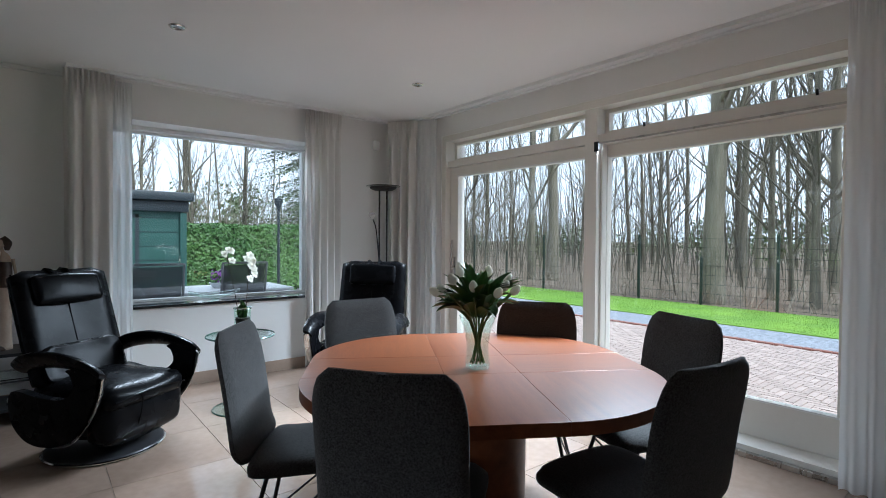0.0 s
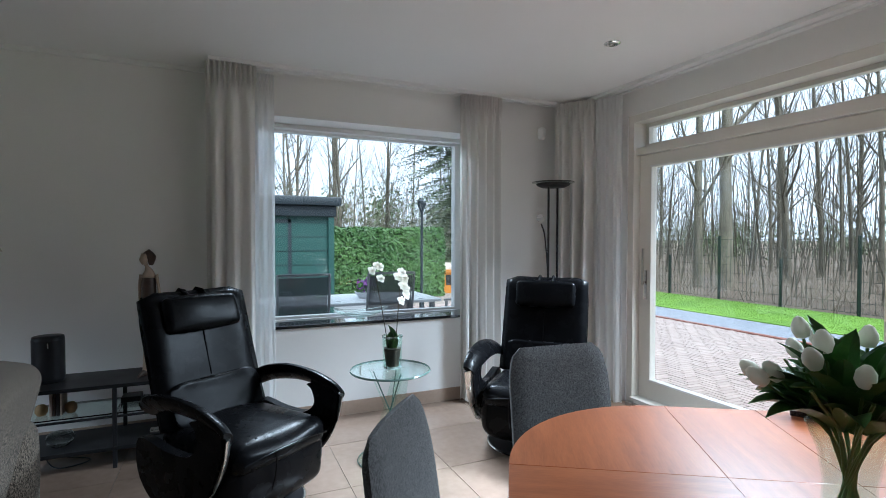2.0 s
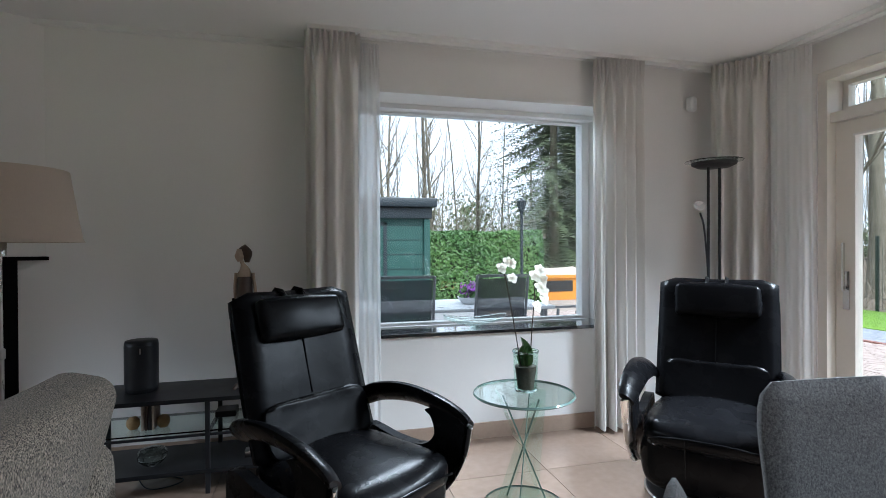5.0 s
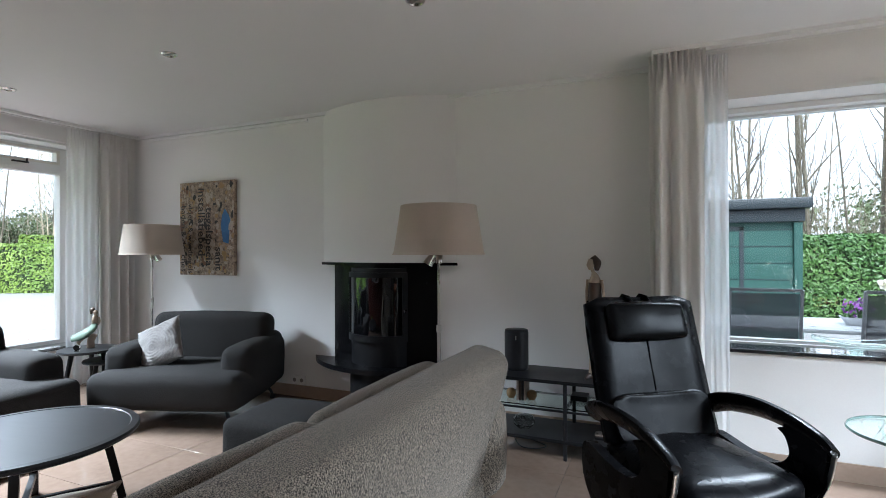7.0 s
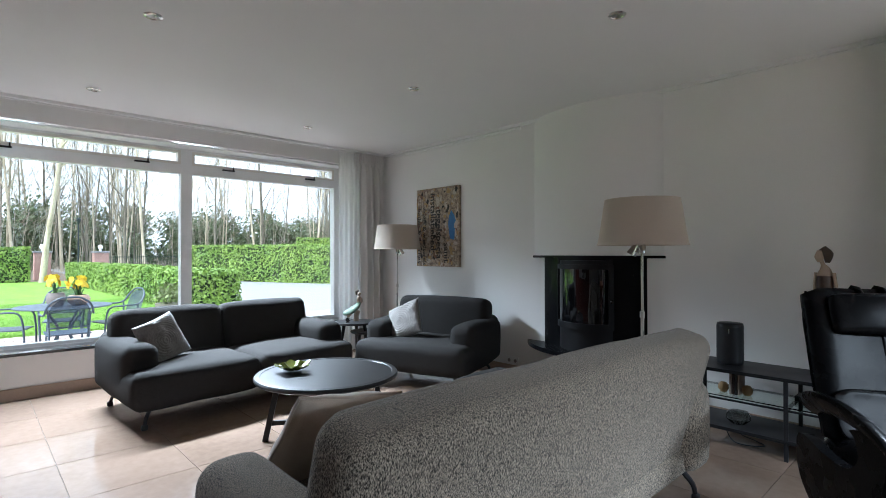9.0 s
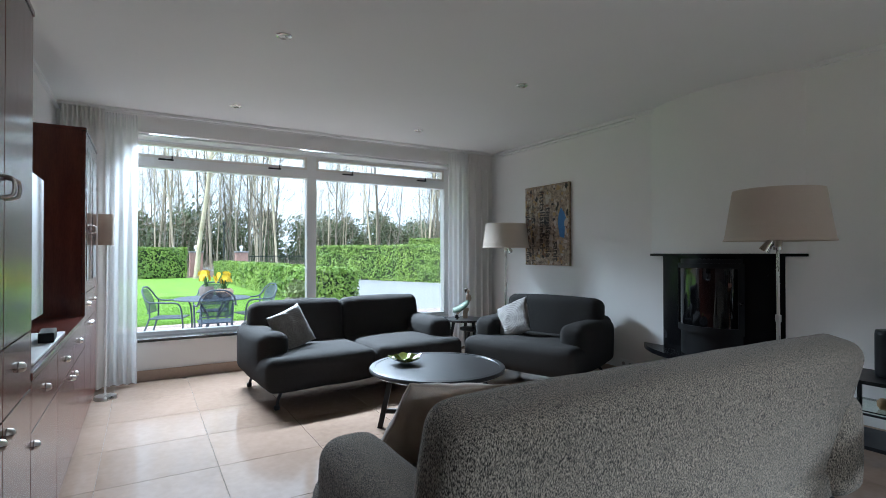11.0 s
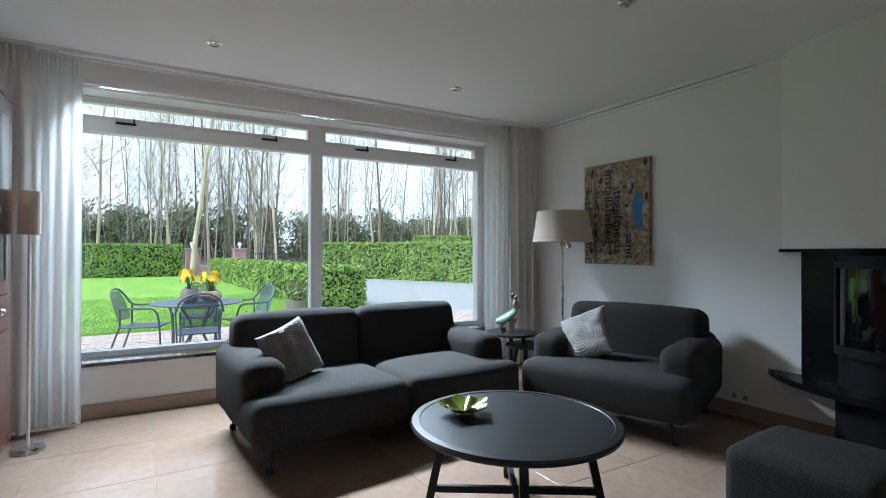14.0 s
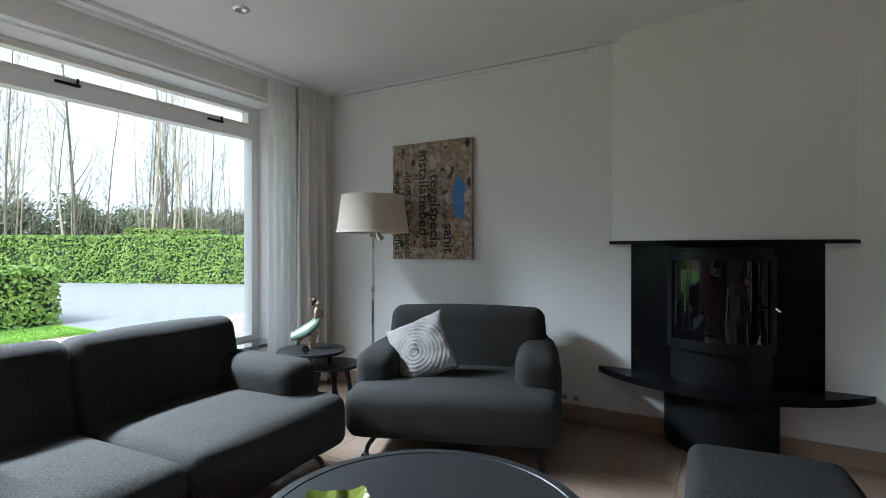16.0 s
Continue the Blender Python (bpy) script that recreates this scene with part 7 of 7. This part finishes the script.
for i in range(61):
    for j in range(-50, 165):
        d = (i - j) % 6
        if d not in (0, 5):
            continue
        horizontal = d == 0
        cx = 3.80 + U * (i + (1.5 if horizontal else 0.5))
        cy = U * (j + (0.5 if horizontal else 1.5))
        if cx > 7.80:
            continue
        z = G0 + rnd.uniform(-0.002, 0.002)
        if cx < 4.75 and 0.6 < cy < 3.8 and count < 300:
            ob = new("brick", b_h if horizontal else b_v)
            ob.parent = patio
            ob.location = (cx, cy, z)
            count += 1
        else:
            w, dd = ((3 * U - GAP) / 2, (U - GAP) / 2) if horizontal else ((U - GAP) / 2, (3 * U - GAP) / 2)
            low_brick(cx, cy, w, dd, z)
M_PAVER2 = material("paving_brick_far", (0.44, 0.355, 0.315), (0.34, 0.265, 0.235), rough=0.85, scale=9, fine=110, bump=0.4, fine_bump=0.6, dist=0.002)
nn2 = M_PAVER2.node_tree
isl = nn2.nodes.new("ShaderNodeNewGeometry")
hs = nn2.nodes.new("ShaderNodeHueSaturation")
mr = nn2.nodes.new("ShaderNodeMapRange")
mr.inputs[3].default_value, mr.inputs[4].default_value = 0.9, 1.1
base_in = nn2.nodes["Principled BSDF"].inputs["Base Color"]
src = base_in.links[0].from_socket
nn2.links.new(isl.outputs["Random Per Island"], mr.inputs[0])
nn2.links.new(mr.outputs[0], hs.inputs["Value"])
nn2.links.new(src, hs.inputs["Color"])
nn2.links.new(hs.outputs[0], base_in)


def rest_object(parent, mat):
    me = bpy.data.meshes.new("paving")
    me.from_pydata(rest_v, [], rest_f)
    me.materials.append(mat)
    ob = new("paving", me)
    ob.parent = parent
    ob["kind"] = "stuff"
    rest_v.clear()
    rest_f.clear()


rest_object(patio, M_PAVER2)
for k in range(160):
    low_brick(7.89, -6 + 0.108 * k, 0.05, 0.05, G0 + 0.012)
rest_object(patio, M_REDPAVER)
for i in range(44):
    for j in range(60):
        low_brick(-10.25 + 0.105 * i, -3 + 0.21 * j + (0.105 if i % 2 else 0), 0.048, 0.1, G0 + rnd.uniform(-0.002, 0.002))
rest_object(bpy.data.objects["patio_west"], M_PAVER2)
thicket("saplings", lambda r: (13 + 30 * r.random(), r.uniform(-22, 60)), 1500, 5.0, 12.0, 0.02, M_BARK, "tall thin bare saplings among the trees", 16, 0.18)
thicket("saplings", lambda r: (-37 - 30 * r.random(), r.uniform(-40, 55)), 450, 9.0, 20.0, 0.014, M_TWIG, "tall thin bare saplings among the trees", 17, 0.15)


def grass(name, place, n, label, seed):
    rnd = random.Random(seed)
    V, F = [], []
    for _ in range(n):
        x, y = place(rnd)
        h, a = rnd.uniform(0.015, 0.035), rnd.uniform(0, 3.2)
        s = 0.006
        i = len(V)
        V.extend([(x - s * math.cos(a), y - s * math.sin(a), G0), (x + s * math.cos(a), y + s * math.sin(a), G0), (x + rnd.uniform(-0.03, 0.03), y + rnd.uniform(-0.03, 0.03), G0 + h)])
        F.append((i, i + 1, i + 2))
    me = bpy.data.meshes.new(name)
    me.from_pydata(V, [], F)
    me.materials.append(M_GRASS)
    tagged(new(name, me), label, "grass", kind="stuff")


grass("grass_blades", lambda r: (r.uniform(9.05, 11.35), r.uniform(-3, 16)), 60000, "short green grass blades of the strip", 3)
grass("grass_blades", lambda r: (-10.36 - 7 * r.random() ** 1.5, r.uniform(-6, 5.5)), 60000, "short green grass blades of the lawn", 4)


# ---- floor tiles ----
def tile_field(parent, name, x0, x1, y0, y1, ox, oy, pitch, gap, z, mat, bev=0.0015):
    cache = {}
    i0, i1 = math.floor((x0 - ox) / pitch), math.ceil((x1 - ox) / pitch)
    j0, j1 = math.floor((y0 - oy) / pitch), math.ceil((y1 - oy) / pitch)
    for i in range(i0, i1):
        for j in range(j0, j1):
            a, b = max(x0, ox + i * pitch + gap / 2), min(x1, ox + (i + 1) * pitch - gap / 2)
            c, d = max(y0, oy + j * pitch + gap / 2), min(y1, oy + (j + 1) * pitch - gap / 2)
            if b - a < 0.02 or d - c < 0.02 or (b < -1.05 and d < 0.05):
                continue
            key = (round(b - a, 3), round(d - c, 3))
            if key not in cache:
                w, h = key[0] / 2, key[1] / 2
                bm = bmesh.new()
                box(bm, -w, w, -h, h, -0.010, 0.0)
                bmesh.ops.bevel(bm, geom=[e for e in bm.edges if all(v.co.z > -0.001 for v in e.verts)], offset=bev, segments=1, affect="EDGES")
                cache[key] = mesh_of(name, bm, mat, False)
            ob = new(name, cache[key])
            ob.parent = parent
            ob.location = ((a + b) / 2, (c + d) / 2, z)


tile_field(floor, "tile", -5.2, 3.42, -2.3, 4.93, -3.894, 1.19, 0.604, 0.003, 0.0, M_TILE, 0.0008)
